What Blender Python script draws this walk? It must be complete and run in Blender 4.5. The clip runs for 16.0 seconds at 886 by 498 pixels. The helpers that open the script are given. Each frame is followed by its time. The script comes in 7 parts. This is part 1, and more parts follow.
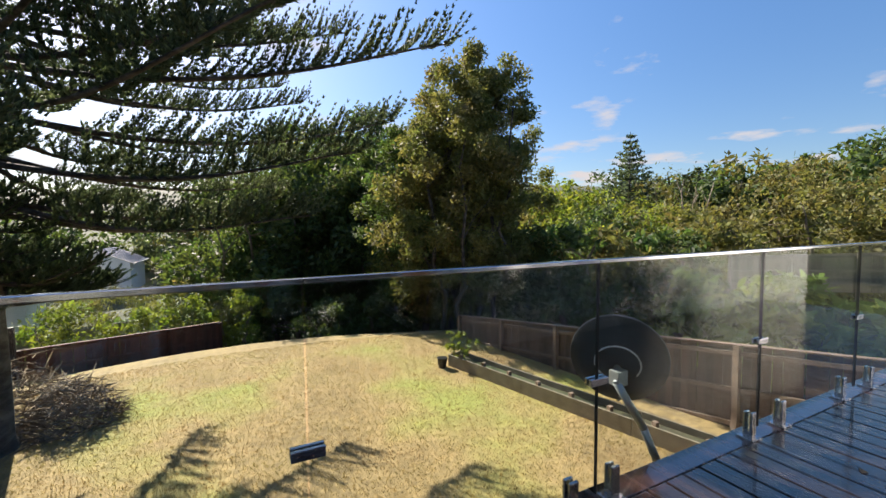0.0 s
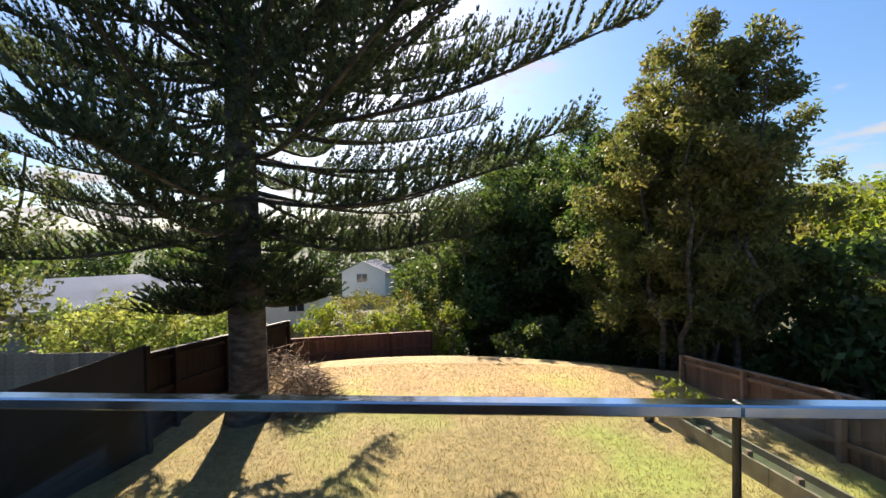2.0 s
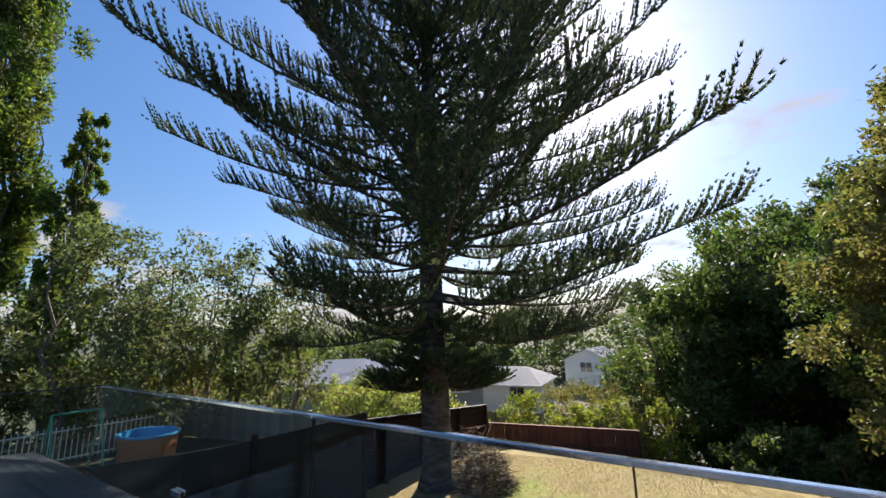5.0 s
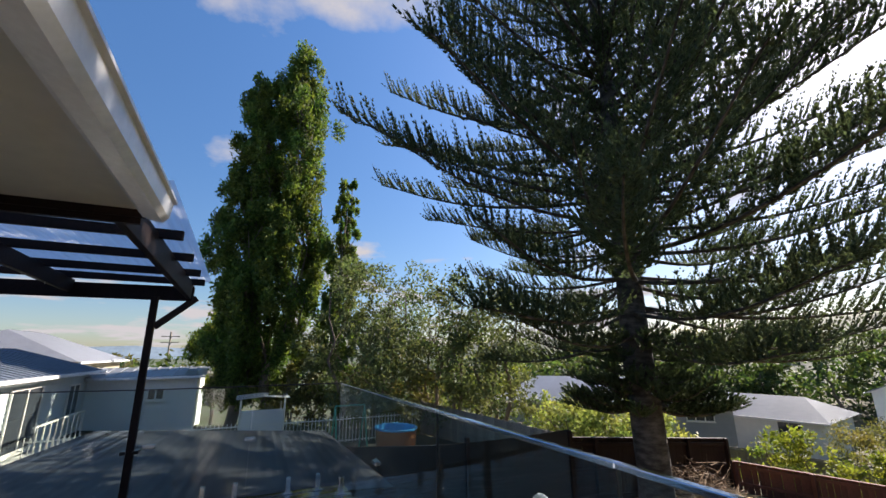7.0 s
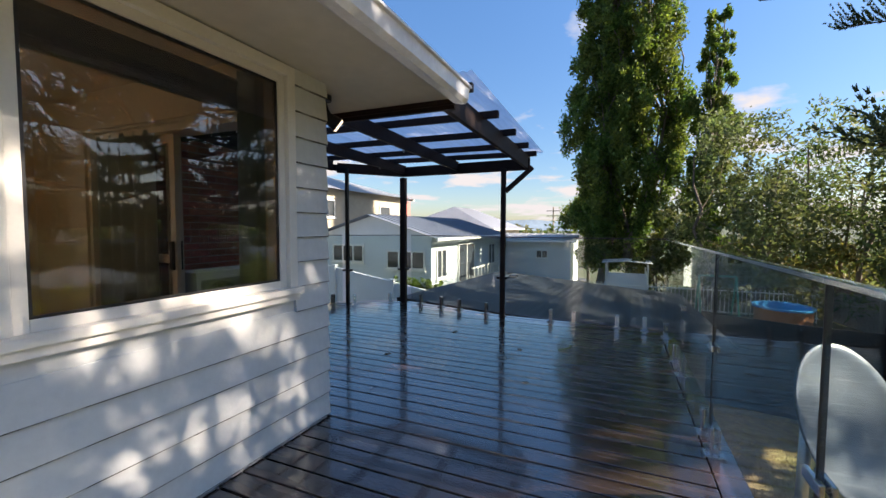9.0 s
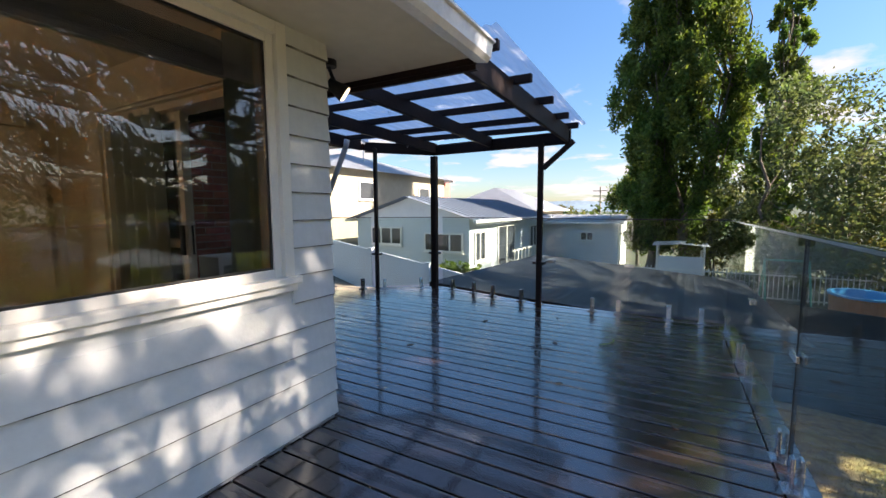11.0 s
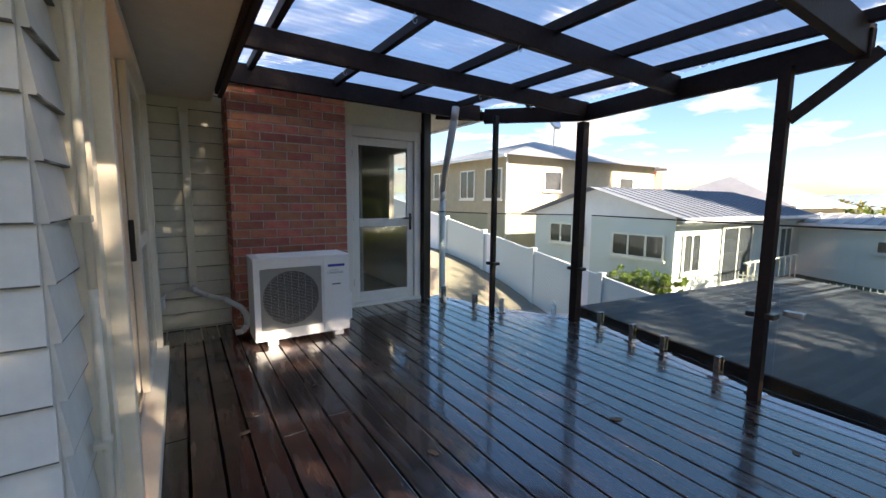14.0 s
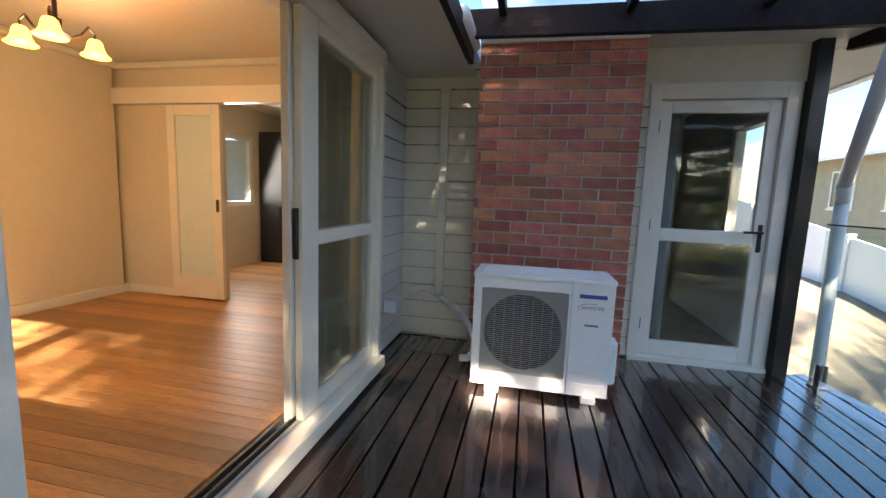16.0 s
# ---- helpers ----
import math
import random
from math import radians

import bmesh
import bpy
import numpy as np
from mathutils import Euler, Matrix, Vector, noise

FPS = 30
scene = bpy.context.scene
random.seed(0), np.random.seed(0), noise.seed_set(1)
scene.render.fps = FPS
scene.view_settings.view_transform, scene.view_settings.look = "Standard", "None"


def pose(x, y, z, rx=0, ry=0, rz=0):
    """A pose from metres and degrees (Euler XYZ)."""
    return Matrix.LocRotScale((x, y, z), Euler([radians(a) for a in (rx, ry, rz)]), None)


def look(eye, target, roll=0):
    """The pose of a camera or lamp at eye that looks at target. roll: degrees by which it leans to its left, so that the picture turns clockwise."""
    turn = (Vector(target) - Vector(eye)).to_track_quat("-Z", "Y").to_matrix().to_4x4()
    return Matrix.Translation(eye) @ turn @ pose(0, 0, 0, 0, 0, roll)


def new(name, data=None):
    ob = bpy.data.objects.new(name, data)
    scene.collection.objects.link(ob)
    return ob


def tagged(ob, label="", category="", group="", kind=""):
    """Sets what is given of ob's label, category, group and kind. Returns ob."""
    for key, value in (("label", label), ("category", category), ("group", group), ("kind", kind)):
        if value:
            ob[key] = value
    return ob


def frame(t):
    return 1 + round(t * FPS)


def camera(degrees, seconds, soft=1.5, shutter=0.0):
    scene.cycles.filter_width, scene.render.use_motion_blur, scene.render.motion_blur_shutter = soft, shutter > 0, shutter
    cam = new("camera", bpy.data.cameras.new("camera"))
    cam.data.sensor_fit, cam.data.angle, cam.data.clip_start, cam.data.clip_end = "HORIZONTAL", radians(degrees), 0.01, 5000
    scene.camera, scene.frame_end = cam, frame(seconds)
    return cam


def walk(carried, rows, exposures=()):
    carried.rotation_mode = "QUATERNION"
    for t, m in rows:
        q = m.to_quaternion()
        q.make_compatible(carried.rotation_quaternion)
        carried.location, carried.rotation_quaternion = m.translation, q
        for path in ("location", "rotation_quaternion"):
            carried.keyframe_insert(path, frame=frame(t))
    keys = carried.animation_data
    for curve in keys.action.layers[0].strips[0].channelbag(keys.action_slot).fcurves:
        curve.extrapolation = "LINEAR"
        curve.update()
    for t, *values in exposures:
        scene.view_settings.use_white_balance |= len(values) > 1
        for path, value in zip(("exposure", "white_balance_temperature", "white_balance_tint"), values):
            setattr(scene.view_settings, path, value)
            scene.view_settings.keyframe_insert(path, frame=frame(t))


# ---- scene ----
cam = camera(94.5, 16.0)
PATH = [
    (0, (0.179, 0.421, 1.327), (1.076, 2.205, 1.209), -0.5),
    (0.5, (0.422, 0.612, 1.384), (1.002, 2.524, 1.301), -0.5),
    (1, (0.71, 0.768, 1.42), (1.013, 2.744, 1.358), -0.6),
    (1.5, (0.956, 0.953, 1.406), (1.034, 2.951, 1.36), -0.8),
    (2, (1.249, 1.12, 1.416), (1.115, 3.115, 1.381), -0.9),
    (2.5, (1.568, 1.238, 1.375), (1.226, 3.208, 1.35), -1.3),
    (3, (1.816, 1.215, 1.37), (1.247, 3.132, 1.345), -0.9),
    (3.2, (1.924, 1.155, 1.374), (1.269, 3.044, 1.35), -1.1),
    (5.3, (3.538, 0.418, 1.539), (2.373, 1.96, 2.054), -1.9),
    (5.5, (3.661, 0.411, 1.55), (2.473, 1.907, 2.141), -2.2),
    (6, (3.942, 0.451, 1.617), (2.661, 1.812, 2.327), -2.4),
    (6.5, (3.988, 0.58, 1.584), (2.493, 1.726, 2.256), -1.7),
    (7, (4.104, 0.661, 1.507), (2.35, 1.486, 1.998), -0.5),
    (7.5, (4.219, 0.808, 1.435), (2.274, 1.195, 1.692), 0.2),
    (8, (4.265, 0.994, 1.376), (2.268, 0.921, 1.438), 0.3),
    (8.5, (4.349, 1.134, 1.33), (2.409, 0.654, 1.281), 0.3),
    (9, (4.456, 1.248, 1.295), (2.623, 0.455, 1.188), 0.2),
    (9.2, (4.503, 1.284, 1.301), (2.714, 0.399, 1.178), 0.1),
    (11.5, (3.777, 1.18, 1.283), (2.048, 0.195, 1.084), -0.2),
    (12, (3.432, 1.121, 1.28), (1.727, 0.096, 1.079), -0.1),
    (12.5, (3.047, 1.132, 1.277), (1.418, -0.011, 1.08), -0.1),
    (13, (2.662, 1.052, 1.267), (1.161, -0.254, 1.065), 0.0),
    (13.5, (2.283, 0.952, 1.243), (0.971, -0.544, 1.041), 0.3),
    (14, (1.931, 0.785, 1.291), (0.859, -0.888, 1.059), 0.5),
    (14.5, (1.63, 0.512, 1.227), (0.841, -1.313, 1.013), 1.0),
    (15, (1.381, 0.238, 1.215), (0.924, -1.697, 0.997), 1.6),
    (15.5, (1.223, -0.078, 1.216), (1.158, -2.064, 0.986), 2.1),
    (16, (1.122, -0.44, 1.241), (1.523, -2.384, 0.993), 2.2),
]
walk(cam, [(t, look(eye, target, roll)) for t, eye, target, roll in PATH], exposures=[(0.0, 1.72, 7000, 18), (3.2, 1.85, 7300, 16), (6.0, 1.4, 6600, 18), (7.5, 1.65, 7000, 18), (8.0, 1.75, 7100, 18), (9.0, 2.0, 7100, 18), (12.0, 2.35, 7200, 18), (13.5, 2.6, 7700, 18), (14.5, 2.75, 8600, 18), (15.5, 3.1, 9000, 16), (16.0, 3.3, 8000, 16)])

# ---- world, sun, lights ----
SUN_DIR = Vector((-0.235, 0.813, 0.534))
world = bpy.data.worlds.new("world")
scene.world = world
world.use_nodes = True
sky = world.node_tree.nodes.new("ShaderNodeTexSky")
sky.sky_type, sky.sun_disc = "NISHITA", False
sky.sun_elevation = math.asin(SUN_DIR.z / SUN_DIR.length)
sky.sun_rotation = math.atan2(SUN_DIR.x, SUN_DIR.y)
sky.air_density, sky.dust_density, sky.ozone_density = 1.0, 0.55, 4.0
world.node_tree.nodes["Background"].inputs["Strength"].default_value = 0.075
wn = world.node_tree
# fair-weather clouds on a flat layer overhead
wtc = wn.nodes.new("ShaderNodeTexCoord")
wsep = wn.nodes.new("ShaderNodeSeparateXYZ")
wn.links.new(wtc.outputs["Generated"], wsep.inputs[0])
wz = wn.nodes.new("ShaderNodeMath")
wz.operation, wz.inputs[1].default_value = "MAXIMUM", 0.0
wn.links.new(wsep.outputs["Z"], wz.inputs[0])
wadd = wn.nodes.new("ShaderNodeMath")
wadd.operation, wadd.inputs[1].default_value = "ADD", 0.12
wn.links.new(wz.outputs[0], wadd.inputs[0])
wdiv = wn.nodes.new("ShaderNodeVectorMath")
wdiv.operation = "DIVIDE"
wcomb = wn.nodes.new("ShaderNodeCombineXYZ")
for k in range(3):
    wn.links.new(wadd.outputs[0], wcomb.inputs[k])
wn.links.new(wtc.outputs["Generated"], wdiv.inputs[0])
wn.links.new(wcomb.outputs[0], wdiv.inputs[1])
wnoise = wn.nodes.new("ShaderNodeTexNoise")
wnoise.inputs["Scale"].default_value, wnoise.inputs["Detail"].default_value, wnoise.inputs["Roughness"].default_value = 1.5, 9.0, 0.55
woff = wn.nodes.new("ShaderNodeVectorMath")
woff.operation, woff.inputs[1].default_value = "ADD", (3.1, 0.4, 0.0)
wn.links.new(wdiv.outputs[0], woff.inputs[0])
wn.links.new(woff.outputs[0], wnoise.inputs["Vector"])
# more cloud towards the horizon
whz = wn.nodes.new("ShaderNodeMapRange")
whz.inputs["From Min"].default_value, whz.inputs["From Max"].default_value = 0.02, 0.30
whz.inputs["To Min"].default_value, whz.inputs["To Max"].default_value = 0.075, -0.045
wn.links.new(wz.outputs[0], whz.inputs["Value"])
wsum = wn.nodes.new("ShaderNodeMath")
wn.links.new(wnoise.outputs["Fac"], wsum.inputs[0])
wn.links.new(whz.outputs[0], wsum.inputs[1])
wramp = wn.nodes.new("ShaderNodeMapRange")
wramp.inputs["From Min"].default_value, wramp.inputs["From Max"].default_value = 0.545, 0.66
wn.links.new(wsum.outputs[0], wramp.inputs["Value"])
wmix = wn.nodes.new("ShaderNodeMix")
wmix.data_type = "RGBA"
wn.links.new(wramp.outputs[0], wmix.inputs["Factor"])
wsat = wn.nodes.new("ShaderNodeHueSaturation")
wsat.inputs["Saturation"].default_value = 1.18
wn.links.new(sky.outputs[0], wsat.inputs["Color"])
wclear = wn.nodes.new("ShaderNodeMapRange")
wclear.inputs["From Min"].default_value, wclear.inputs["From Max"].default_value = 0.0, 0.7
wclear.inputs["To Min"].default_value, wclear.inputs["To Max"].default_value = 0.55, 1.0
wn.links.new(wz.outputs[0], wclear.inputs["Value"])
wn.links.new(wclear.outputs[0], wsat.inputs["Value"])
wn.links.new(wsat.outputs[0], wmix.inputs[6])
wmix.inputs[7].default_value = (2.9, 2.95, 3.05, 1)
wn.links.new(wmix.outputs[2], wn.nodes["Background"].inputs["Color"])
sun = new("sun", bpy.data.lights.new("sun", "SUN"))
sun.data.energy, sun.data.angle, sun.data.color = 4.4, radians(0.53), (1.0, 0.95, 0.86)
sun.matrix_world = look(SUN_DIR * 100, (0, 0, 0))


# ---- materials ----
def material(name, color, rough=0.6, metal=0.0, var=0.15, scale=6.0, bump=0.0, bump_scale=60.0, random_var=0.0, stretch=(1, 1, 1), second=None, rough_var=0.0, spec=0.5, island=0.0, hue=0.0, detail_scale=0.0, coat=0.0, patch=(0.4, 0.65), coat_rough=0.06):
    """A painted, wooden or mineral surface: colour varied at a large and a small scale, with fine relief."""
    m = bpy.data.materials.new(name)
    m.use_nodes = True
    nt = m.node_tree
    b = nt.nodes["Principled BSDF"]
    b.inputs["Metallic"].default_value = metal
    b.inputs["Roughness"].default_value = rough
    b.inputs["Specular IOR Level"].default_value = spec
    b.inputs["Coat Weight"].default_value = coat
    b.inputs["Coat Roughness"].default_value = coat_rough
    tc = nt.nodes.new("ShaderNodeTexCoord")
    mp = nt.nodes.new("ShaderNodeMapping")
    mp.inputs["Scale"].default_value = stretch
    nt.links.new(tc.outputs["Object"], mp.inputs["Vector"])
    n1 = nt.nodes.new("ShaderNodeTexNoise")
    n1.inputs["Scale"].default_value, n1.inputs["Detail"].default_value = scale, 8.0
    nt.links.new(mp.outputs[0], n1.inputs["Vector"])
    n2 = nt.nodes.new("ShaderNodeTexNoise")
    n2.inputs["Scale"].default_value, n2.inputs["Detail"].default_value = detail_scale or scale * 9, 5.0
    nt.links.new(mp.outputs[0], n2.inputs["Vector"])
    add = nt.nodes.new("ShaderNodeMath")
    add.operation = "ADD"
    nt.links.new(n1.outputs["Fac"], add.inputs[0])
    nt.links.new(n2.outputs["Fac"], add.inputs[1])
    mr = nt.nodes.new("ShaderNodeMapRange")
    mr.inputs["From Min"].default_value, mr.inputs["From Max"].default_value = 0.7, 1.3
    mr.inputs["To Min"].default_value, mr.inputs["To Max"].default_value = 1 - var, 1 + var
    nt.links.new(add.outputs[0], mr.inputs["Value"])
    base = nt.nodes.new("ShaderNodeRGB")
    base.outputs[0].default_value = (*color, 1)
    out = base.outputs[0]
    if second:
        mix = nt.nodes.new("ShaderNodeMix")
        mix.data_type = "RGBA"
        ramp = nt.nodes.new("ShaderNodeMapRange")
        ramp.inputs["From Min"].default_value, ramp.inputs["From Max"].default_value = patch
        nt.links.new(n1.outputs["Fac"], ramp.inputs["Value"])
        nt.links.new(ramp.outputs[0], mix.inputs["Factor"])
        nt.links.new(out, mix.inputs[6])
        mix.inputs[7].default_value = (*second, 1)
        out = mix.outputs[2]
    hs = nt.nodes.new("ShaderNodeHueSaturation")
    nt.links.new(out, hs.inputs["Color"])
    val = mr.outputs[0]
    if random_var or island:
        if random_var:
            src = nt.nodes.new("ShaderNodeObjectInfo").outputs["Random"]
        else:
            src = nt.nodes.new("ShaderNodeNewGeometry").outputs["Random Per Island"]
        amount = random_var or island
        rr = nt.nodes.new("ShaderNodeMapRange")
        rr.inputs["To Min"].default_value, rr.inputs["To Max"].default_value = 1 - amount, 1 + amount
        nt.links.new(src, rr.inputs["Value"])
        mul = nt.nodes.new("ShaderNodeMath")
        mul.operation = "MULTIPLY"
        nt.links.new(rr.outputs[0], mul.inputs[0])
        nt.links.new(val, mul.inputs[1])
        val = mul.outputs[0]
        if hue:
            hr = nt.nodes.new("ShaderNodeMapRange")
            hr.inputs["To Min"].default_value, hr.inputs["To Max"].default_value = 0.5 - hue, 0.5 + hue
            frac = nt.nodes.new("ShaderNodeMath")
            frac.operation = "FRACT"
            m7 = nt.nodes.new("ShaderNodeMath")
            m7.operation, m7.inputs[1].default_value = "MULTIPLY", 7.31
            nt.links.new(src, m7.inputs[0])
            nt.links.new(m7.outputs[0], frac.inputs[0])
            nt.links.new(frac.outputs[0], hr.inputs["Value"])
            nt.links.new(hr.outputs[0], hs.inputs["Hue"])
    nt.links.new(val, hs.inputs["Value"])
    nt.links.new(hs.outputs[0], b.inputs["Base Color"])
    if rough_var:
        rv = nt.nodes.new("ShaderNodeMapRange")
        rv.inputs["From Min"].default_value, rv.inputs["From Max"].default_value = 0.35, 0.65
        rv.inputs["To Min"].default_value, rv.inputs["To Max"].default_value = max(0.02, rough - rough_var), rough + rough_var
        nt.links.new(n1.outputs["Fac"], rv.inputs["Value"])
        nt.links.new(rv.outputs[0], b.inputs["Roughness"])
    if bump:
        n3 = nt.nodes.new("ShaderNodeTexNoise")
        n3.inputs["Scale"].default_value, n3.inputs["Detail"].default_value = bump_scale, 4.0
        nt.links.new(mp.outputs[0], n3.inputs["Vector"])
        bp = nt.nodes.new("ShaderNodeBump")
        bp.inputs["Strength"].default_value, bp.inputs["Distance"].default_value = bump, 0.01
        nt.links.new(n3.outputs["Fac"], bp.inputs["Height"])
        nt.links.new(bp.outputs[0], b.inputs["Normal"])
    return m


def leaf_material(name, color, through_color, island=0.35, hue=0.03, rough=0.65):
    m = bpy.data.materials.new(name)
    m.use_nodes = True
    nt = m.node_tree
    b = nt.nodes["Principled BSDF"]
    b.inputs["Roughness"].default_value = rough
    b.inputs["Specular IOR Level"].default_value = 0.25
    geo = nt.nodes.new("ShaderNodeNewGeometry")
    rr = nt.nodes.new("ShaderNodeMapRange")
    rr.inputs["To Min"].default_value, rr.inputs["To Max"].default_value = 1 - island, 1 + island
    nt.links.new(geo.outputs["Random Per Island"], rr.inputs["Value"])
    tc = nt.nodes.new("ShaderNodeTexCoord")
    n1 = nt.nodes.new("ShaderNodeTexNoise")
    n1.inputs["Scale"].default_value = 0.8
    nt.links.new(tc.outputs["Object"], n1.inputs["Vector"])
    hr = nt.nodes.new("ShaderNodeMapRange")
    hr.inputs["From Min"].default_value, hr.inputs["From Max"].default_value = 0.35, 0.65
    hr.inputs["To Min"].default_value, hr.inputs["To Max"].default_value = 0.5 - hue, 0.5 + hue
    nt.links.new(n1.outputs["Fac"], hr.inputs["Value"])
    cols = []
    for c in (color, through_color):
        hs = nt.nodes.new("ShaderNodeHueSaturation")
        hs.inputs["Color"].default_value = (*c, 1)
        nt.links.new(hr.outputs[0], hs.inputs["Hue"])
        nt.links.new(rr.outputs[0], hs.inputs["Value"])
        cols.append(hs.outputs[0])
    nt.links.new(cols[0], b.inputs["Base Color"])
    tr = nt.nodes.new("ShaderNodeBsdfTranslucent")
    nt.links.new(cols[1], tr.inputs["Color"])
    mix = nt.nodes.new("ShaderNodeMixShader")
    mix.inputs[0].default_value = 0.34
    nt.links.new(b.outputs[0], mix.inputs[1])
    nt.links.new(tr.outputs[0], mix.inputs[2])
    nt.links.new(mix.outputs[0], nt.nodes["Material Output"].inputs["Surface"])
    return m


def glass_material(name, tint=(0.86, 0.93, 0.9), rough=0.0, ior=1.5, gloss=1.0):
    m = bpy.data.materials.new(name)
    m.use_nodes = True
    nt = m.node_tree
    nt.nodes.remove(nt.nodes["Principled BSDF"])
    t = nt.nodes.new("ShaderNodeBsdfTransparent")
    t.inputs["Color"].default_value = (*tint, 1)
    g = nt.nodes.new("ShaderNodeBsdfGlossy")
    g.inputs["Roughness"].default_value = rough
    lw = nt.nodes.new("ShaderNodeLayerWeight")
    lw.inputs["Blend"].default_value = 0.5
    pw = nt.nodes.new("ShaderNodeMath")
    pw.operation, pw.inputs[1].default_value = "POWER", 5.0
    nt.links.new(lw.outputs["Facing"], pw.inputs[0])
    f0 = ((ior - 1) / (ior + 1)) ** 2
    mu = nt.nodes.new("ShaderNodeMath")
    mu.operation, mu.inputs[1].default_value, mu.inputs[2].default_value = "MULTIPLY_ADD", (1 - f0) * gloss, f0
    nt.links.new(pw.outputs[0], mu.inputs[0])
    mix = nt.nodes.new("ShaderNodeMixShader")
    nt.links.new(mu.outputs[0], mix.inputs[0])
    nt.links.new(t.outputs[0], mix.inputs[1])
    nt.links.new(g.outputs[0], mix.inputs[2])
    nt.links.new(mix.outputs[0], nt.nodes["Material Output"].inputs["Surface"])
    return m


def glow_material(name, color, strength):
    m = bpy.data.materials.new(name)
    m.use_nodes = True
    b = m.node_tree.nodes["Principled BSDF"]
    b.inputs["Base Color"].default_value = (*color, 1)
    b.inputs["Emission Color"].default_value = (*color, 1)
    b.inputs["Emission Strength"].default_value = strength
    return m


M_DECK = material("wet_stained_decking", (0.040, 0.023, 0.019), 0.22, var=0.5, scale=3, stretch=(6, 0.5, 1), bump=0.12, bump_scale=30, random_var=0.2, rough_var=0.13, coat=1.0, spec=0.9, coat_rough=0.07)
M_WHITE_BOARD = material("white_weatherboard_paint", (0.67, 0.67, 0.64), 0.5, var=0.06, scale=3, bump=0.08, bump_scale=40, second=(0.59, 0.58, 0.53), patch=(0.5, 0.8))
M_CREAM_BOARD = material("cream_weatherboard_paint", (0.70, 0.68, 0.56), 0.55, var=0.06, scale=3, bump=0.08, bump_scale=40)
# dark colour that draws the shade line under each board lap
M_LAPSHADE = material("painted_lap_shade", (0.17, 0.16, 0.14), 0.9, var=0.5, scale=8, second=(0.34, 0.33, 0.29), patch=(0.45, 0.6))
M_TRIM = material("off_white_trim_paint", (0.78, 0.72, 0.60), 0.35, var=0.04, scale=5)
M_FRAME = material("white_window_frame", (0.80, 0.76, 0.68), 0.3, var=0.03, scale=8)
M_SOFFIT = material("soffit_board_paint", (0.62, 0.59, 0.50), 0.6, var=0.06, scale=1.2)
M_GUTTER = material("painted_steel_gutter", (0.80, 0.80, 0.79), 0.25, var=0.08, scale=4, second=(0.6, 0.58, 0.52), patch=(0.55, 0.8))
M_BRICK = material("red_clay_brick", (0.52, 0.19, 0.115), 0.85, var=0.3, scale=14, bump=0.5, bump_scale=120, random_var=0.34, hue=0.014, second=(0.34, 0.10, 0.07))
M_MORTAR = material("grey_mortar", (0.46, 0.41, 0.36), 0.95, var=0.2, scale=30, bump=0.5, bump_scale=200)
M_BEAM = material("dark_stained_beam", (0.022, 0.012, 0.010), 0.6, spec=0.2, var=0.35, scale=4, stretch=(1, 1, 1), bump=0.2, bump_scale=50)
M_STEEL = material("brushed_stainless", (0.55, 0.55, 0.56), 0.22, metal=1.0, var=0.06, scale=30, stretch=(1, 1, 6))
M_RAIL = material("polished_stainless_rail", (0.72, 0.73, 0.75), 0.12, metal=1.0, var=0.05, scale=20)
M_BLACK = material("black_plastic", (0.015, 0.015, 0.016), 0.4, var=0.1)
M_DARKMETAL = material("dark_bronze_post", (0.02, 0.016, 0.015), 0.35, var=0.15, scale=8)
M_GLASS = glass_material("balustrade_glass", (0.87, 0.93, 0.91), gloss=0.6)
M_PANE = glass_material("tinted_window_pane", (0.56, 0.57, 0.56), ior=1.8)
M_PANE_CLEAR = glass_material("clear_door_pane", (0.90, 0.92, 0.91), ior=1.5)
M_FROST = material("frosted_glass_pane", (0.62, 0.70, 0.64), 0.35, var=0.03, scale=4)
M_AC = material("white_powder_coat", (0.80, 0.80, 0.78), 0.4, var=0.03, scale=5)
M_ACGRILLE = material("light_grille_wire", (0.34, 0.34, 0.32), 0.4, var=0.04)
M_ACDARK = material("dark_fan_recess", (0.03, 0.03, 0.035), 0.6)
M_BLUEINK = material("blue_badge_ink", (0.02, 0.06, 0.30), 0.4, var=0.02)
M_GREYINK = material("grey_badge_ink", (0.15, 0.15, 0.16), 0.4, var=0.02)
M_PVC = material("white_pvc_pipe", (0.66, 0.68, 0.68), 0.35, var=0.05, scale=6)
M_VINYL = material("white_vinyl_fence", (0.82, 0.82, 0.82), 0.35, var=0.03, scale=3)
M_LAWN = material("dry_lawn", (0.36, 0.245, 0.105), 0.95, var=0.42, scale=0.32, bump=1.0, bump_scale=25, second=(0.25, 0.255, 0.06), detail_scale=9, patch=(0.50, 0.66))
M_SOIL = material("rough_ground", (0.075, 0.065, 0.032), 0.95, var=0.4, scale=0.35, bump=0.8, bump_scale=8, second=(0.045, 0.060, 0.020), detail_scale=7)
M_CONCRETE = material("pale_concrete", (0.23, 0.195, 0.145), 0.9, var=0.2, scale=1.5, bump=0.3, bump_scale=60, second=(0.18, 0.155, 0.12))
M_PALING = material("brown_fence_paling", (0.135, 0.084, 0.06), 0.8, var=0.3, scale=5, stretch=(4, 4, 0.6), bump=0.4, bump_scale=30, random_var=0.25)
M_RAILWOOD = material("brown_fence_rail", (0.19, 0.125, 0.09), 0.8, var=0.3, scale=5, bump=0.3, bump_scale=30)
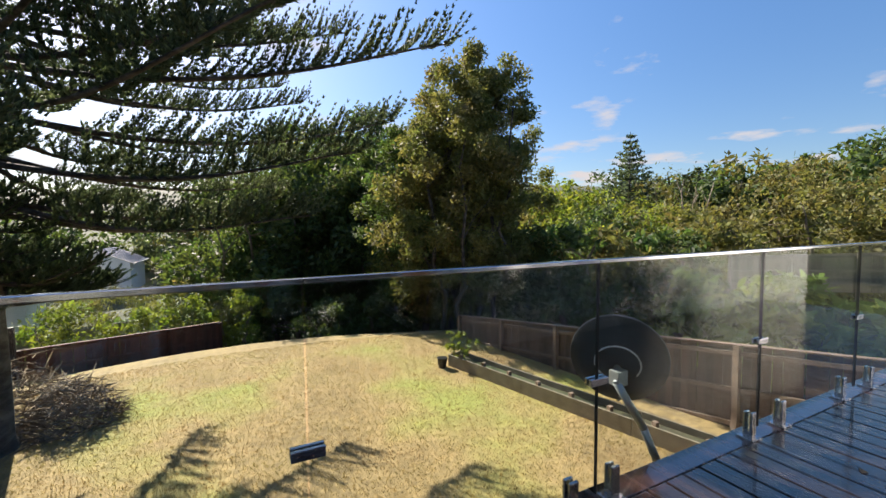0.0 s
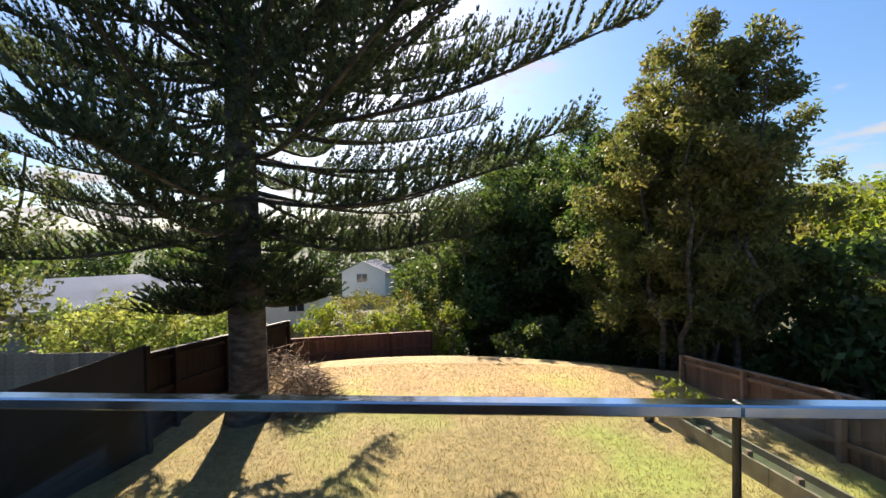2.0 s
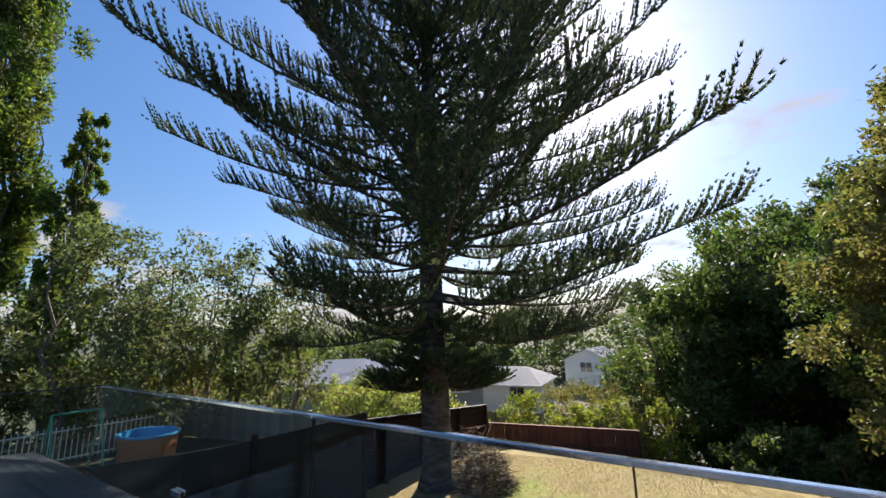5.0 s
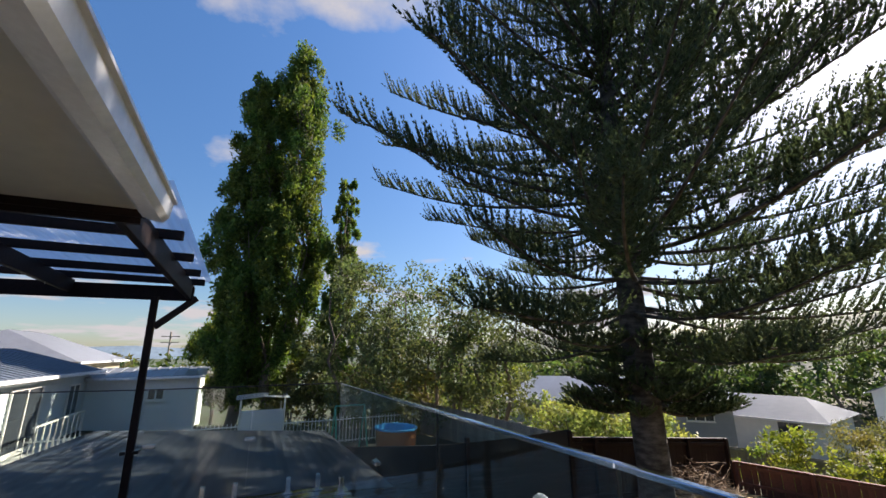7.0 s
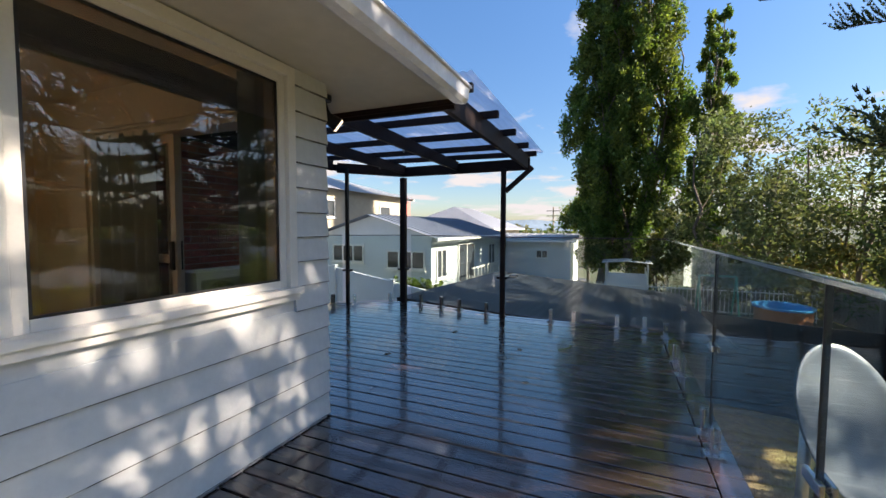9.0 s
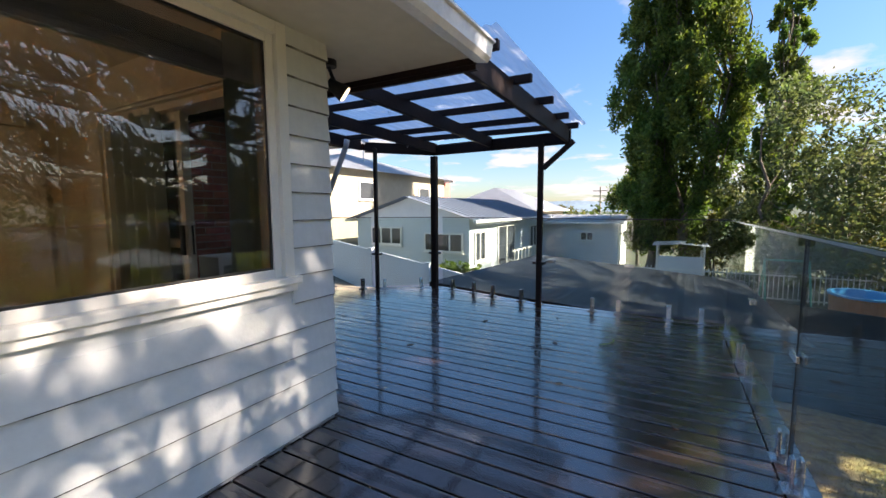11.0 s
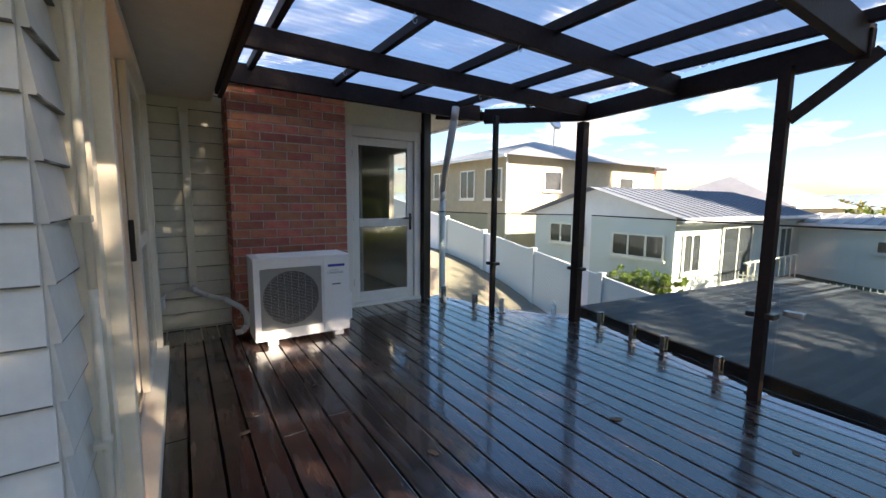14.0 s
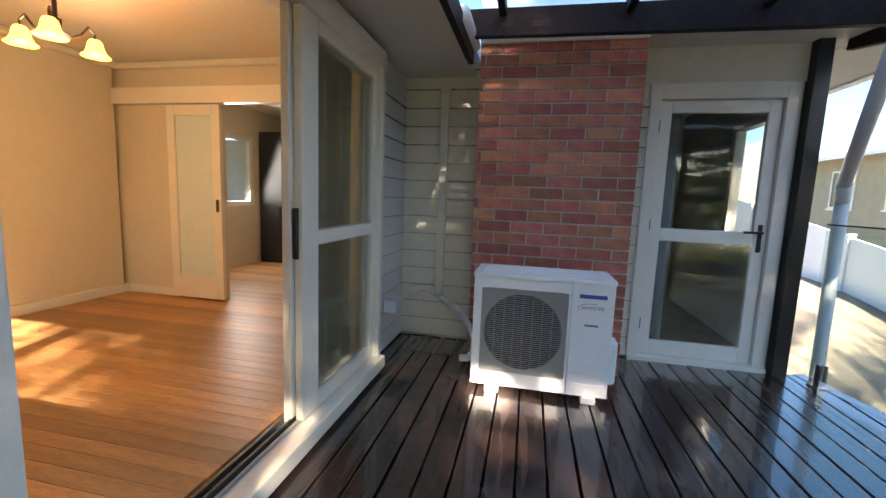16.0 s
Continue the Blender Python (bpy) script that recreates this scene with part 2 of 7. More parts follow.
M_REDFENCE = material("dark_red_fence_board", (0.12, 0.045, 0.032), 0.85, var=0.3, scale=4, bump=0.3, bump_scale=30, random_var=0.3)
M_GREYWOOD = material("weathered_grey_timber", (0.26, 0.22, 0.17), 0.85, var=0.3, scale=5, stretch=(1, 1, 3), bump=0.4, bump_scale=30, random_var=0.2)
M_OLDWOOD = material("planter_timber", (0.20, 0.165, 0.115), 0.85, var=0.3, scale=5, bump=0.4, bump_scale=30, random_var=0.2)
M_ROOFDARK = material("dark_garage_roofing", (0.085, 0.092, 0.102), 0.5, var=0.2, scale=1.2, bump=0.15, bump_scale=30)
M_SHADE = material("black_fence_cloth", (0.012, 0.013, 0.015), 0.7, var=0.2)
M_DISH = material("grey_dish_paint", (0.38, 0.42, 0.47), 0.25, var=0.08, coat=0.5, scale=5, second=(0.30, 0.33, 0.37))
# darker copy of the dish grey, for the side in shade
M_DISHSHADE = material("shaded_dish_back", (0.075, 0.085, 0.095), 0.45, var=0.12, scale=5)
M_GALV = material("galvanised_steel", (0.50, 0.52, 0.53), 0.4, metal=0.8, var=0.12, scale=12)
M_BARK = material("pine_bark", (0.036, 0.031, 0.027), 0.95, var=0.4, scale=3, stretch=(1, 1, 2.5), bump=1.0, bump_scale=14, second=(0.085, 0.079, 0.072))
M_BARK2 = material("grey_bark", (0.15, 0.12, 0.09), 0.95, var=0.35, scale=4, stretch=(2, 2, 0.6), bump=0.8, bump_scale=18)
M_PINE = leaf_material("pine_needles", (0.060, 0.088, 0.048), (0.12, 0.165, 0.06), island=0.5, hue=0.015, rough=0.6)
M_LEAF_DARK = leaf_material("dark_leaves", (0.054, 0.084, 0.030), (0.11, 0.17, 0.03), island=0.5)
M_LEAF_OLIVE = leaf_material("olive_leaves", (0.125, 0.125, 0.040), (0.23, 0.22, 0.045), island=0.5)
M_LEAF_TALL = leaf_material("tall_tree_leaves", (0.115, 0.122, 0.042), (0.23, 0.235, 0.05), island=0.32, hue=0.04)
M_LEAF_BRIGHT = leaf_material("bright_leaves", (0.125, 0.165, 0.028), (0.28, 0.34, 0.035), island=0.45)
M_LEAF_POPLAR = leaf_material("poplar_leaves", (0.085, 0.13, 0.028), (0.17, 0.25, 0.03), island=0.5)
M_LEAF_GREY = leaf_material("grey_green_leaves", (0.088, 0.112, 0.045), (0.17, 0.21, 0.06), island=0.45)
M_LEAF_PALE = leaf_material("pale_shrub_leaves", (0.20, 0.25, 0.075), (0.33, 0.40, 0.08), island=0.45)
M_GRASS = leaf_material("dry_grass_blades", (0.39, 0.255, 0.10), (0.36, 0.26, 0.08), island=0.45, hue=0.02, rough=0.6)
M_TWIG = material("dry_twigs", (0.16, 0.11, 0.07), 0.9, var=0.4, scale=6, island=0.4)
M_FLOORWOOD = material("oiled_timber_floor", (0.42, 0.21, 0.085), 0.42, var=0.3, scale=3, stretch=(0.7, 6, 1), random_var=0.32)
M_WALLPAINT = material("cream_wall_paint", (0.68, 0.60, 0.46), 0.75, var=0.03, scale=2)
M_CEILPAINT = material("cream_ceiling_paint", (0.72, 0.68, 0.58), 0.8, var=0.03, scale=2)
M_CURTAIN = material("grey_green_curtain", (0.40, 0.46, 0.42), 0.85, var=0.08, scale=4)
M_BLIND = material("dark_blind_cloth", (0.05, 0.05, 0.05), 0.8, var=0.08, scale=20)
M_CABINET = material("black_kitchen_gloss", (0.012, 0.012, 0.014), 0.35)
M_TEAL = material("teal_splashback", (0.02, 0.22, 0.17), 0.3)
M_IRON_GREY = material("grey_roof_iron", (0.42, 0.44, 0.46), 0.35, metal=0.3, var=0.1, scale=2)
M_IRON_BLUE = material("blue_grey_roof_iron", (0.20, 0.24, 0.29), 0.7, metal=0.0, var=0.1, scale=2)
M_IRON_PALE = material("pale_roof_iron", (0.55, 0.56, 0.58), 0.3, metal=0.3, var=0.08, scale=2)
M_WALL_PALE = material("pale_blue_weatherboard", (0.62, 0.66, 0.66), 0.6, var=0.06, scale=2)
M_WALL_WHITE = material("white_house_wall", (0.78, 0.77, 0.72), 0.6, var=0.05, scale=2)
M_WALL_CREAM = material("cream_block_wall", (0.37, 0.315, 0.22), 0.75, var=0.1, scale=3, bump=0.3, bump_scale=40)
M_WALL_GREY = material("grey_weatherboard", (0.30, 0.30, 0.31), 0.65, var=0.08, scale=2)
M_WINDARK = material("dark_window_glass", (0.04, 0.045, 0.05), 0.08, var=0.3, scale=1.5)
M_POOLSIDE = material("orange_pool_wall", (0.42, 0.16, 0.06), 0.5, var=0.15, scale=4)
M_POOLBLUE = material("blue_pool_liner", (0.05, 0.33, 0.62), 0.3, var=0.08, scale=3)
M_GREENPIPE = material("green_painted_tube", (0.06, 0.35, 0.22), 0.35)
M_TARP = material("white_tarpaulin", (0.72, 0.73, 0.74), 0.5, var=0.1, scale=3)
M_HILL = material("wooded_hillside", (0.040, 0.058, 0.030), 0.95, var=0.5, scale=0.05, bump=1.0, bump_scale=0.3, second=(0.07, 0.085, 0.04), detail_scale=0.4)
# distance haze is put into the blue of this colour
M_FARHILL = material("far_hill_painted_haze", (0.16, 0.22, 0.27), 0.95, var=0.2, scale=0.01)


# ---- building helpers ----
def box(bm, x0, y0, z0, x1, y1, z1, bevel=0.0):
    r = bmesh.ops.create_cube(bm, size=1.0)
    vs = r["verts"]
    m = Matrix.Translation(((x0 + x1) / 2, (y0 + y1) / 2, (z0 + z1) / 2)) @ Matrix.Diagonal((x1 - x0, y1 - y0, z1 - z0, 1))
    bmesh.ops.transform(bm, matrix=m, verts=vs)
    if bevel:
        es = list({e for v in vs for e in v.link_edges})
        bmesh.ops.bevel(bm, geom=es, offset=bevel, segments=2, affect="EDGES", profile=0.6)
    return vs


def cyl(bm, p, q, r0, r1=None, n=10, cap=True):
    p, q = Vector(p), Vector(q)
    d = q - p
    r = bmesh.ops.create_cone(bm, cap_ends=cap, segments=n, radius1=r0, radius2=r0 if r1 is None else r1, depth=d.length)
    m = Matrix.Translation((p + q) / 2) @ d.to_track_quat("Z", "Y").to_matrix().to_4x4()
    bmesh.ops.transform(bm, matrix=m, verts=r["verts"])
    return r["verts"]


def beam(bm, p, q, w, h, bevel=0.0):
    """A squared timber from p to q, w wide and h high."""
    p, q = Vector(p), Vector(q)
    d = q - p
    r = bmesh.ops.create_cube(bm, size=1.0)
    y = d.normalized()
    x = y.cross(Vector((0, 0, 1)))
    if x.length < 0.01:
        x = Vector((1, 0, 0))
    x.normalize()
    z = x.cross(y)
    m = Matrix((x, y, z)).transposed().to_4x4()
    m = Matrix.Translation((p + q) / 2) @ m @ Matrix.Diagonal((w, d.length, h, 1))
    bmesh.ops.transform(bm, matrix=m, verts=r["verts"])
    if bevel:
        es = list({e for v in r["verts"] for e in v.link_edges})
        bmesh.ops.bevel(bm, geom=es, offset=bevel, segments=1, affect="EDGES")
    return r["verts"]


def prism(bm, poly, z0, z1):
    """An upright prism over a plan polygon."""
    a = [bm.verts.new((x, y, z0)) for x, y in poly]
    b = [bm.verts.new((x, y, z1)) for x, y in poly]
    n = len(poly)
    bm.faces.new(b)
    bm.faces.new(a[::-1])
    for i in range(n):
        bm.faces.new((a[i], a[(i + 1) % n], b[(i + 1) % n], b[i]))
    bmesh.ops.recalc_face_normals(bm, faces=bm.faces[:])


def tube(bm, pts, r, n=8):
    """A round pipe along points."""
    for a, b in zip(pts, pts[1:]):
        cyl(bm, a, b, r, n=n)
    for p in pts[1:-1]:
        s = bmesh.ops.create_icosphere(bm, subdivisions=1, radius=r * 1.02)
        bmesh.ops.translate(bm, vec=Vector(p), verts=s["verts"])


def mesh_of(name, bm, mat, smooth=False):
    me = bpy.data.meshes.new(name)
    bm.to_mesh(me)
    bm.free()
    me.materials.append(mat)
    if smooth:
        me.shade_smooth()
    return me


def part(name, bm, mat, parent=None, label="", smooth=False):
    ob = new(name, mesh_of(name, bm, mat, smooth))
    ob.parent = parent
    if label:
        tagged(ob, label)
    return ob


def piece(name, me, parent, m=None):
    ob = new(name, me)
    ob.parent = parent
    if m is not None:
        ob.matrix_basis = m
    return ob


def thing(name, label, category, at=(0, 0, 0), group="", kind=""):
    ob = new(name)
    ob.empty_display_size = 0.2
    ob.location = at
    return tagged(ob, label, category, group, kind)


def structure(name, bm, mat, label, category):
    ob = new(name, mesh_of(name, bm, mat))
    return tagged(ob, label, category, kind="structure")


def one_box(name, mat, parent, b, bevel=0.0, label=""):
    bm = bmesh.new()
    box(bm, *b, bevel=bevel)
    return part(name, bm, mat, parent, label)


# ---- ground ----
def smooth_step(a, b, v):
    u = min(1.0, max(0.0, (v - a) / (b - a)))
    return u * u * (3 - 2 * u)


def ground_z(x, y):
    """Height of the land: a flat lawn, falling away to the north, rising to the south and east."""
    z = -2.6
    z += -1.9 * smooth_step(13.6, 24, y + 0.03 * (x - 1) ** 2)
    z += 0.75 * smooth_step(-4.5, -9.5, x) * (1 - smooth_step(16, 24, y))
    z -= 2.2 * smooth_step(17, 32, y) * (1 - smooth_step(60, 90, y))
    z += 1.5 * smooth_step(0.0, -9.0, y) * smooth_step(2.0, -4.0, x) * (0.3 + 0.7 * smooth_step(-6.6, -5.3, x))
    z += 0.8 * smooth_step(-5.0, -12.0, y) * smooth_step(4, -5, x) * (0.2 + 0.8 * smooth_step(-6.6, -5.3, x))
    z += 7.0 * smooth_step(14, 70, x + 0.25 * y)
    z += 22.0 * smooth_step(62, 230, y) + 4.0 * smooth_step(70, 260, y) * smooth_step(-20, 120, x)
    z += -6.0 * smooth_step(-30, -140, x)
    if y > 15 or x < -9 or x > 10:
        z += 0.25 * noise.noise(Vector((x * 0.11, y * 0.11, 0))) + 1.5 * noise.noise(Vector((x * 0.012, y * 0.012, 3))) * smooth_step(40, 120, math.hypot(x, y))
    return z


def steps(lo, hi, near_lo, near_hi, fine, growth):
    out = list(np.arange(near_lo, near_hi + 0.001, fine))
    d, v = fine, near_hi
    while v < hi:
        d *= growth
        v += d
        out.append(v)
    d, v = fine, near_lo
    while v > lo:
        d *= growth
        v -= d
        out.insert(0, v)
    return out


def build_ground():
    xs = steps(-1500, 1500, -12, 12, 0.5, 1.12)
    ys = steps(-1500, 1500, -12, 26, 0.5, 1.12)
    verts = [(x, y, ground_z(x, y)) for y in ys for x in xs]
    n = len(xs)
    faces = [(j * n + i, j * n + i + 1, (j + 1) * n + i + 1, (j + 1) * n + i) for j in range(len(ys) - 1) for i in range(n - 1)]
    me = bpy.data.meshes.new("ground")
    me.from_pydata(verts, [], faces)
    for m in (M_SOIL, M_LAWN, M_CONCRETE, M_HILL):
        me.materials.append(m)
    for p in me.polygons:
        c = p.center
        if math.hypot(c.x, c.y) > 90:
            p.material_index = 3
        elif -6.0 < c.x < 8.6 and c.y > 1.0 and c.y + 0.03 * (c.x - 1) ** 2 < 16.6:
            p.material_index = 1
        elif -5.4 < c.x < -1.0 and c.y < -2.8 and c.y > -40:
            p.material_index = 2
    me.shade_smooth()
    return tagged(new("ground", me), "dry yellow-green lawn falling away to wooded hills", "ground", kind="structure")


build_ground()

# ---- deck ----
DECK_N, HOUSE_Y, WALL_X, BACK_Y = 1.87, -0.58, 2.225, -3.95
DECK_E = 8.2


def deck_span(x):
    lo = HOUSE_Y + 0.02 if x > WALL_X else BACK_Y + 0.02
    hi = DECK_N - 0.145
    if x < -1.27:
        hi = -0.3 - 1.8 * (x + 1.33) / -0.45 if x < -1.33 else -0.3
        hi = min(hi, DECK_N)
    if x < -1.2:
        lo = -2.1 - 0.9 * (x + 1.78) / 0.58
    elif x < -0.98:
        lo = -3.0 - (x + 1.2) / 0.22
    return lo, hi


def build_deck():
    deck = thing("floor_deck", "wet dark-stained timber deck of long boards", "deck", kind="structure")
    x, rng = -1.72, random.Random(4)
    while x < DECK_E:
        lo, hi = deck_span(x + 0.068)
        if hi - lo > 0.15:
            cuts = [lo]
            if hi - lo > 5.0 and rng.random() < 0.5:
                cuts.append(lo + (hi - lo) * rng.uniform(0.3, 0.7))
            cuts.append(hi)
            for a, b in zip(cuts, cuts[1:]):
                bm = bmesh.new()
                dz = rng.uniform(-0.0015, 0.0015)
                box(bm, x + 0.006, a + 0.0015, -0.028 + dz, x + 0.1355, b - 0.0015, dz, bevel=0.004)
                part("deck_board", bm, M_DECK, deck)
        x += 0.1415
    bm = bmesh.new()
    box(bm, -1.28, DECK_N - 0.14, -0.028, DECK_E, DECK_N, 0.001, bevel=0.004)
    part("edge_board", bm, M_DECK, deck)
    bm = bmesh.new()
    box(bm, -1.28, DECK_N - 0.01, -0.29, DECK_E, DECK_N + 0.015, -0.03)
    part("fascia_board", bm, M_BEAM, deck)
    for a, b in (((-1.28, 1.87), (-1.34, -0.3)), ((-1.34, -0.3), (-1.79, -2.1)), ((-1.79, -2.1), (-1.21, -3.0)), ((-1.21, -3.0), (-0.99, -3.95))):
        bm = bmesh.new()
        beam(bm, (*a, -0.15), (*b, -0.15), 0.035, 0.24)
        part("fascia_board", bm, M_BEAM, deck)
        bm = bmesh.new()
        beam(bm, (a[0] + 0.02, a[1], -0.012), (b[0] + 0.02, b[1], -0.012), 0.09, 0.03, 0.004)
        part("edge_board", bm, M_DECK, deck)
    # unseen boards added to keep the sun out from under the deck
    bm = bmesh.new()
    box(bm, -1.2, DECK_N - 0.12, -2.75, DECK_E, DECK_N - 0.08, -0.2)
    part("sun_block_board", bm, M_BEAM, deck)
    bm = bmesh.new()
    box(bm, -0.9, -3.9, -2.75, -0.86, DECK_N - 0.12, -0.2)
    part("sun_block_board", bm, M_BEAM, deck)
    # black sheet added below the joists so the board gaps look shaded
    bm = bmesh.new()
    box(bm, -1.2, -2.0, -0.225, DECK_E, DECK_N - 0.13, -0.21)
    box(bm, -0.85, BACK_Y + 0.02, -0.225, WALL_X - 0.02, -2.0, -0.21)
    part("gap_shade_sheet", bm, M_SHADE, deck)
    bm = bmesh.new()
    for jy in np.arange(-3.6, 1.8, 0.6):
        box(bm, -1.2 if jy > -3 else -0.9, jy, -0.2, 2.1 if jy < -0.6 else DECK_E, jy + 0.05, -0.034)
    part("joists", bm, M_BEAM, deck)
    for px in (-1.1, 1.4, 4.0, 6.6):
        bm = bmesh.new()
        box(bm, px, 1.6, -2.75, px + 0.12, 1.72, -0.2)
        part("deck_post", bm, M_BEAM, deck)
    return deck


build_deck()

# ---- house shell ----
SOFFIT = 2.24
CHIM = (0.42, 1.53, -3.95, -3.5)


def wall_boxes(name, boxes, mat, label):
    bm = bmesh.new()
    for b in boxes:
        box(bm, *b)
    return structure(name, bm, mat, label, "wall")


def board_mesh(length, flip=1):
    """One bevel-back weatherboard along +x, facing +y, its lower edge thick."""
    bm = bmesh.new()
    h = 0.158
    prof = [(0.0, 0.0), (0.023, 0.0), (0.024, 0.005), (0.006, h), (0.0, h)]
    a = [bm.verts.new((0, y, z)) for y, z in prof]
    b = [bm.verts.new((length, y, z)) for y, z in prof]
    n = len(prof)
    bm.faces.new(a[::-1])
    bm.faces.new(b)
    for i in range(n):
        bm.faces.new((a[i], a[(i + 1) % n], b[(i + 1) % n], b[i]))
    bmesh.ops.recalc_face_normals(bm, faces=bm.faces[:])
    bm.faces.ensure_lookup_table()
    # underside and lower lip take the dark colour, as painted lap shade
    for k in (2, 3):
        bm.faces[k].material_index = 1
    return bm


def clad(wall, runs, mat, z_top):
    """Boards on a wall; runs(z) gives stretches (start, end, turn in degrees) at the height z."""
    made, z, rng = {}, 0.012, random.Random(9)
    while z < z_top:
        for (sx, sy), length, turn in runs(z, z + 0.15):
            key = round(length, 3)
            if key not in made:
                made[key] = mesh_of("weatherboard", board_mesh(length), mat)
                made[key].materials.append(M_LAPSHADE)
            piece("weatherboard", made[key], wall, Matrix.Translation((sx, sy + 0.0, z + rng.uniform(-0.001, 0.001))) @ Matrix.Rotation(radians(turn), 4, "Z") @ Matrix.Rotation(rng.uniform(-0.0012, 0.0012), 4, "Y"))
        z += 0.152


WIN = (2.59, 5.1, 0.95, 2.17)


def build_house():
    # north wall with its window
    x0, x1, z0, z1 = WIN
    wn = wall_boxes("wall_north", [(WALL_X, HOUSE_Y - 0.14, -2.7, x0, HOUSE_Y, 2.4), (x1, HOUSE_Y - 0.14, -2.7, 9.5, HOUSE_Y, 2.4), (x0, HOUSE_Y - 0.14, -2.7, x1, HOUSE_Y, z0), (x0, HOUSE_Y - 0.14, z1, x1, HOUSE_Y, 2.4)], M_WHITE_BOARD, "white painted timber weatherboard wall")

    def north_runs(za, zb):
        if zb > z0 - 0.03 and za < z1 + 0.06:
            return [((WALL_X, HOUSE_Y), x0 - 0.06 - WALL_X, 0), ((x1 + 0.06, HOUSE_Y), 9.5 - x1 - 0.06, 0)]
        return [((WALL_X, HOUSE_Y), 9.5 - WALL_X, 0)]
    clad(wn, north_runs, M_WHITE_BOARD, SOFFIT)
    # west wall of the front room with the slider opening
    ww = wall_boxes("wall_west", [(WALL_X, -0.96, -2.7, WALL_X + 0.12, HOUSE_Y - 0.14, 2.4), (WALL_X, BACK_Y, -2.7, WALL_X + 0.12, -3.06, 2.4), (WALL_X, -3.06, -2.7, WALL_X + 0.12, -1.03, 0.10), (WALL_X, -3.06, 2.10, WALL_X + 0.12, -1.03, 2.4)], M_CREAM_BOARD, "cream painted weatherboard wall beside the sliding door")

    def west_runs(za, zb):
        if za > 2.09:
            return []
        return [((WALL_X, -3.95), 0.86, 90), ((WALL_X, -0.868), 0.285, 90)]
    clad(ww, west_runs, M_WHITE_BOARD, SOFFIT)
    # recessed rear wall with the door
    wr = wall_boxes("wall_recess", [(0.22, BACK_Y - 0.12, -2.7, 2.225, BACK_Y, 2.5), (-0.80, BACK_Y - 0.12, -2.7, -0.66, BACK_Y, 2.5), (-0.66, BACK_Y - 0.12, -2.7, 0.22, BACK_Y, 0.01), (-0.66, BACK_Y - 0.12, 2.09, 0.22, BACK_Y, 2.5)], M_CREAM_BOARD, "cream weatherboard wall behind the brick chimney")

    def recess_runs(za, zb):
        runs = [((1.54, BACK_Y), 0.68, 0)]
        if za < 2.13:
            runs += [((0.275, BACK_Y), 0.16, 0)]
        return runs
    clad(wr, recess_runs, M_CREAM_BOARD, 2.3)
    one_box("head_panel", M_CREAM_BOARD, wr, (-0.80, BACK_Y, 2.16, 0.435, BACK_Y + 0.018, 2.5))
    # far outer walls closing the house
    wall_boxes("wall_south", [(-1.0, -9.2, -2.7, 9.5, -9.08, 2.4)], M_WHITE_BOARD, "plain rear house wall")
    wall_boxes("wall_east", [(9.4, -4.1, -2.7, 9.5, HOUSE_Y - 0.14, 2.4), (5.36, -4.2, -2.7, 9.5, -4.1, 2.4), (5.251, -9.08, -2.7, 5.36, -4.2, 0.09)], M_WHITE_BOARD, "plain side house wall")
    wall_boxes("wall_rear_room", [(-0.90, -9.08, -2.7, -0.80, -5.1, 2.4), (-0.90, -4.2, -2.7, -0.80, BACK_Y - 0.12, 2.4), (-0.90, -5.1, -2.7, -0.80, -4.2, 0.9), (-0.90, -5.1, 2.05, -0.80, -4.2, 2.4)], M_WHITE_BOARD, "plain house wall by the driveway")
    # soffit, gutters, roof
    bm = bmesh.new()
    prism(bm, [(1.62, 0.12), (9.9, 0.12), (9.9, HOUSE_Y - 0.0), (WALL_X, HOUSE_Y), (WALL_X, BACK_Y), (1.62, BACK_Y)], SOFFIT, SOFFIT + 0.03)
    structure("ceiling_soffit", bm, M_SOFFIT, "flat painted eave soffit boards", "soffit")
    bm = bmesh.new()
    prism(bm, [(-1.1, -3.33), (1.56, -3.33), (1.56, BACK_Y - 0.1), (-1.1, BACK_Y - 0.1)], 2.42, 2.45)
    structure("ceiling_recess", bm, M_SOFFIT, "painted soffit above the back door", "soffit")
    bm = bmesh.new()
    prism(bm, [(-1.62, -9.3), (-1.0, -9.3), (-1.0, BACK_Y - 0.12), (-1.11, BACK_Y - 0.12), (-1.11, BACK_Y + 0.1), (-1.62, BACK_Y + 0.1)], 2.42, 2.45)
    structure("ceiling_eave", bm, M_SOFFIT, "painted eave soffit along the driveway wall", "soffit")
    bm = bmesh.new()
    for poly in ([(1.58, 0.16, 2.34), (9.9, 0.16, 2.34), (9.9, -4.5, 4.1), (5.0, -4.5, 4.1)], [(1.58, 0.16, 2.34), (5.0, -4.5, 4.1), (5.0, -9.3, 4.1), (1.58, -9.3, 2.34)], [(-1.72, -3.75, 2.56), (1.58, -3.75, 2.56), (1.58, -9.3, 3.6), (-1.72, -9.3, 3.6)]):
        bm.faces.new([bm.verts.new(p) for p in poly])
    bmesh.ops.solidify(bm, geom=bm.faces[:], thickness=0.05)
    structure("roof", bm, M_IRON_GREY, "grey roof over the house", "roof")
    gut = thing("gutter", "white painted steel gutter along the eaves", "gutter", kind="structure")

    def gutter(name, p, q, out):
        p, q, out = Vector(p), Vector(q), Vector(out)
        bm = bmesh.new()
        prof = [(0.0, 0.10), (0.0, 0.0), (0.07, -0.012), (0.095, 0.015), (0.105, 0.09), (0.122, 0.094), (0.122, 0.108), (0.092, 0.108), (0.085, 0.02), (0.012, 0.012), (0.012, 0.10)]
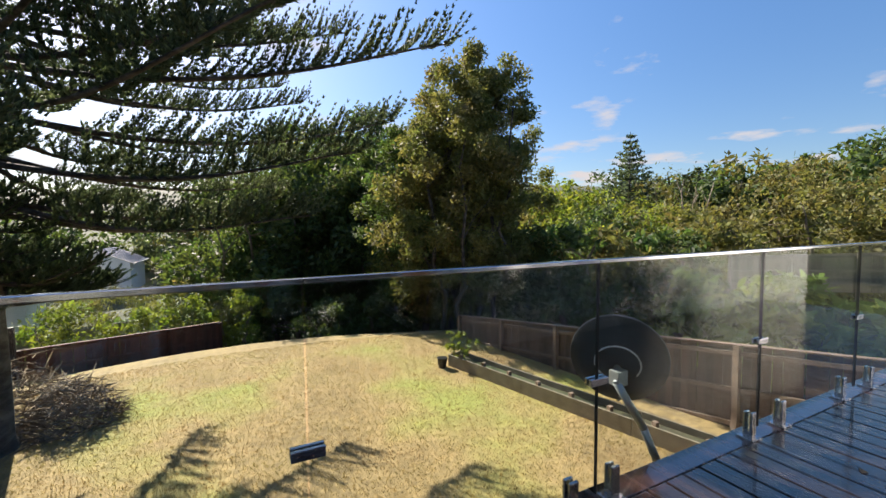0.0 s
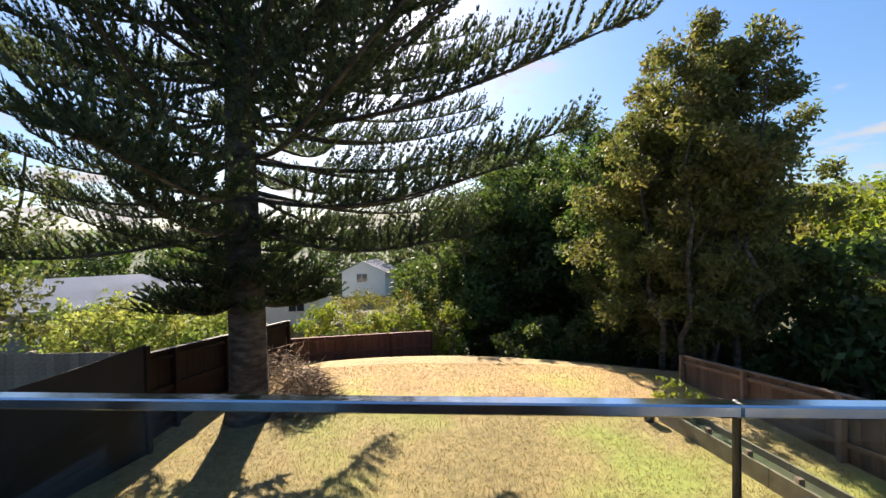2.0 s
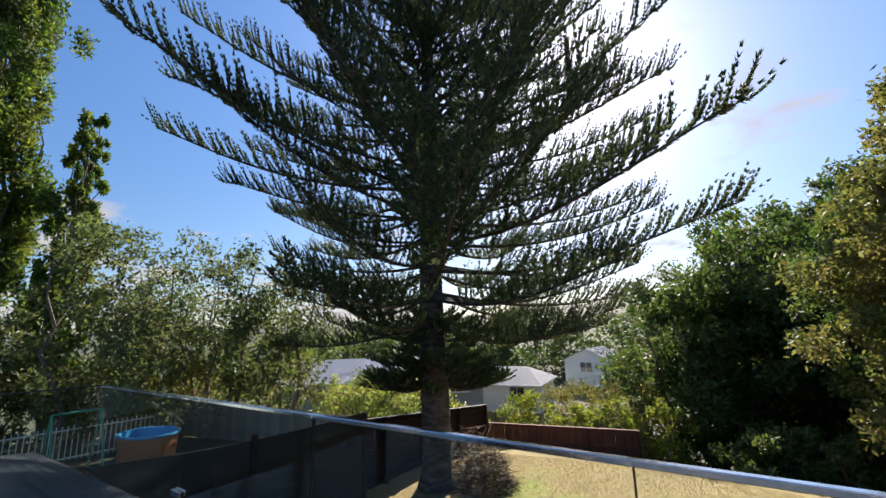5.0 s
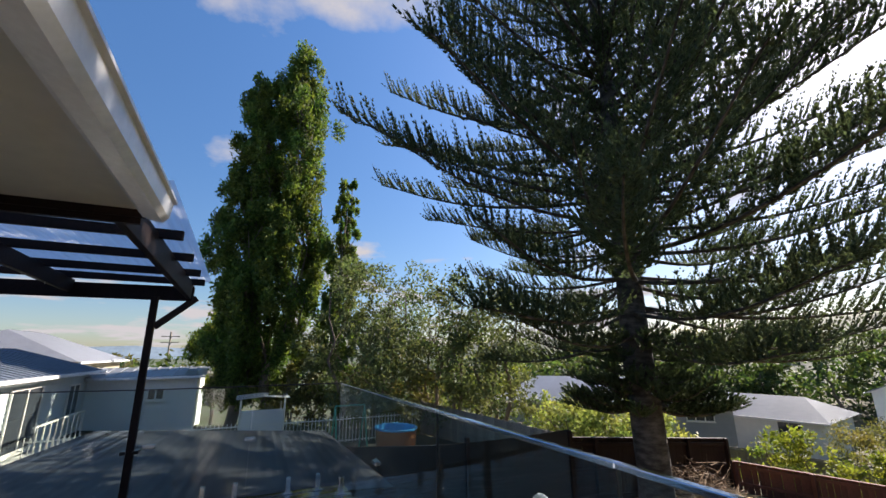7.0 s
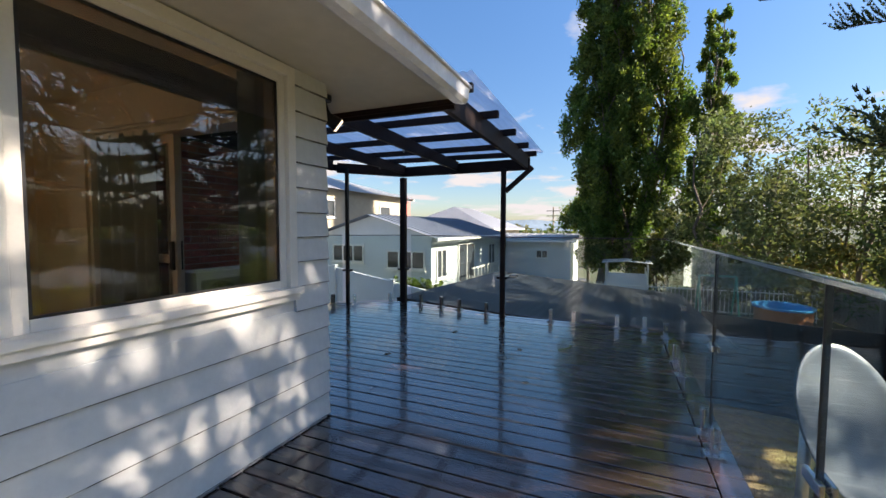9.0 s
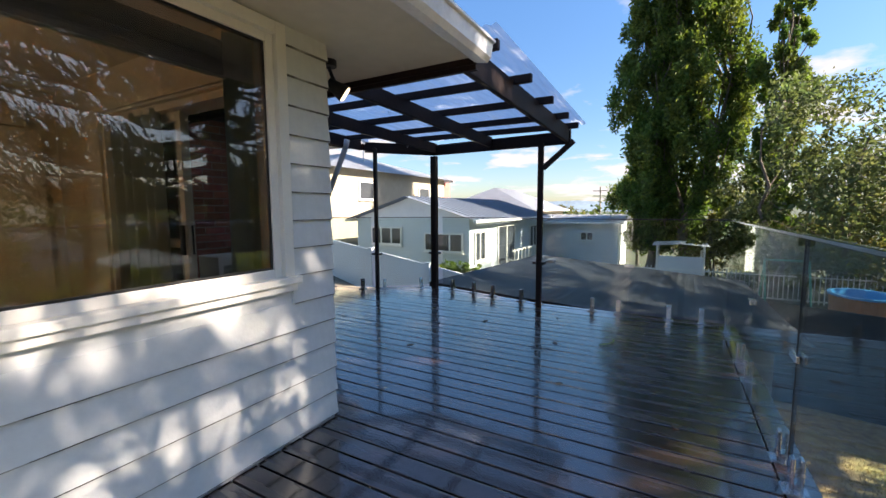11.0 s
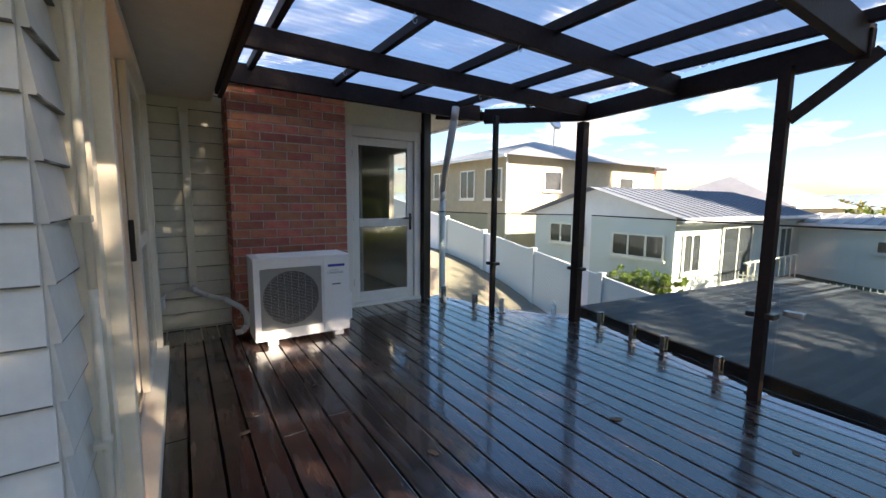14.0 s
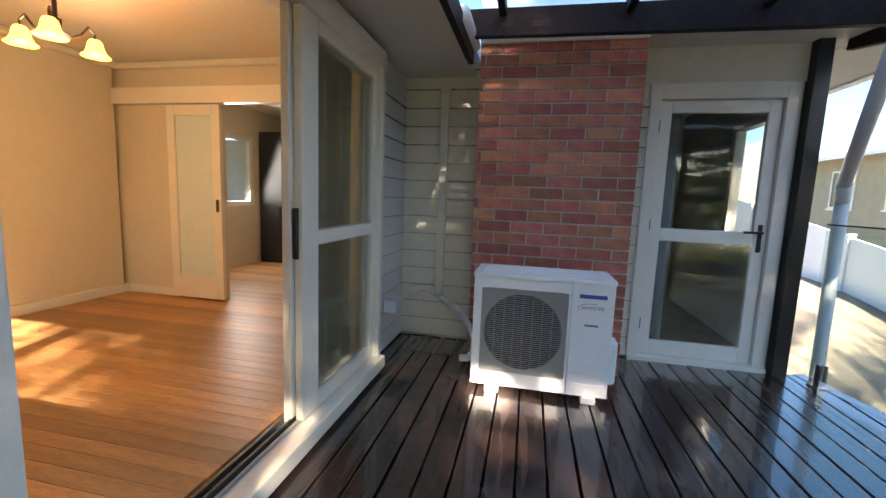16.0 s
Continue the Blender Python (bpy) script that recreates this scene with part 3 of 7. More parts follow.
        a = [bm.verts.new(p + out * o + Vector((0, 0, z))) for o, z in prof]
        b = [bm.verts.new(q + out * o + Vector((0, 0, z))) for o, z in prof]
        n = len(prof)
        for i in range(n):
            bm.faces.new((a[i], a[(i + 1) % n], b[(i + 1) % n], b[i]))
        bm.faces.new(a)
        bm.faces.new(b[::-1])
        bmesh.ops.recalc_face_normals(bm, faces=bm.faces[:])
        part(name, bm, M_GUTTER, gut)
    gutter("gutter_trough", (1.67, 0.14, 2.180), (9.9, 0.14, 2.180), (0, 1, 0))
    one_box("fascia", M_GUTTER, gut, (1.66, 0.12, 2.19, 9.9, 0.14, 2.36))
    gutter("gutter_trough", (-1.66, BACK_Y + 0.1, 2.42), (-1.66, -9.3, 2.42), (-1, 0, 0))
    one_box("fascia", M_GUTTER, gut, (-1.66, -9.3, 2.40, -1.625, BACK_Y + 0.1, 2.55))
    one_box("fascia", M_BEAM, gut, (1.60, -3.4, 2.20, 1.62, 0.12, 2.36))
    bm = bmesh.new()
    tube(bm, [(1.575, -3.42, 2.30), (1.575, -2.9, 2.30)], 0.05, 10)
    part("gutter_trough", bm, M_GUTTER, gut, smooth=True)
    trim = thing("trim", "dark timber batten where soffit and pergola meet", "trim", kind="structure")
    one_box("batten", M_BEAM, trim, (1.565, -3.4, 2.17, 1.60, 0.10, 2.30))
    one_box("corner_stop", M_TRIM, trim, (2.15, -0.965, 0.012, 2.222, -0.87, 2.23))
    one_box("brick_cap", M_TRIM, trim, (0.42, -3.52, 2.335, 1.53, -3.47, 2.36))
    one_box("corner_post", M_DARKMETAL, trim, (-0.84, BACK_Y + 0.002, 0.0, -0.745, BACK_Y + 0.10, 2.42))


build_house()


def build_chimney():
    ch = thing("brick_chimney", "red clay brick chimney breast with pale mortar joints", "chimney", kind="structure")
    x0, x1, yb, yf = CHIM
    bm = bmesh.new()
    box(bm, x0 + 0.008, yb - 0.05, -0.2, x1 - 0.008, yf - 0.008, 2.4)
    part("mortar_core", bm, M_MORTAR, ch)
    rng = random.Random(12)
    meshes = {}

    def brick(lx, ly):
        key = (round(lx, 3), round(ly, 3), rng.randint(0, 2))
        if key not in meshes:
            b = bmesh.new()
            box(b, 0, 0, 0, lx, ly, 0.072, bevel=0.004)
            for v in b.verts:
                v.co += Vector((rng.uniform(-1, 1), rng.uniform(-1, 1), rng.uniform(-1, 1))) * 0.0012
            meshes[key] = mesh_of("brick", b, M_BRICK)
        return meshes[key]
    z, row = 0.0, 0
    while z < 2.33:
        x = x0 - (0.0 if row % 2 else 0.12)
        while x < x1 - 0.02:
            a, b = max(x, x0), min(x + 0.228, x1)
            if b - a > 0.03:
                piece("brick", brick(b - a, 0.1), ch, Matrix.Translation((a, yf - 0.1 + rng.uniform(-0.002, 0.002), z)))
            x += 0.24
        for xs in (x0, x1 - 0.1):
            y = yf - 0.11 - (0.12 if row % 2 else 0.0)
            while y > yb:
                ly = min(0.228, y - yb)
                if ly > 0.05:
                    piece("brick", brick(0.1, ly), ch, Matrix.Translation((xs + (-0.001 if xs == x0 else 0.001), y - ly, z)))
                y -= 0.24
        z += 0.0842
        row += 1


build_chimney()


# ---- windows and doors ----
def framed_pane(parent, axis, a0, a1, z0, z1, at, w=0.05, depth=0.05, mat=M_FRAME, pane=M_PANE, name="sash"):
    """A frame of four mitred bars with a pane; axis 'x' or 'y' is the direction it runs along."""
    bm = bmesh.new()
    for p0, p1, q0, q1 in ((a0, a0 + w, z0, z1), (a1 - w, a1, z0, z1), (a0 + w, a1 - w, z0, z0 + w), (a0 + w, a1 - w, z1 - w, z1)):
        if axis == "x":
            box(bm, p0, at - depth / 2, q0, p1, at + depth / 2, q1, bevel=0.004)
        else:
            box(bm, at - depth / 2, p0, q0, at + depth / 2, p1, q1, bevel=0.004)
    fr = part(name, bm, mat, parent)
    bm = bmesh.new()
    if axis == "x":
        box(bm, a0 + w - 0.006, at - 0.003, z0 + w - 0.006, a1 - w + 0.006, at + 0.003, z1 - w + 0.006)
    else:
        box(bm, at - 0.003, a0 + w - 0.006, z0 + w - 0.006, at + 0.003, a1 - w + 0.006, z1 - w + 0.006)
    part("pane", bm, pane, fr).visible_shadow = False
    return fr


def build_openings():
    x0, x1, z0, z1 = WIN
    w = thing("window_1", "wide white aluminium window in the weatherboard wall", "window", kind="structure")
    for b in ((x0 - 0.06, HOUSE_Y - 0.1, z0 - 0.02, x0, HOUSE_Y + 0.035, z1 + 0.06), (x1, HOUSE_Y - 0.1, z0 - 0.02, x1 + 0.06, HOUSE_Y + 0.035, z1 + 0.06), (x0, HOUSE_Y - 0.1, z1, x1, HOUSE_Y + 0.035, z1 + 0.06)):
        one_box("facing", M_FRAME, w, b, 0.005)
    one_box("window_sill", M_FRAME, w, (x0 - 0.09, HOUSE_Y - 0.1, z0 - 0.06, x1 + 0.09, HOUSE_Y + 0.06, z0 - 0.02), 0.006)
    one_box("sill_apron", M_FRAME, w, (x0 - 0.07, HOUSE_Y + 0.002, z0 - 0.10, x1 + 0.07, HOUSE_Y + 0.04, z0 - 0.06), 0.004)
    mid = 3.80
    framed_pane(w, "x", x0, mid, z0 - 0.02, z1, HOUSE_Y - 0.02, 0.045, 0.05, name="window_frame")
    framed_pane(w, "x", mid, x1, z0 - 0.02, z1, HOUSE_Y - 0.02, 0.075, 0.07, name="window_frame")
    for b in ((x0 + 0.045, z0 + 0.025, mid - 0.045, z0 + 0.036), (x0 + 0.045, z1 - 0.056, mid - 0.045, z1 - 0.045), (x0 + 0.045, z0 + 0.036, x0 + 0.058, z1 - 0.056), (mid - 0.058, z0 + 0.036, mid - 0.045, z1 - 0.056)):
        one_box("glazing_bead", M_BLACK, w, (b[0], HOUSE_Y - 0.016, b[1], b[2], HOUSE_Y - 0.006, b[3]))
    # sliding door
    s = thing("door_1", "white aluminium sliding door standing open to the living room", "sliding door", kind="structure")
    ya, yb, X = -1.03, -3.06, 2.14
    one_box("frame_jamb", M_TRIM, s, (X - 0.04, ya, 0.0, X + 0.16, ya + 0.07, 2.12), 0.005)
    one_box("frame_jamb", M_TRIM, s, (X - 0.04, yb - 0.05, 0.02, X + 0.16, yb, 2.12), 0.005)
    one_box("frame_head", M_TRIM, s, (X - 0.04, yb, 2.05, X + 0.16, ya, 2.12), 0.005)
    one_box("facing", M_TRIM, s, (X - 0.02, yb - 0.12, 2.122, X + 0.038, ya + 0.12, 2.19), 0.004)
    one_box("sill", M_TRIM, s, (X - 0.075, yb - 0.05, 0.03, X + 0.03, ya + 0.07, 0.115), 0.008)
    one_box("track", M_STEEL, s, (X + 0.03, yb, 0.10, X + 0.115, ya, 0.135), 0.003)
    one_box("track", M_BLACK, s, (X + 0.045, yb, 0.135, X + 0.055, ya, 0.15))
    one_box("track", M_BLACK, s, (X + 0.085, yb, 0.135, X + 0.095, ya, 0.15))

    def leaf(a0, a1, at, name, lead=0.065):
        lf = thing(name, "", "")
        lf.parent = s
        bm = bmesh.new()
        wv = 0.065
        for p0, p1, q0, q1 in ((a0, a0 + wv, 0.13, 2.05), (a1 - lead, a1, 0.13, 2.05), (a0 + wv, a1 - lead, 0.13, 0.20), (a0 + wv, a1 - lead, 1.98, 2.05), (a0 + wv, a1 - lead, 0.985, 1.055)):
            box(bm, at - 0.02, p0, q0, at + 0.02, p1, q1, bevel=0.004)
        lf2 = part("leaf_frame", bm, M_TRIM, lf)
        for q0, q1 in ((0.195, 0.99), (1.05, 1.985)):
            bm = bmesh.new()
            box(bm, at - 0.003, a0 + wv - 0.005, q0, at + 0.003, a1 - lead + 0.005, q1)
            part("pane", bm, M_PANE_CLEAR, lf).visible_shadow = False
        return lf
    leaf(-3.06, -2.15, X + 0.02, "fixed_leaf", 0.15)
    lf = leaf(-3.05, -2.12, X + 0.065, "sliding_leaf")
    for side in (-1, 1):
        bm = bmesh.new()
        cx = X + 0.065 + side * 0.034
        box(bm, cx - 0.014, -2.175, 0.93, cx + 0.014, -2.135, 1.17, bevel=0.008)
        part("handle", bm, M_BLACK, lf, "black plastic door handle")
    # glazed back door
    d = thing("door_2", "white framed back door with two glass panes", "door", kind="structure")
    yd = BACK_Y - 0.02
    for b in ((0.195, yd - 0.06, 0.0, 0.275, yd + 0.055, 2.16), (-0.72, yd - 0.06, 0.0, -0.635, yd + 0.055, 2.16), (-0.635, yd - 0.06, 2.045, 0.195, yd + 0.055, 2.16)):
        one_box("door_frame", M_FRAME, d, b, 0.006)
    one_box("threshold", M_FRAME, d, (-0.72, yd - 0.06, -0.01, 0.275, yd + 0.09, 0.035), 0.005)
    bm = bmesh.new()
    for a0, a1, q0, q1 in ((-0.63, -0.545, 0.04, 2.04), (0.105, 0.19, 0.04, 2.04), (-0.545, 0.105, 0.04, 0.16), (-0.545, 0.105, 1.95, 2.04), (-0.545, 0.105, 0.97, 1.07)):
        box(bm, a0, yd - 0.022, q0, a1, yd + 0.022, q1, bevel=0.005)
    lf = part("door_leaf", bm, M_FRAME, d)
    for q0, q1 in ((0.15, 0.98), (1.06, 1.96)):
        bm = bmesh.new()
        box(bm, -0.55, yd - 0.003, q0, 0.11, yd + 0.003, q1)
        part("pane", bm, M_PANE_CLEAR, lf).visible_shadow = False
    bm = bmesh.new()
    box(bm, -0.60, yd + 0.022, 0.92, -0.57, yd + 0.03, 1.13, bevel=0.002)
    cyl(bm, (-0.585, yd + 0.03, 1.07), (-0.585, yd + 0.065, 1.07), 0.01)
    beam(bm, (-0.585, yd + 0.06, 1.07), (-0.46, yd + 0.06, 1.07), 0.014, 0.018, 0.003)
    box(bm, -0.595, yd + 0.03, 0.935, -0.575, yd + 0.045, 0.965, bevel=0.003)
    part("door_handle", bm, M_BLACK, lf, "black lever door handle")
    for hz in (0.25, 1.05, 1.8):
        bm = bmesh.new()
        cyl(bm, (0.193, yd + 0.03, hz), (0.193, yd + 0.03, hz + 0.09), 0.009)
        part("hinge", bm, M_BLACK, lf)


build_openings()


# ---- glass balustrade ----
def spigot_mesh():
    bm = bmesh.new()
    box(bm, -0.05, -0.05, 0, 0.05, 0.05, 0.012, bevel=0.003)
    box(bm, -0.025, -0.026, 0.012, 0.025, -0.009, 0.165, bevel=0.004)
    box(bm, -0.025, 0.009, 0.012, 0.025, 0.026, 0.165, bevel=0.004)
    box(bm, -0.025, -0.009, 0.012, 0.025, 0.009, 0.05)
    for sx in (-0.036, 0.036):
        for sy in (-0.036, 0.036):
            cyl(bm, (sx, sy, 0.011), (sx, sy, 0.017), 0.007, n=6)
    return mesh_of("spigot", bm, M_STEEL)


SPIGOT = spigot_mesh()
GLASS_TOP = 1.145


def glass_panel(a, b, top=GLASS_TOP, z0=0.055, rail=True, spigots=(0.15, 0.85), label="frameless clear glass balustrade panel on steel spigots", inset=0.004):
    a, b = Vector((*a, 0)), Vector((*b, 0))
    d = (b - a).normalized()
    p = tagged(new("glass_balustrade"), label, "balustrade", "glass balustrade round the deck")
    p.empty_display_size = 0.2
    p.location = a
    bm = bmesh.new()
    beam(bm, d * inset + Vector((0, 0, (z0 + top) / 2)), (b - a) - d * inset + Vector((0, 0, (z0 + top) / 2)), 0.012, top - z0, 0.0015)
    part("glass_pane", bm, M_GLASS, p)
    ang = math.atan2(d.y, d.x)
    for s in spigots:
        piece("spigot", SPIGOT, p, Matrix.Translation((b - a) * s) @ Matrix.Rotation(ang, 4, "Z"))
    if rail:
        bm = bmesh.new()
        beam(bm, Vector((0, 0, top + 0.010)), (b - a) + Vector((0, 0, top + 0.010)), 0.03 if rail is True else rail, 0.02 if rail is True else 0.012, 0.003)
        part("top_rail", bm, M_RAIL if rail is True else M_DARKMETAL, p, "slim polished steel top rail" if rail is True else "thin dark edge strip")
    return p


RAIL_Y = 1.768


def joint_clamp(x, y, turn=0.0):
    c = tagged(new("glass_clamp"), "small steel clamp joining two glass panels", "clamp", "clamps on the glass joints")
    c.location = (x, y, 0.58)
    c.rotation_euler = (0, 0, turn)
    for side in (-1, 1):
        bm = bmesh.new()
        box(bm, -0.055, side * 0.014 - 0.008, 0, 0.055, side * 0.014 + 0.008, 0.035, bevel=0.004)
        part("clamp_plate", bm, M_STEEL, c)


joints = [-1.24, 0.36, 1.65, 3.04, 4.40, 5.75, 7.10, 8.1]
for i, (a, b) in enumerate(zip(joints, joints[1:])):
    glass_panel((a, RAIL_Y), (b, RAIL_Y), spigots=((0.16, 0.757), (0.03, 0.88), (0.08, 0.94), (0.2, 0.84))[min(i, 3)])
for x in (0.36, 1.65, 3.04, 4.40, 5.75, 7.10):
    joint_clamp(x, RAIL_Y)
for x in joints[2:-1]:
    seal = thing("joint_seal", "narrow black rubber seal between two glass panels", "seal", (x, RAIL_Y, 0.0), "seals between the glass panels")
    one_box("strip", M_BLACK, seal, (-0.0014, -0.009, 0.055, 0.0014, 0.009, GLASS_TOP))
joint_clamp(-1.265, 0.80, 1.55)
joint_clamp(-1.30, -0.14, 1.6)
west = [(-1.24, 1.768), (-1.265, 0.80), (-1.30, -0.22), (-1.56, -1.28), (-1.73, -2.02)]
glass_panel(west[0], west[1], rail=0.014, spigots=(0.22, 0.55))
glass_panel(west[1], west[2], rail=0.014, spigots=(0.10, 0.40))
glass_panel(west[2], west[3], rail=0.014, spigots=(0.08, 0.33, 0.78))
glass_panel(west[3], west[4], rail=0.014, spigots=(0.15, 0.72))
glass_panel((-1.68, -2.20), (-1.10, -2.90), rail=0.014, spigots=(0.2, 0.85))
glass_panel((-1.07, -2.95), (-0.96, -3.86), rail=0.014, spigots=(0.2, 0.85))


# ---- pergola ----
def build_pergola():
    pg = thing("pergola", "dark-stained timber pergola with a clear corrugated roof", "pergola")

    def stick(name, p, q, w, h, bevel=0.004, mat=M_BEAM):
        bm = bmesh.new()
        beam(bm, p, q, w, h, bevel)
        return part(name, bm, mat, pg)
    posts = {"a": (-1.10, -2.87, 0.05), "b": (-1.66, -2.13, 0.09), "c": (-1.22, -0.28, 0.065)}
    for k, (x, y, w) in posts.items():
        bm = bmesh.new()
        box(bm, x - w / 2, y - w / 2, 0.0, x + w / 2, y + w / 2, 2.12 if k != "a" else 2.24, bevel=0.004)
        ob = part("post", bm, M_BEAM if k != "a" else M_DARKMETAL, pg)
        if w:
            for sgn in (-1, 1):
                bm = bmesh.new()
                box(bm, x - 0.05, y + sgn * (w / 2 + 0.02) - 0.025, 0.56, x + 0.05, y + sgn * (w / 2 + 0.02) + 0.025, 0.595, bevel=0.006)
                part("clamp", bm, M_DARKMETAL, ob)
    # edge beams over the posts
    stick("edge_beam", (-1.34, 0.06, 2.18), (-1.70, -2.15, 2.22), 0.05, 0.16)
    stick("edge_beam", (-1.70, -2.15, 2.22), (-1.08, -3.05, 2.26), 0.05, 0.16)
    stick("edge_beam", (-1.08, -3.05, 2.26), (-0.96, -3.9, 2.40), 0.05, 0.10)
    # main beams, falling away from the house
    stick("main_beam", (1.60, -0.03, 2.30), (-1.44, 0.02, 2.21), 0.05, 0.19)
    stick("main_beam", (1.60, -1.10, 2.30), (-1.52, -1.10, 2.235), 0.05, 0.14)
    stick("main_beam", (1.60, -2.12, 2.30), (-1.70, -2.12, 2.25), 0.05, 0.14)
    stick("main_beam", (1.60, -3.22, 2.36), (-1.05, -3.12, 2.30), 0.05, 0.17)
    # purlins on top
    for x in (1.36, 0.62, -0.08, -0.76, -1.30):
        zz = 2.385 - 0.029 * (1.6 - x)
        ye = -3.25 if x > -0.9 else -2.6
        stick("purlin", (x, ye, zz + 0.045), (x, 0.16, zz + 0.012), 0.045, 0.07)
    stick("brace", (-1.22, -0.25, 1.80), (-1.38, 0.09, 2.14), 0.045, 0.07)
    # clear corrugated sheet
    bm = bmesh.new()
    ys = np.arange(-3.30, 0.20, 0.019)
    prev = None
    for i, y in enumerate(ys):
        h = 0.008 * math.cos(2 * math.pi * i / 4)
        x_out = -1.62 if y > -0.6 else (-1.62 - 0.18 * min(1, (-0.6 - y) / 1.5) if y > -2.2 else -1.80 + (-2.2 - y) * 0.62)
        row = [bm.verts.new((x, y, 2.47 - 0.029 * (1.6 - x) + h + 0.015 * (-y) / 3.3)) for x in (1.50, x_out)]
        if prev:
            bm.faces.new((prev[0], prev[1], row[1], row[0]))
        prev = row
    part("clear_roof_sheet", bm, M_POLY, pg, "clear corrugated plastic roof sheet", smooth=True)
    # hanging hooks
    rng = random.Random(3)
    for x, y in ((0.9, -1.10), (0.2, -1.10), (0.9, -2.12), (-0.3, -2.12), (-0.9, -1.10), (-0.9, -2.12)):
        bm = bmesh.new()
        z = 2.21
        pts = [(x, y, z + 0.03)] + [(x + 0.012 * math.sin(a), y, z - 0.028 + 0.018 * math.cos(a)) for a in np.linspace(0, 5.0, 8)]
        tube(bm, pts, 0.0025, 5)
        part("hook", bm, M_GALV, pg)
    return pg


def milky_material(name, clear, haze, amount):
    """Weathered clear sheet: part of the light passes straight, part is scattered."""
    m = glass_material(name, clear, rough=0.15, ior=1.45)
    nt = m.node_tree
    out = nt.nodes["Material Output"]
    was = out.inputs["Surface"].links[0].from_socket
    tr = nt.nodes.new("ShaderNodeBsdfTranslucent")
    tc = nt.nodes.new("ShaderNodeTexCoord")
    mp = nt.nodes.new("ShaderNodeMapping")
    mp.inputs["Scale"].default_value = (0.6, 7.0, 1.0)
    nt.links.new(tc.outputs["Object"], mp.inputs["Vector"])
    nz = nt.nodes.new("ShaderNodeTexNoise")
    nz.inputs["Scale"].default_value, nz.inputs["Detail"].default_value = 1.5, 6.0
    nt.links.new(mp.outputs[0], nz.inputs["Vector"])
    mr = nt.nodes.new("ShaderNodeMapRange")
    mr.inputs["From Min"].default_value, mr.inputs["From Max"].default_value = 0.3, 0.7
    mr.inputs["To Min"].default_value, mr.inputs["To Max"].default_value = amount * 0.8, amount * 1.2
    nt.links.new(nz.outputs["Fac"], mr.inputs["Value"])
    tr.inputs["Color"].default_value = (*haze, 1)
    mix = nt.nodes.new("ShaderNodeMixShader")
    nt.links.new(mr.outputs[0], mix.inputs[0])
    nt.links.new(was, mix.inputs[1])
    nt.links.new(tr.outputs[0], mix.inputs[2])
    nt.links.new(mix.outputs[0], out.inputs["Surface"])
    return m


M_POLY = milky_material("clear_corrugated_plastic", (0.90, 0.92, 0.94), (0.72, 0.75, 0.79), 0.93)
build_pergola()


# ---- trees and shrubs ----
def leaf_cloud(centres, radii, count, size, rng, flat=0.0, hang=0.0):
    """Vertices and faces of many small diamond leaves, thickest towards the shell of each clump."""
    k = len(centres)
    centres, radii = np.array(centres), np.array(radii)
    wgt = (radii.reshape(k, -1).mean(1)) ** 2
    idx = rng.choice(k, count, p=wgt / wgt.sum())
    d = rng.normal(size=(count, 3))
    d /= np.linalg.norm(d, axis=1)[:, None]
    rad = radii.reshape(k, -1)[idx]
    if rad.shape[1] == 1:
        rad = np.repeat(rad, 3, axis=1)
    p = centres[idx] + d * rad * (rng.random((count, 1)) ** 0.45) * (1 + 0.18 * rng.normal(size=(count, 1)))
    u = rng.normal(size=(count, 3)) + d * 0.6
    u[:, 2] -= hang
    u /= np.linalg.norm(u, axis=1)[:, None]
    v = np.cross(u, rng.normal(size=(count, 3)))
    v /= np.linalg.norm(v, axis=1)[:, None] + 1e-9
    s = size * (0.6 + 0.8 * rng.random((count, 1)))
    a, b, c, e = p - u * s, p + v * s * 0.42, p + u * s, p - v * s * 0.42
    verts = np.stack([a, b, c, e], 1).reshape(-1, 3)
    faces = np.arange(count * 4).reshape(-1, 4)
    return verts, faces


def mesh_from(name, verts, faces, mat):
    me = bpy.data.meshes.new(name)
    n, k = len(faces), faces.shape[1]
    me.vertices.add(len(verts))
    me.vertices.foreach_set("co", np.asarray(verts, dtype=np.float32).ravel())
    me.loops.add(n * k)
    me.loops.foreach_set("vertex_index", faces.astype(np.int32).ravel())
    me.polygons.add(n)
    me.polygons.foreach_set("loop_start", np.arange(0, n * k, k, dtype=np.int32))
    me.update(calc_edges=True)
    me.materials.append(mat)
    return me


def limb(bm, p, q, r0, r1, rng, bend=0.15, n=4, sides=7):
    """A tapering crooked limb."""
    p, q = Vector(p), Vector(q)
    ln = (q - p).length
    pts = [p.lerp(q, i / n) + (Vector(rng.normal(size=3)) * bend * ln * 0.25 if 0 < i < n else Vector()) for i in range(n + 1)]
    for i in range(n):
        cyl(bm, pts[i], pts[i + 1], r0 + (r1 - r0) * i / n, r0 + (r1 - r0) * (i + 1) / n, n=sides, cap=False)
    return pts


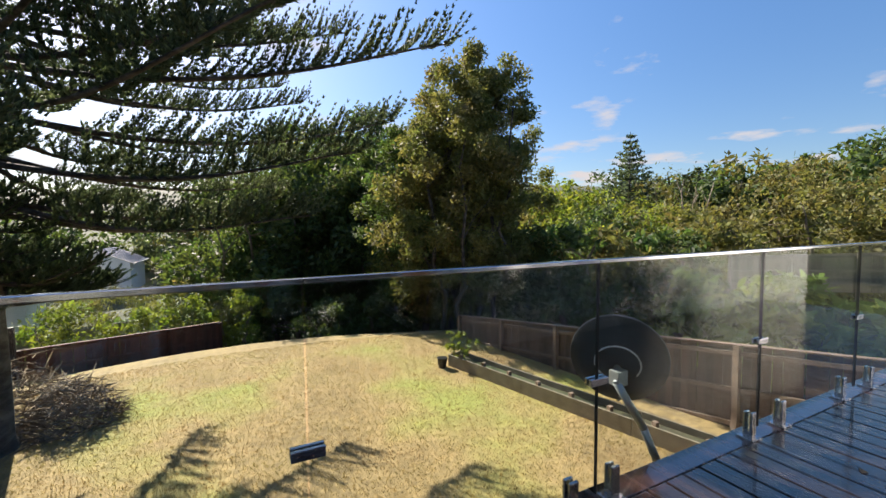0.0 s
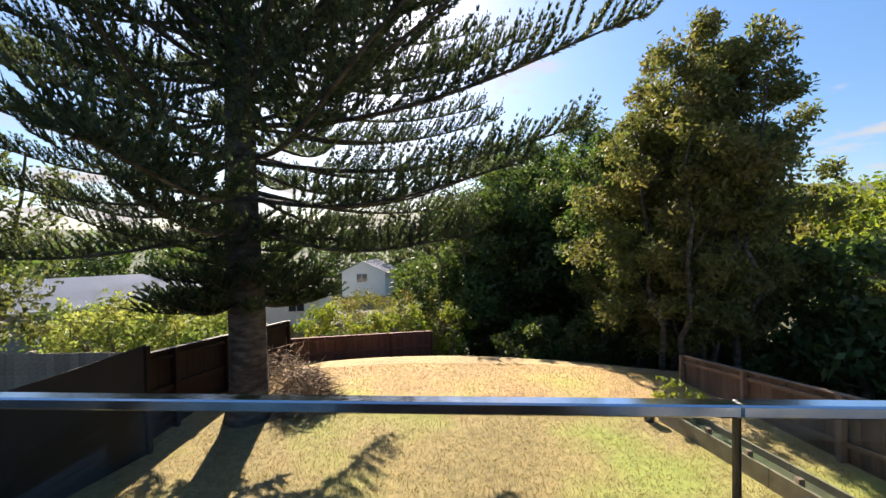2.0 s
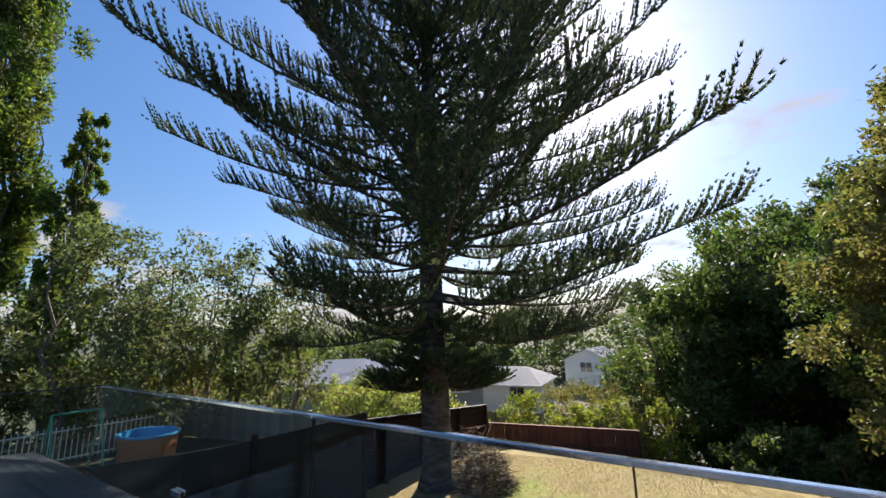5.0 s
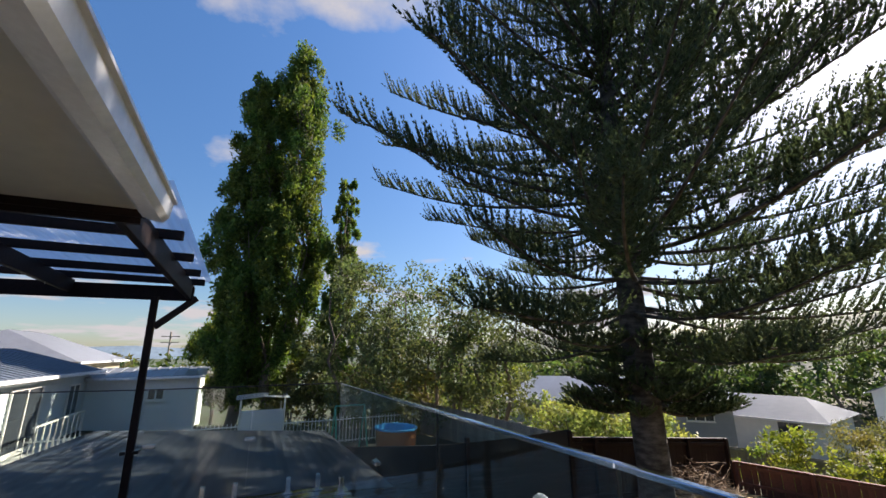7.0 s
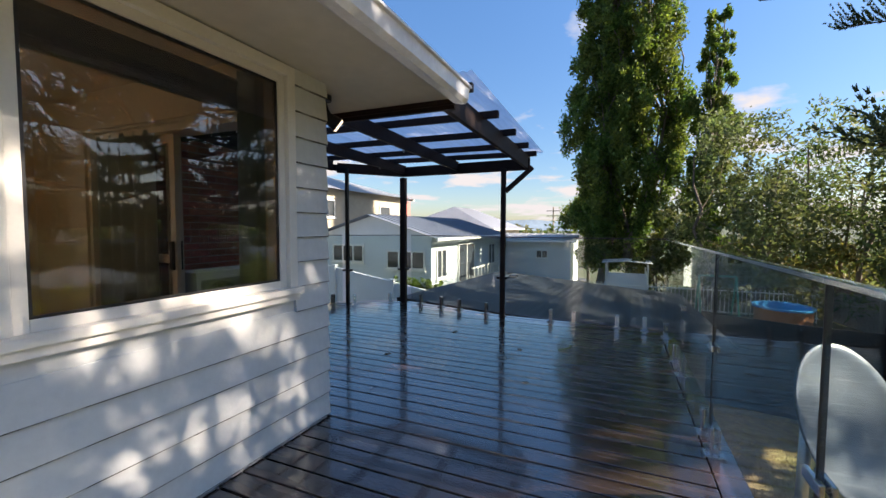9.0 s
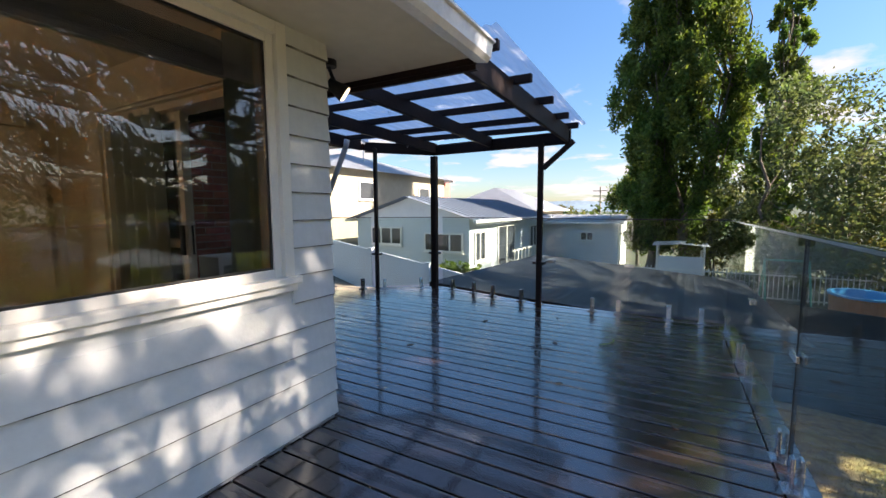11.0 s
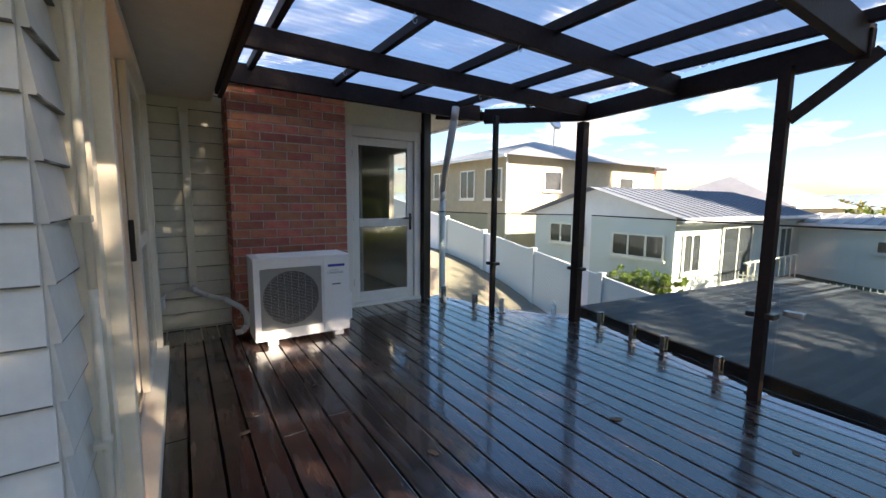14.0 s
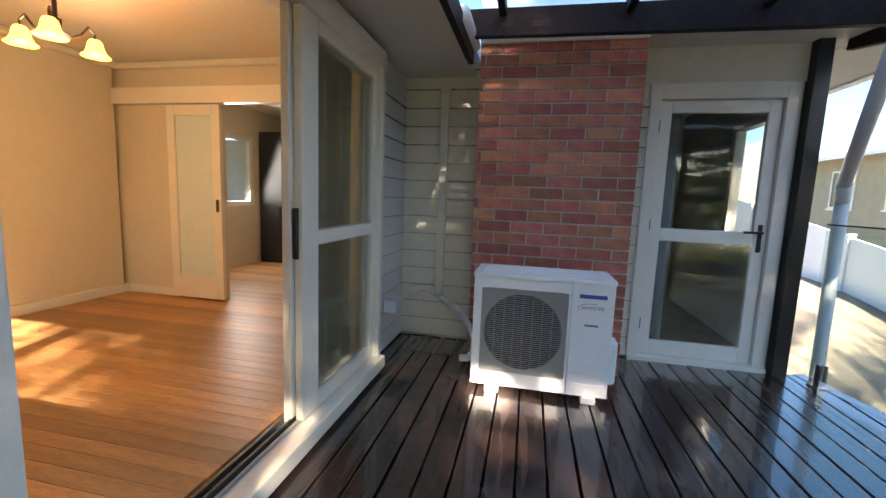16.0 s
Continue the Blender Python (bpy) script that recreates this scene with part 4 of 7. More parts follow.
def broadleaf(name, x, y, height, spread, mat, seed, label, leaves=6000, leaf=0.11, trunk=0.16, base=None, crown_from=0.25, lobes=14, bark=None, stems=1, category="tree", shape="round", clump=0.34, hang=0.2, wind=0.0):
    """A broad-leaved tree or shrub: crooked tapering stems, limbs and a crown of many small leaves in uneven clumps."""
    rng = np.random.default_rng(seed)
    z0 = ground_z(x, y) - 0.05 if base is None else base
    t = thing(name, label, category, (x, y, z0))
    bm = bmesh.new()
    centres, radii = [], []
    tips = []
    for s in range(stems):
        a = rng.uniform(0, 6.28)
        off = 0.0 if stems == 1 else spread * 0.18
        foot = (off * math.cos(a), off * math.sin(a), 0)
        lean = 0.06 if stems == 1 else 0.22
        top = (foot[0] + spread * lean * math.cos(a) * rng.uniform(0.5, 1.5), foot[1] + spread * lean * math.sin(a) * rng.uniform(0.5, 1.5), height * rng.uniform(0.7, 0.85))
        tips.append(limb(bm, foot, top, trunk, trunk * 0.25, rng, 0.12, 6, 8))
    for i in range(lobes):
        f = (i + rng.uniform(0, 1)) / lobes
        h = height * (crown_from + (1 - crown_from) * f)
        if shape == "round":
            w = math.sin(math.pi * min(0.97, 0.12 + 0.8 * f)) ** 0.7
        elif shape == "column":
            w = min(1.0, (f / 0.22) ** 0.6) * (1.0 - f) ** 0.42
        else:
            w = 1.0 - 0.55 * f
        r = spread * 0.5 * w * math.sqrt(rng.uniform(0.15, 1.0))
        a = i * 2.4 + rng.uniform(-0.5, 0.5)
        c = np.array([r * math.cos(a) + wind * f * height, r * math.sin(a), h - spread * clump * 0.25])
        rr = spread * clump * rng.uniform(0.55, 1.1) * (0.6 + 0.4 * w)
        for j in range(4):
            cj = c + rng.normal(size=3) * rr * 0.55
            cj[2] = min(cj[2], height * 0.985)
            centres.append(cj)
            radii.append([rr * 0.5, rr * 0.5, rr * 0.42] if shape != "column" else [rr * 0.46, rr * 0.46, rr * 0.9])
        st = tips[i % stems]
        k = min(len(st) - 1, max(1, int(f * len(st) * 0.9)))
        limb(bm, st[k], c, trunk * 0.32 * (1.1 - 0.6 * f), trunk * 0.06, rng, 0.2, 3, 5)
    part("trunk", bm, bark or M_BARK2, t, smooth=True)
    v, f = leaf_cloud(centres, radii, leaves, leaf, rng, hang=hang)
    v[:, 2] = np.maximum(v[:, 2], 0.02)
    ob = new("crown", mesh_from("crown", v, f, mat))
    ob.parent = t
    return t


def pine_branch(seed, length=7.0, up=0.8, nodes=35, bare=0.22, rope=1.12, sag=0.22):
    """One branch of the pine along +x: a stem that lifts towards its tip, with two rows of rope-like needled branchlets."""
    rng = np.random.default_rng(seed)
    k = length / 7.0
    stem = [Vector((length * s, 0.12 * k * math.sin(s * 4 + seed), -sag * k * math.sin(math.pi * min(1, s * 1.1)) + up * k * s ** 2.6)) for s in np.linspace(0, 1, 15)]
    bm = bmesh.new()
    thick = 0.058 * k ** 0.5
    for i in range(14):
        cyl(bm, stem[i], stem[i + 1], thick * (1 - i / 15) + 0.009, thick * (1 - (i + 1) / 15) + 0.009, n=6, cap=False)
    V, m = [], 8

    def twig(p, d, ln, lift):
        """One upcurving branchlet clothed in short needles."""
        f = np.linspace(0.06, 1, m)[:, None]
        path = p + d * ln * f + np.array([0, 0, lift]) * ln * f ** 2
        ax = d + np.array([0, 0, 2 * lift]) * f
        ax /= np.linalg.norm(ax, axis=1)[:, None]
        for r in range(5):
            u = rng.normal(size=(m, 3))
            u -= ax * (u * ax).sum(1)[:, None]
            u /= np.linalg.norm(u, axis=1)[:, None] + 1e-9
            tip = path + u * 0.058 * (1.15 - 0.5 * f) + ax * 0.085
            w = np.cross(u, ax) * 0.021
            V.append(np.stack([path - w, path + w, tip], 1).reshape(-1, 3))

    for n in range(nodes):
        s = bare + (1 - bare) * (n + rng.uniform(0.1, 0.9)) / nodes
        i = min(13, int(s * 14))
        p = np.array(stem[i].lerp(stem[i + 1], min(1.0, s * 14 - i)))
        along = np.array((stem[i + 1] - stem[i]).normalized())
        for side in (-1, 1):
            if rng.random() < 0.06:
                continue
            d = along * rng.uniform(0.5, 0.8) + np.array([0, side * rng.uniform(0.35, 0.85), rng.uniform(0.05, 0.5)])
            d /= np.linalg.norm(d)
            ln = rope * (1.08 - 0.62 * s ** 1.6) * rng.uniform(0.65, 1.15)
            twig(p, d, ln, 0.34)
            if ln > 0.55:
                twig(p + d * ln * rng.uniform(0.3, 0.5), (d + np.array([0, 0, 0.5])) / np.linalg.norm(d + np.array([0, 0, 0.5])), ln * 0.5, 0.3)
        if s > 0.5 and rng.random() < 0.6:
            d = along * 0.65 + np.array([0, rng.uniform(-0.2, 0.2), rng.uniform(0.5, 0.9)])
            twig(p, d / np.linalg.norm(d), rope * rng.uniform(0.35, 0.62), 0.25)
    twig(np.array(stem[13]), np.array((stem[14] - stem[13]).normalized()), rope * 0.8, 0.2)
    V = np.concatenate(V)
    stem_me = mesh_of("stem", bm, M_BARK, True)
    return stem_me, mesh_from("needles", V, np.arange(len(V)).reshape(-1, 3), M_PINE)


def build_pine(x, y):
    t = thing("norfolk_pine", "tall dark green pine with whorled upswept branches", "pine tree", (x, y, ground_z(x, y) - 0.1))
    rng = np.random.default_rng(21)
    bm = bmesh.new()
    H = 23.0
    pts = [Vector((0.05 * math.sin(i), 0.05 * math.cos(i * 1.3), H * i / 16)) for i in range(17)]
    for i in range(16):
        cyl(bm, pts[i], pts[i + 1], 0.42 * (1 - i / 16.4) ** 0.9 + 0.02, 0.42 * (1 - (i + 1) / 16.4) ** 0.9 + 0.02, n=16, cap=False)
    cyl(bm, (0, 0, 0), (0, 0, 0.5), 0.54, 0.43, n=16, cap=False)
    for v in bm.verts:
        v.co += Vector((noise.noise(v.co * 1.7), noise.noise(v.co * 1.7 + Vector((9, 0, 0))), 0)) * 0.05
    part("trunk", bm, M_BARK, t, smooth=True)
    kinds = [pine_branch(31 + i, 7.0, up) for i, up in enumerate((0.45, 0.85, 0.65, 1.05))]
    z = 4.5
    while z < H - 0.6:
        reach = float(np.interp(z, (4.5, 6.5, 8.0, 13.5, 18.0, 22.4), (6.2, 7.6, 8.1, 5.8, 3.3, 0.6)))
        rise = float(np.interp(z, (4.5, 6.0, 8.0, 10.0, 13.0, 17.0, 22.5), (-0.12, -0.06, 0.04, 0.11, 0.20, 0.32, 0.7)))
        nb = 9 if z < 14 else 8
        a0 = rng.uniform(0, 6.28)
        # east side gets an added branch and longer ones, to shade the house
        for b in range(nb + (1 if 6.5 < z < 14 else 0)):
            k = int(rng.integers(0, 4))
            ang = a0 + b * 6.283 / nb + rng.uniform(-0.2, 0.2) if b < nb else rng.uniform(-0.75, 0.75)
            sc = reach / 7.0 * (rng.uniform(0.62, 1.04) if math.cos(ang) < 0.2 else rng.uniform(0.70, 1.05))
            if z < 8.2 and 3.6 < ang % 6.283 < 4.7:
                sc *= 0.66
            tilt = rise + rng.uniform(-0.06, 0.06)
            m = Matrix.Translation((0.2 * math.cos(ang), 0.2 * math.sin(ang), z + rng.uniform(-0.12, 0.12))) @ Matrix.Rotation(ang, 4, "Z") @ Matrix.Rotation(-tilt, 4, "Y") @ Matrix.Rotation(rng.uniform(-0.12, 0.12), 4, "X") @ Matrix.Diagonal((sc, (0.4 + 0.6 * sc) * rng.uniform(0.9, 1.15), 0.35 + 0.65 * sc, 1))
            br = piece("branch", kinds[k][0], t, m)
            piece("needles", kinds[k][1], br)
        z += 0.80
    # dense skirt of low sprouts, and short shoots that clothe the upper trunk
    tuft = [pine_branch(51 + i, 1.7, 1.2, 11, 0.12, 0.5, 0.5) for i in range(3)]
    for i in range(190):
        low = i < 95
        ang = rng.uniform(0, 6.28)
        zz = 2.75 + 2.1 * rng.random() ** 1.2 if low else rng.uniform(8.0, 15.0)
        sc = (rng.uniform(0.72, 0.96) * (1.1 - 0.26 * (zz - 2.75))) if low else rng.uniform(0.6, 1.0)
        m = Matrix.Translation((0.3 * math.cos(ang), 0.3 * math.sin(ang), zz)) @ Matrix.Rotation(ang, 4, "Z") @ Matrix.Rotation((0.06 if low else -0.25) + rng.uniform(-0.2, 0.2), 4, "Y") @ Matrix.Scale(sc, 4)
        br = piece("sprout", tuft[i % 3][0], t, m)
        piece("needles", tuft[i % 3][1], br)
    return t


build_pine(-3.95, 10.2)

# poplars to the west
for i, (x, y, h, w) in enumerate(((-19.8, 0.3, 19.4, 3.9), (-20.2, 2.2, 22.4, 4.5), (-18.4, 5.2, 13.6, 2.3))):
    broadleaf("poplar", x, y, h, w, M_LEAF_POPLAR, 60 + i, "tall narrow green poplar", 80000 if i < 2 else 24000, 0.105, 0.28, crown_from=0.07, lobes=90 if i < 2 else 44, shape="column", clump=0.25, hang=-0.8)
# thin trees between poplars and pine
for i, (x, y, h, w, m, n) in enumerate(((-14.5, 5.2, 7.6, 4.5, M_LEAF_GREY, 9000), (-13.0, 8.2, 7.4, 4.6, M_LEAF_GREY, 9000), (-11.0, 10.0, 6.6, 4.2, M_LEAF_GREY, 7000), (-16.5, 9.0, 7.0, 5.0, M_LEAF_DARK, 6000), (-17.5, 12.5, 5.0, 4.6, M_LEAF_BRIGHT, 5200))):
    broadleaf("slender_tree", x, y, h, w, m, 80 + i, "slender multi-stemmed tree with sparse grey-green leaves", n, 0.09, 0.10, crown_from=0.2, lobes=16, stems=3)
# dark shrubs under the poplars
for i, (x, y, h, w) in enumerate(((-18.6, 3.4, 3.0, 3.0), (-18.8, 5.2, 3.8, 3.6), (-16.6, 6.2, 3.2, 3.4), (-19.4, 7.4, 4.0, 4.0), (-15.2, 8.0, 2.8, 3.2))):
    broadleaf("shrub", x, y, h, w, M_LEAF_DARK if i % 2 else M_LEAF_OLIVE, 120 + i, "dark leafy shrub under the poplars", 4500, 0.10, 0.05, crown_from=0.05, lobes=12, stems=3, category="shrub")
# shrubs in front of the grey house
for i, (x, y, h, w, m) in enumerate(((-9.2, 12.5, 2.1, 3.6, M_LEAF_PALE), (-7.6, 14.0, 1.9, 3.4, M_LEAF_PALE), (-11.8, 14.5, 2.0, 3.5, M_LEAF_PALE), (-5.4, 19.5, 2.7, 3.0, M_LEAF_BRIGHT), (-3.6, 20.5, 2.4, 2.6, M_LEAF_BRIGHT), (-1.2, 24.0, 4.0, 4.0, M_LEAF_OLIVE), (-0.2, 20.5, 2.8, 2.8, M_LEAF_BRIGHT), (-10.2, 17.0, 2.4, 3.4, M_LEAF_PALE), (-5.8, 30.0, 4.8, 4.0, M_LEAF_OLIVE), (-3.0, 28.0, 4.4, 3.6, M_LEAF_BRIGHT), (-8.6, 33.0, 4.2, 4.0, M_LEAF_OLIVE))):
    broadleaf("shrub", x, y, h, w, m, 100 + i, "leafy bright green garden shrub", 5000, 0.085, 0.05, crown_from=0.1, lobes=12, stems=3, category="shrub")
# dark trees beyond the lawn
for i, (x, y, h, w, m, n, st) in enumerate(((0.6, 27.5, 8.4, 6.4, M_LEAF_DARK, 15000, 2), (3.4, 26.6, 9.0, 6.4, M_LEAF_DARK, 16000, 3), (6.6, 26.0, 10.2, 6.4, M_LEAF_DARK, 17000, 3), (9.4, 25.0, 11.0, 6.0, M_LEAF_DARK, 17000, 3), (4.2, 34.0, 13.4, 9.0, M_LEAF_DARK, 20000, 2), (8.7, 33.4, 15.4, 8.6, M_LEAF_DARK, 24000, 3), (6.6, 41.0, 15.5, 9.0, M_LEAF_BRIGHT, 16000, 2), (12.5, 27.5, 11.0, 6.6, M_LEAF_DARK, 18000, 3))):
    broadleaf("broadleaf_tree", x, y, h + 1.7, w, m, 140 + i, "dense dark green broad-leaved tree beyond the lawn", int(n * 1.25), 0.165, 0.16, crown_from=0.06, lobes=30, stems=st)
for i, (x, y, h, w, m, n) in enumerate(((8.2, 15.2, 10.6, 4.4, M_LEAF_TALL, 42000), (9.4, 14.8, 11.4, 4.2, M_LEAF_TALL, 46000), (8.7, 17.0, 11.2, 4.2, M_LEAF_TALL, 30000), (7.2, 17.4, 9.4, 3.8, M_LEAF_DARK, 26000))):
    broadleaf("tall_tree", x, y, h, w, m, 160 + i, "tall olive-green tree with pale bare stems", n, 0.085, 0.10, crown_from=0.14, lobes=44, stems=4, clump=0.28, bark=M_BARK)
# dark undergrowth at the foot of the trees
for i in range(15):
    x = 3.4 + i * 0.78
    broadleaf("undergrowth", x, 17.6 - 0.012 * (x - 3) ** 2 + 0.7 * (i % 3), 1.5 + 0.5 * (i % 4) / 3 + (0.8 if x > 8 else 0), 2.1, M_LEAF_DARK, 180 + i, "low dark green shrub under the trees", 3200, 0.085, 0.04, crown_from=0.05, lobes=10, stems=3, category="shrub")
# shrubs and trees on the rise to the east
east = [(12.4, 13.5, 4.6, 4.4, M_LEAF_DARK), (14.5, 12.5, 4.2, 4.4, M_LEAF_OLIVE), (16.5, 12.0, 4.2, 4.0, M_LEAF_DARK), (19.0, 17.0, 5.0, 5.0, M_LEAF_BRIGHT), (23.0, 20.0, 6.0, 6.0, M_LEAF_DARK),
        (22.0, 12.5, 5.2, 5.2, M_LEAF_OLIVE), (25.0, 15.0, 5.4, 5.2, M_LEAF_OLIVE), (28.0, 11.0, 6.2, 6.4, M_LEAF_OLIVE), (32.0, 8.0, 7.5, 7.0, M_LEAF_OLIVE), (36.0, 14.0, 6.5, 7.0, M_LEAF_OLIVE),
        (30.0, 22.0, 5.5, 6.0, M_LEAF_BRIGHT), (40.0, 5.0, 8.0, 8.0, M_LEAF_OLIVE), (34.0, 2.0, 7.0, 7.0, M_LEAF_OLIVE), (27.0, 28.0, 5.0, 7.0, M_LEAF_DARK)]
for i, (x, y, h, w, m) in enumerate(east):
    broadleaf("hillside_tree", x, y, h, w, m, 200 + i, "leafy olive-green tree on the rising hillside", 6500, 0.16, 0.16, crown_from=0.08, lobes=18, stems=2)
for i, (x, y, h, w) in enumerate(((11.6, 5.2, 1.9, 2.4), (13.0, 4.2, 2.0, 2.6), (12.2, 7.0, 1.8, 2.6), (14.0, 6.0, 2.4, 2.8), (11.0, 3.2, 1.8, 2.2), (14.5, 8.5, 2.2, 3.0))):
    broadleaf("ginger_plant", x, y, h, w, M_LEAF_PALE, 240 + i, "clump of long pale green leaves behind the fence", 1600, 0.22, 0.03, crown_from=0.1, lobes=10, stems=4, category="shrub")
# far trees and skyline
rng = random.Random(77)
for i in range(46):
    a = radians(rng.uniform(-62, 118))
    d = rng.uniform(55, 150)
    x, y = d * math.sin(a), d * math.cos(a)
    if -24 < x < -2 and y < 62:
        continue
    broadleaf("far_tree", x, y, rng.uniform(6, 10), rng.uniform(7, 11), rng.choice((M_LEAF_DARK, M_LEAF_OLIVE, M_LEAF_DARK)), 300 + i, "distant dark green tree on the wooded hill", 1500, 0.42, 0.2, crown_from=0.05, lobes=14)
for i in range(34):
    a, d = radians(24 + i * 1.75 + rng.uniform(-1, 1)), rng.uniform(52, 74)
    broadleaf("far_tree", d * math.sin(a), d * math.cos(a), rng.uniform(6, 9), rng.uniform(7, 10), rng.choice((M_LEAF_DARK, M_LEAF_OLIVE, M_LEAF_BRIGHT)), 450 + i, "distant green tree on the rising hillside", 1800, 0.34, 0.2, crown_from=0.05, lobes=14)
for i in range(16):
    a = radians(rng.uniform(-125, -72))
    d = rng.uniform(38, 90)
    broadleaf("far_tree", d * math.sin(a), d * math.cos(a), rng.uniform(3.5, 6.5), rng.uniform(5, 8), rng.choice((M_LEAF_OLIVE, M_LEAF_BRIGHT, M_LEAF_DARK)), 360 + i, "distant green garden tree", 1500, 0.3, 0.2, crown_from=0.1, lobes=12)

for i in range(17):
    a, d = radians(-66 + i * 4.6 + rng.uniform(-1, 1)), rng.uniform(64, 88)
    broadleaf("far_tree", d * math.sin(a), d * math.cos(a), rng.uniform(8, 12), rng.uniform(9, 12), rng.choice((M_LEAF_DARK, M_LEAF_DARK, M_LEAF_GREY)), 400 + i, "distant dark green tree behind the houses", 2600, 0.36, 0.2, crown_from=0.03, lobes=18)


def tiered_pine(x, y, height, spread, seed):
    """A far conical pine: a straight trunk with separate level tiers of foliage."""
    r = np.random.default_rng(seed)
    t = thing("far_pine", "distant dark conical pine on the skyline", "pine tree", (x, y, ground_z(x, y) - 0.1))
    bm = bmesh.new()
    cyl(bm, (0, 0, 0), (0, 0, height), 0.25, 0.03, n=8, cap=False)
    cs, rs = [], []
    z = height * 0.12
    while z < height * 0.97:
        w = spread * 0.5 * (1 - z / height) ** 0.8 + 0.15
        for k in range(6):
            a = k * 1.047 + r.uniform(0, 1)
            tip = (w * math.cos(a), w * math.sin(a), z + 0.35 * w)
            cyl(bm, (0, 0, z), tip, 0.05, 0.02, n=4, cap=False)
            for g in (0.35, 0.65, 0.95):
                cs.append((tip[0] * g, tip[1] * g, z + 0.35 * w * g * g + 0.1))
                rs.append((0.20 * w + 0.12, 0.20 * w + 0.12, 0.16))
        z += height * 0.055
    part("trunk", bm, M_BARK, t)
    v, f = leaf_cloud(cs, rs, 7000, 0.2, r)
    ob = new("crown", mesh_from("crown", v, f, M_PINE))
    ob.parent = t


broadleaf("spreading_tree", -32.0, -0.8, 8.6, 5.0, M_LEAF_BRIGHT, 434, "spreading bright green tree behind the shed", 9000, 0.13, 0.14, crown_from=0.6, lobes=18, stems=3, clump=0.24)
tiered_pine(45.5, 37.0, 14.0, 8.5, 430)
tiered_pine(58.0, 36.0, 9.0, 5.0, 431)
broadleaf("bare_tree", 31.0, 21.0, 8.6, 5.0, M_LEAF_GREY, 432, "thin pale tree almost bare of leaves", 500, 0.12, 0.12, crown_from=0.3, lobes=18, stems=4, bark=M_OLDWOOD)
broadleaf("shrub", 7.6, -5.6, 3.9, 2.6, M_LEAF_BRIGHT, 433, "bright green shrub outside the kitchen window", 3000, 0.09, 0.05, crown_from=0.1, lobes=12, stems=3, category="shrub")


def lawn_grass(n=120000):
    r = np.random.default_rng(8)
    x, y = r.uniform(-5.2, 7.6, n), 2.2 + 12.6 * r.random(n) ** 1.25
    keep = y + 0.03 * (x - 1) ** 2 < 14.9
    x, y = x[keep], y[keep]
    k = len(x)
    z = -2.6 + np.array([0.0 if v < 13 else ground_z(u, v) + 2.6 for u, v in zip(x, y)])
    h = r.uniform(0.02, 0.055, k)
    a = r.uniform(0, 6.283, k)
    lean = r.normal(0, 0.022, (k, 2))
    w = 0.006
    p = np.stack([x, y, z - 0.002], 1)
    s = np.stack([np.cos(a) * w, np.sin(a) * w, np.zeros(k)], 1)
    tip = p + np.stack([lean[:, 0], lean[:, 1], h], 1)
    V = np.stack([p - s, p + s, tip], 1).reshape(-1, 3)
    ob = new("grass", mesh_from("grass", V, np.arange(3 * k).reshape(-1, 3), M_GRASS))
    tagged(ob, "short dry yellow lawn grass", "grass", kind="stuff")


lawn_grass()


# ---- fences ----
def paling_fence(name, a, b, za, zb, h, mat_p, mat_r, label, pitch=0.152, posts=1.9, rails=(0.2, 0.55, 0.92), side=1, cap=True):
    """An upright boarded fence from a to b with rails and posts on one side."""
    a, b = Vector((*a, za)), Vector((*b, zb))
    d = b - a
    flat = Vector((d.x, d.y, 0))
    ln = flat.length
    n = max(2, int(ln / pitch))
    t = thing(name, label, "fence", a)
    ang = math.atan2(flat.y, flat.x)
    normal = Vector((-flat.y, flat.x, 0)).normalized() * side
    bm = bmesh.new()
    box(bm, 0, -0.009, 0, pitch - 0.004, 0.009, h, bevel=0.002)
    me = mesh_of("paling", bm, mat_p)
    rng = random.Random(int(ln * 100))
    for i in range(n):
        p = d * (i / n)
        piece("paling", me, t, Matrix.Translation(p + Vector((0, 0, rng.uniform(-0.008, 0.008)))) @ Matrix.Rotation(ang, 4, "Z") @ Matrix.Rotation(rng.uniform(-0.006, 0.006), 4, "Y"))
    for f in rails:
        bm = bmesh.new()
        o = normal * 0.045 + Vector((0, 0, h * f))
        beam(bm, o, d + o, 0.05, 0.085, 0.004)
        part("rail", bm, mat_r, t)
    if cap:
        bm = bmesh.new()
        o = normal * 0.02 + Vector((0, 0, h + 0.015))
        beam(bm, o, d + o, 0.13, 0.03, 0.004)
        part("cap_rail", bm, mat_r, t)
    k = max(1, int(ln / posts))
    for i in range(k + 1):
        bm = bmesh.new()
        p = d * (i / k) + normal * 0.075
        box(bm, p.x - 0.055, p.y - 0.055, p.z - 0.3, p.x + 0.055, p.y + 0.055, p.z + h + 0.03, bevel=0.006)
        part("post", bm, mat_r, t)
    return t


paling_fence("paling_fence", (9.25, 0.6), (7.15, 12.9), -2.42, -3.76, 1.88, M_PALING, M_RAILWOOD, "brown timber paling fence with capped rails", side=1, posts=1.85)
paling_fence("dark_fence", (-5.3, 7.7), (-5.5, 15.6), -2.45, -3.2, 1.8, M_BEAM, M_BEAM, "dark brown boundary fence behind the pine", side=-1)
paling_fence("red_fence", (-5.4, 15.8), (-0.6, 19.4), -3.5, -4.0, 1.4, M_REDFENCE, M_REDFENCE, "dark red boarded fence below the lawn", side=-1, cap=True)
paling_fence("low_paling_fence", (-10.5, 21.5), (-3.0, 24.0), -4.2, -4.3, 1.3, M_GREYWOOD, M_GREYWOOD, "pale weathered paling fence by the shrubs", side=-1, cap=False)
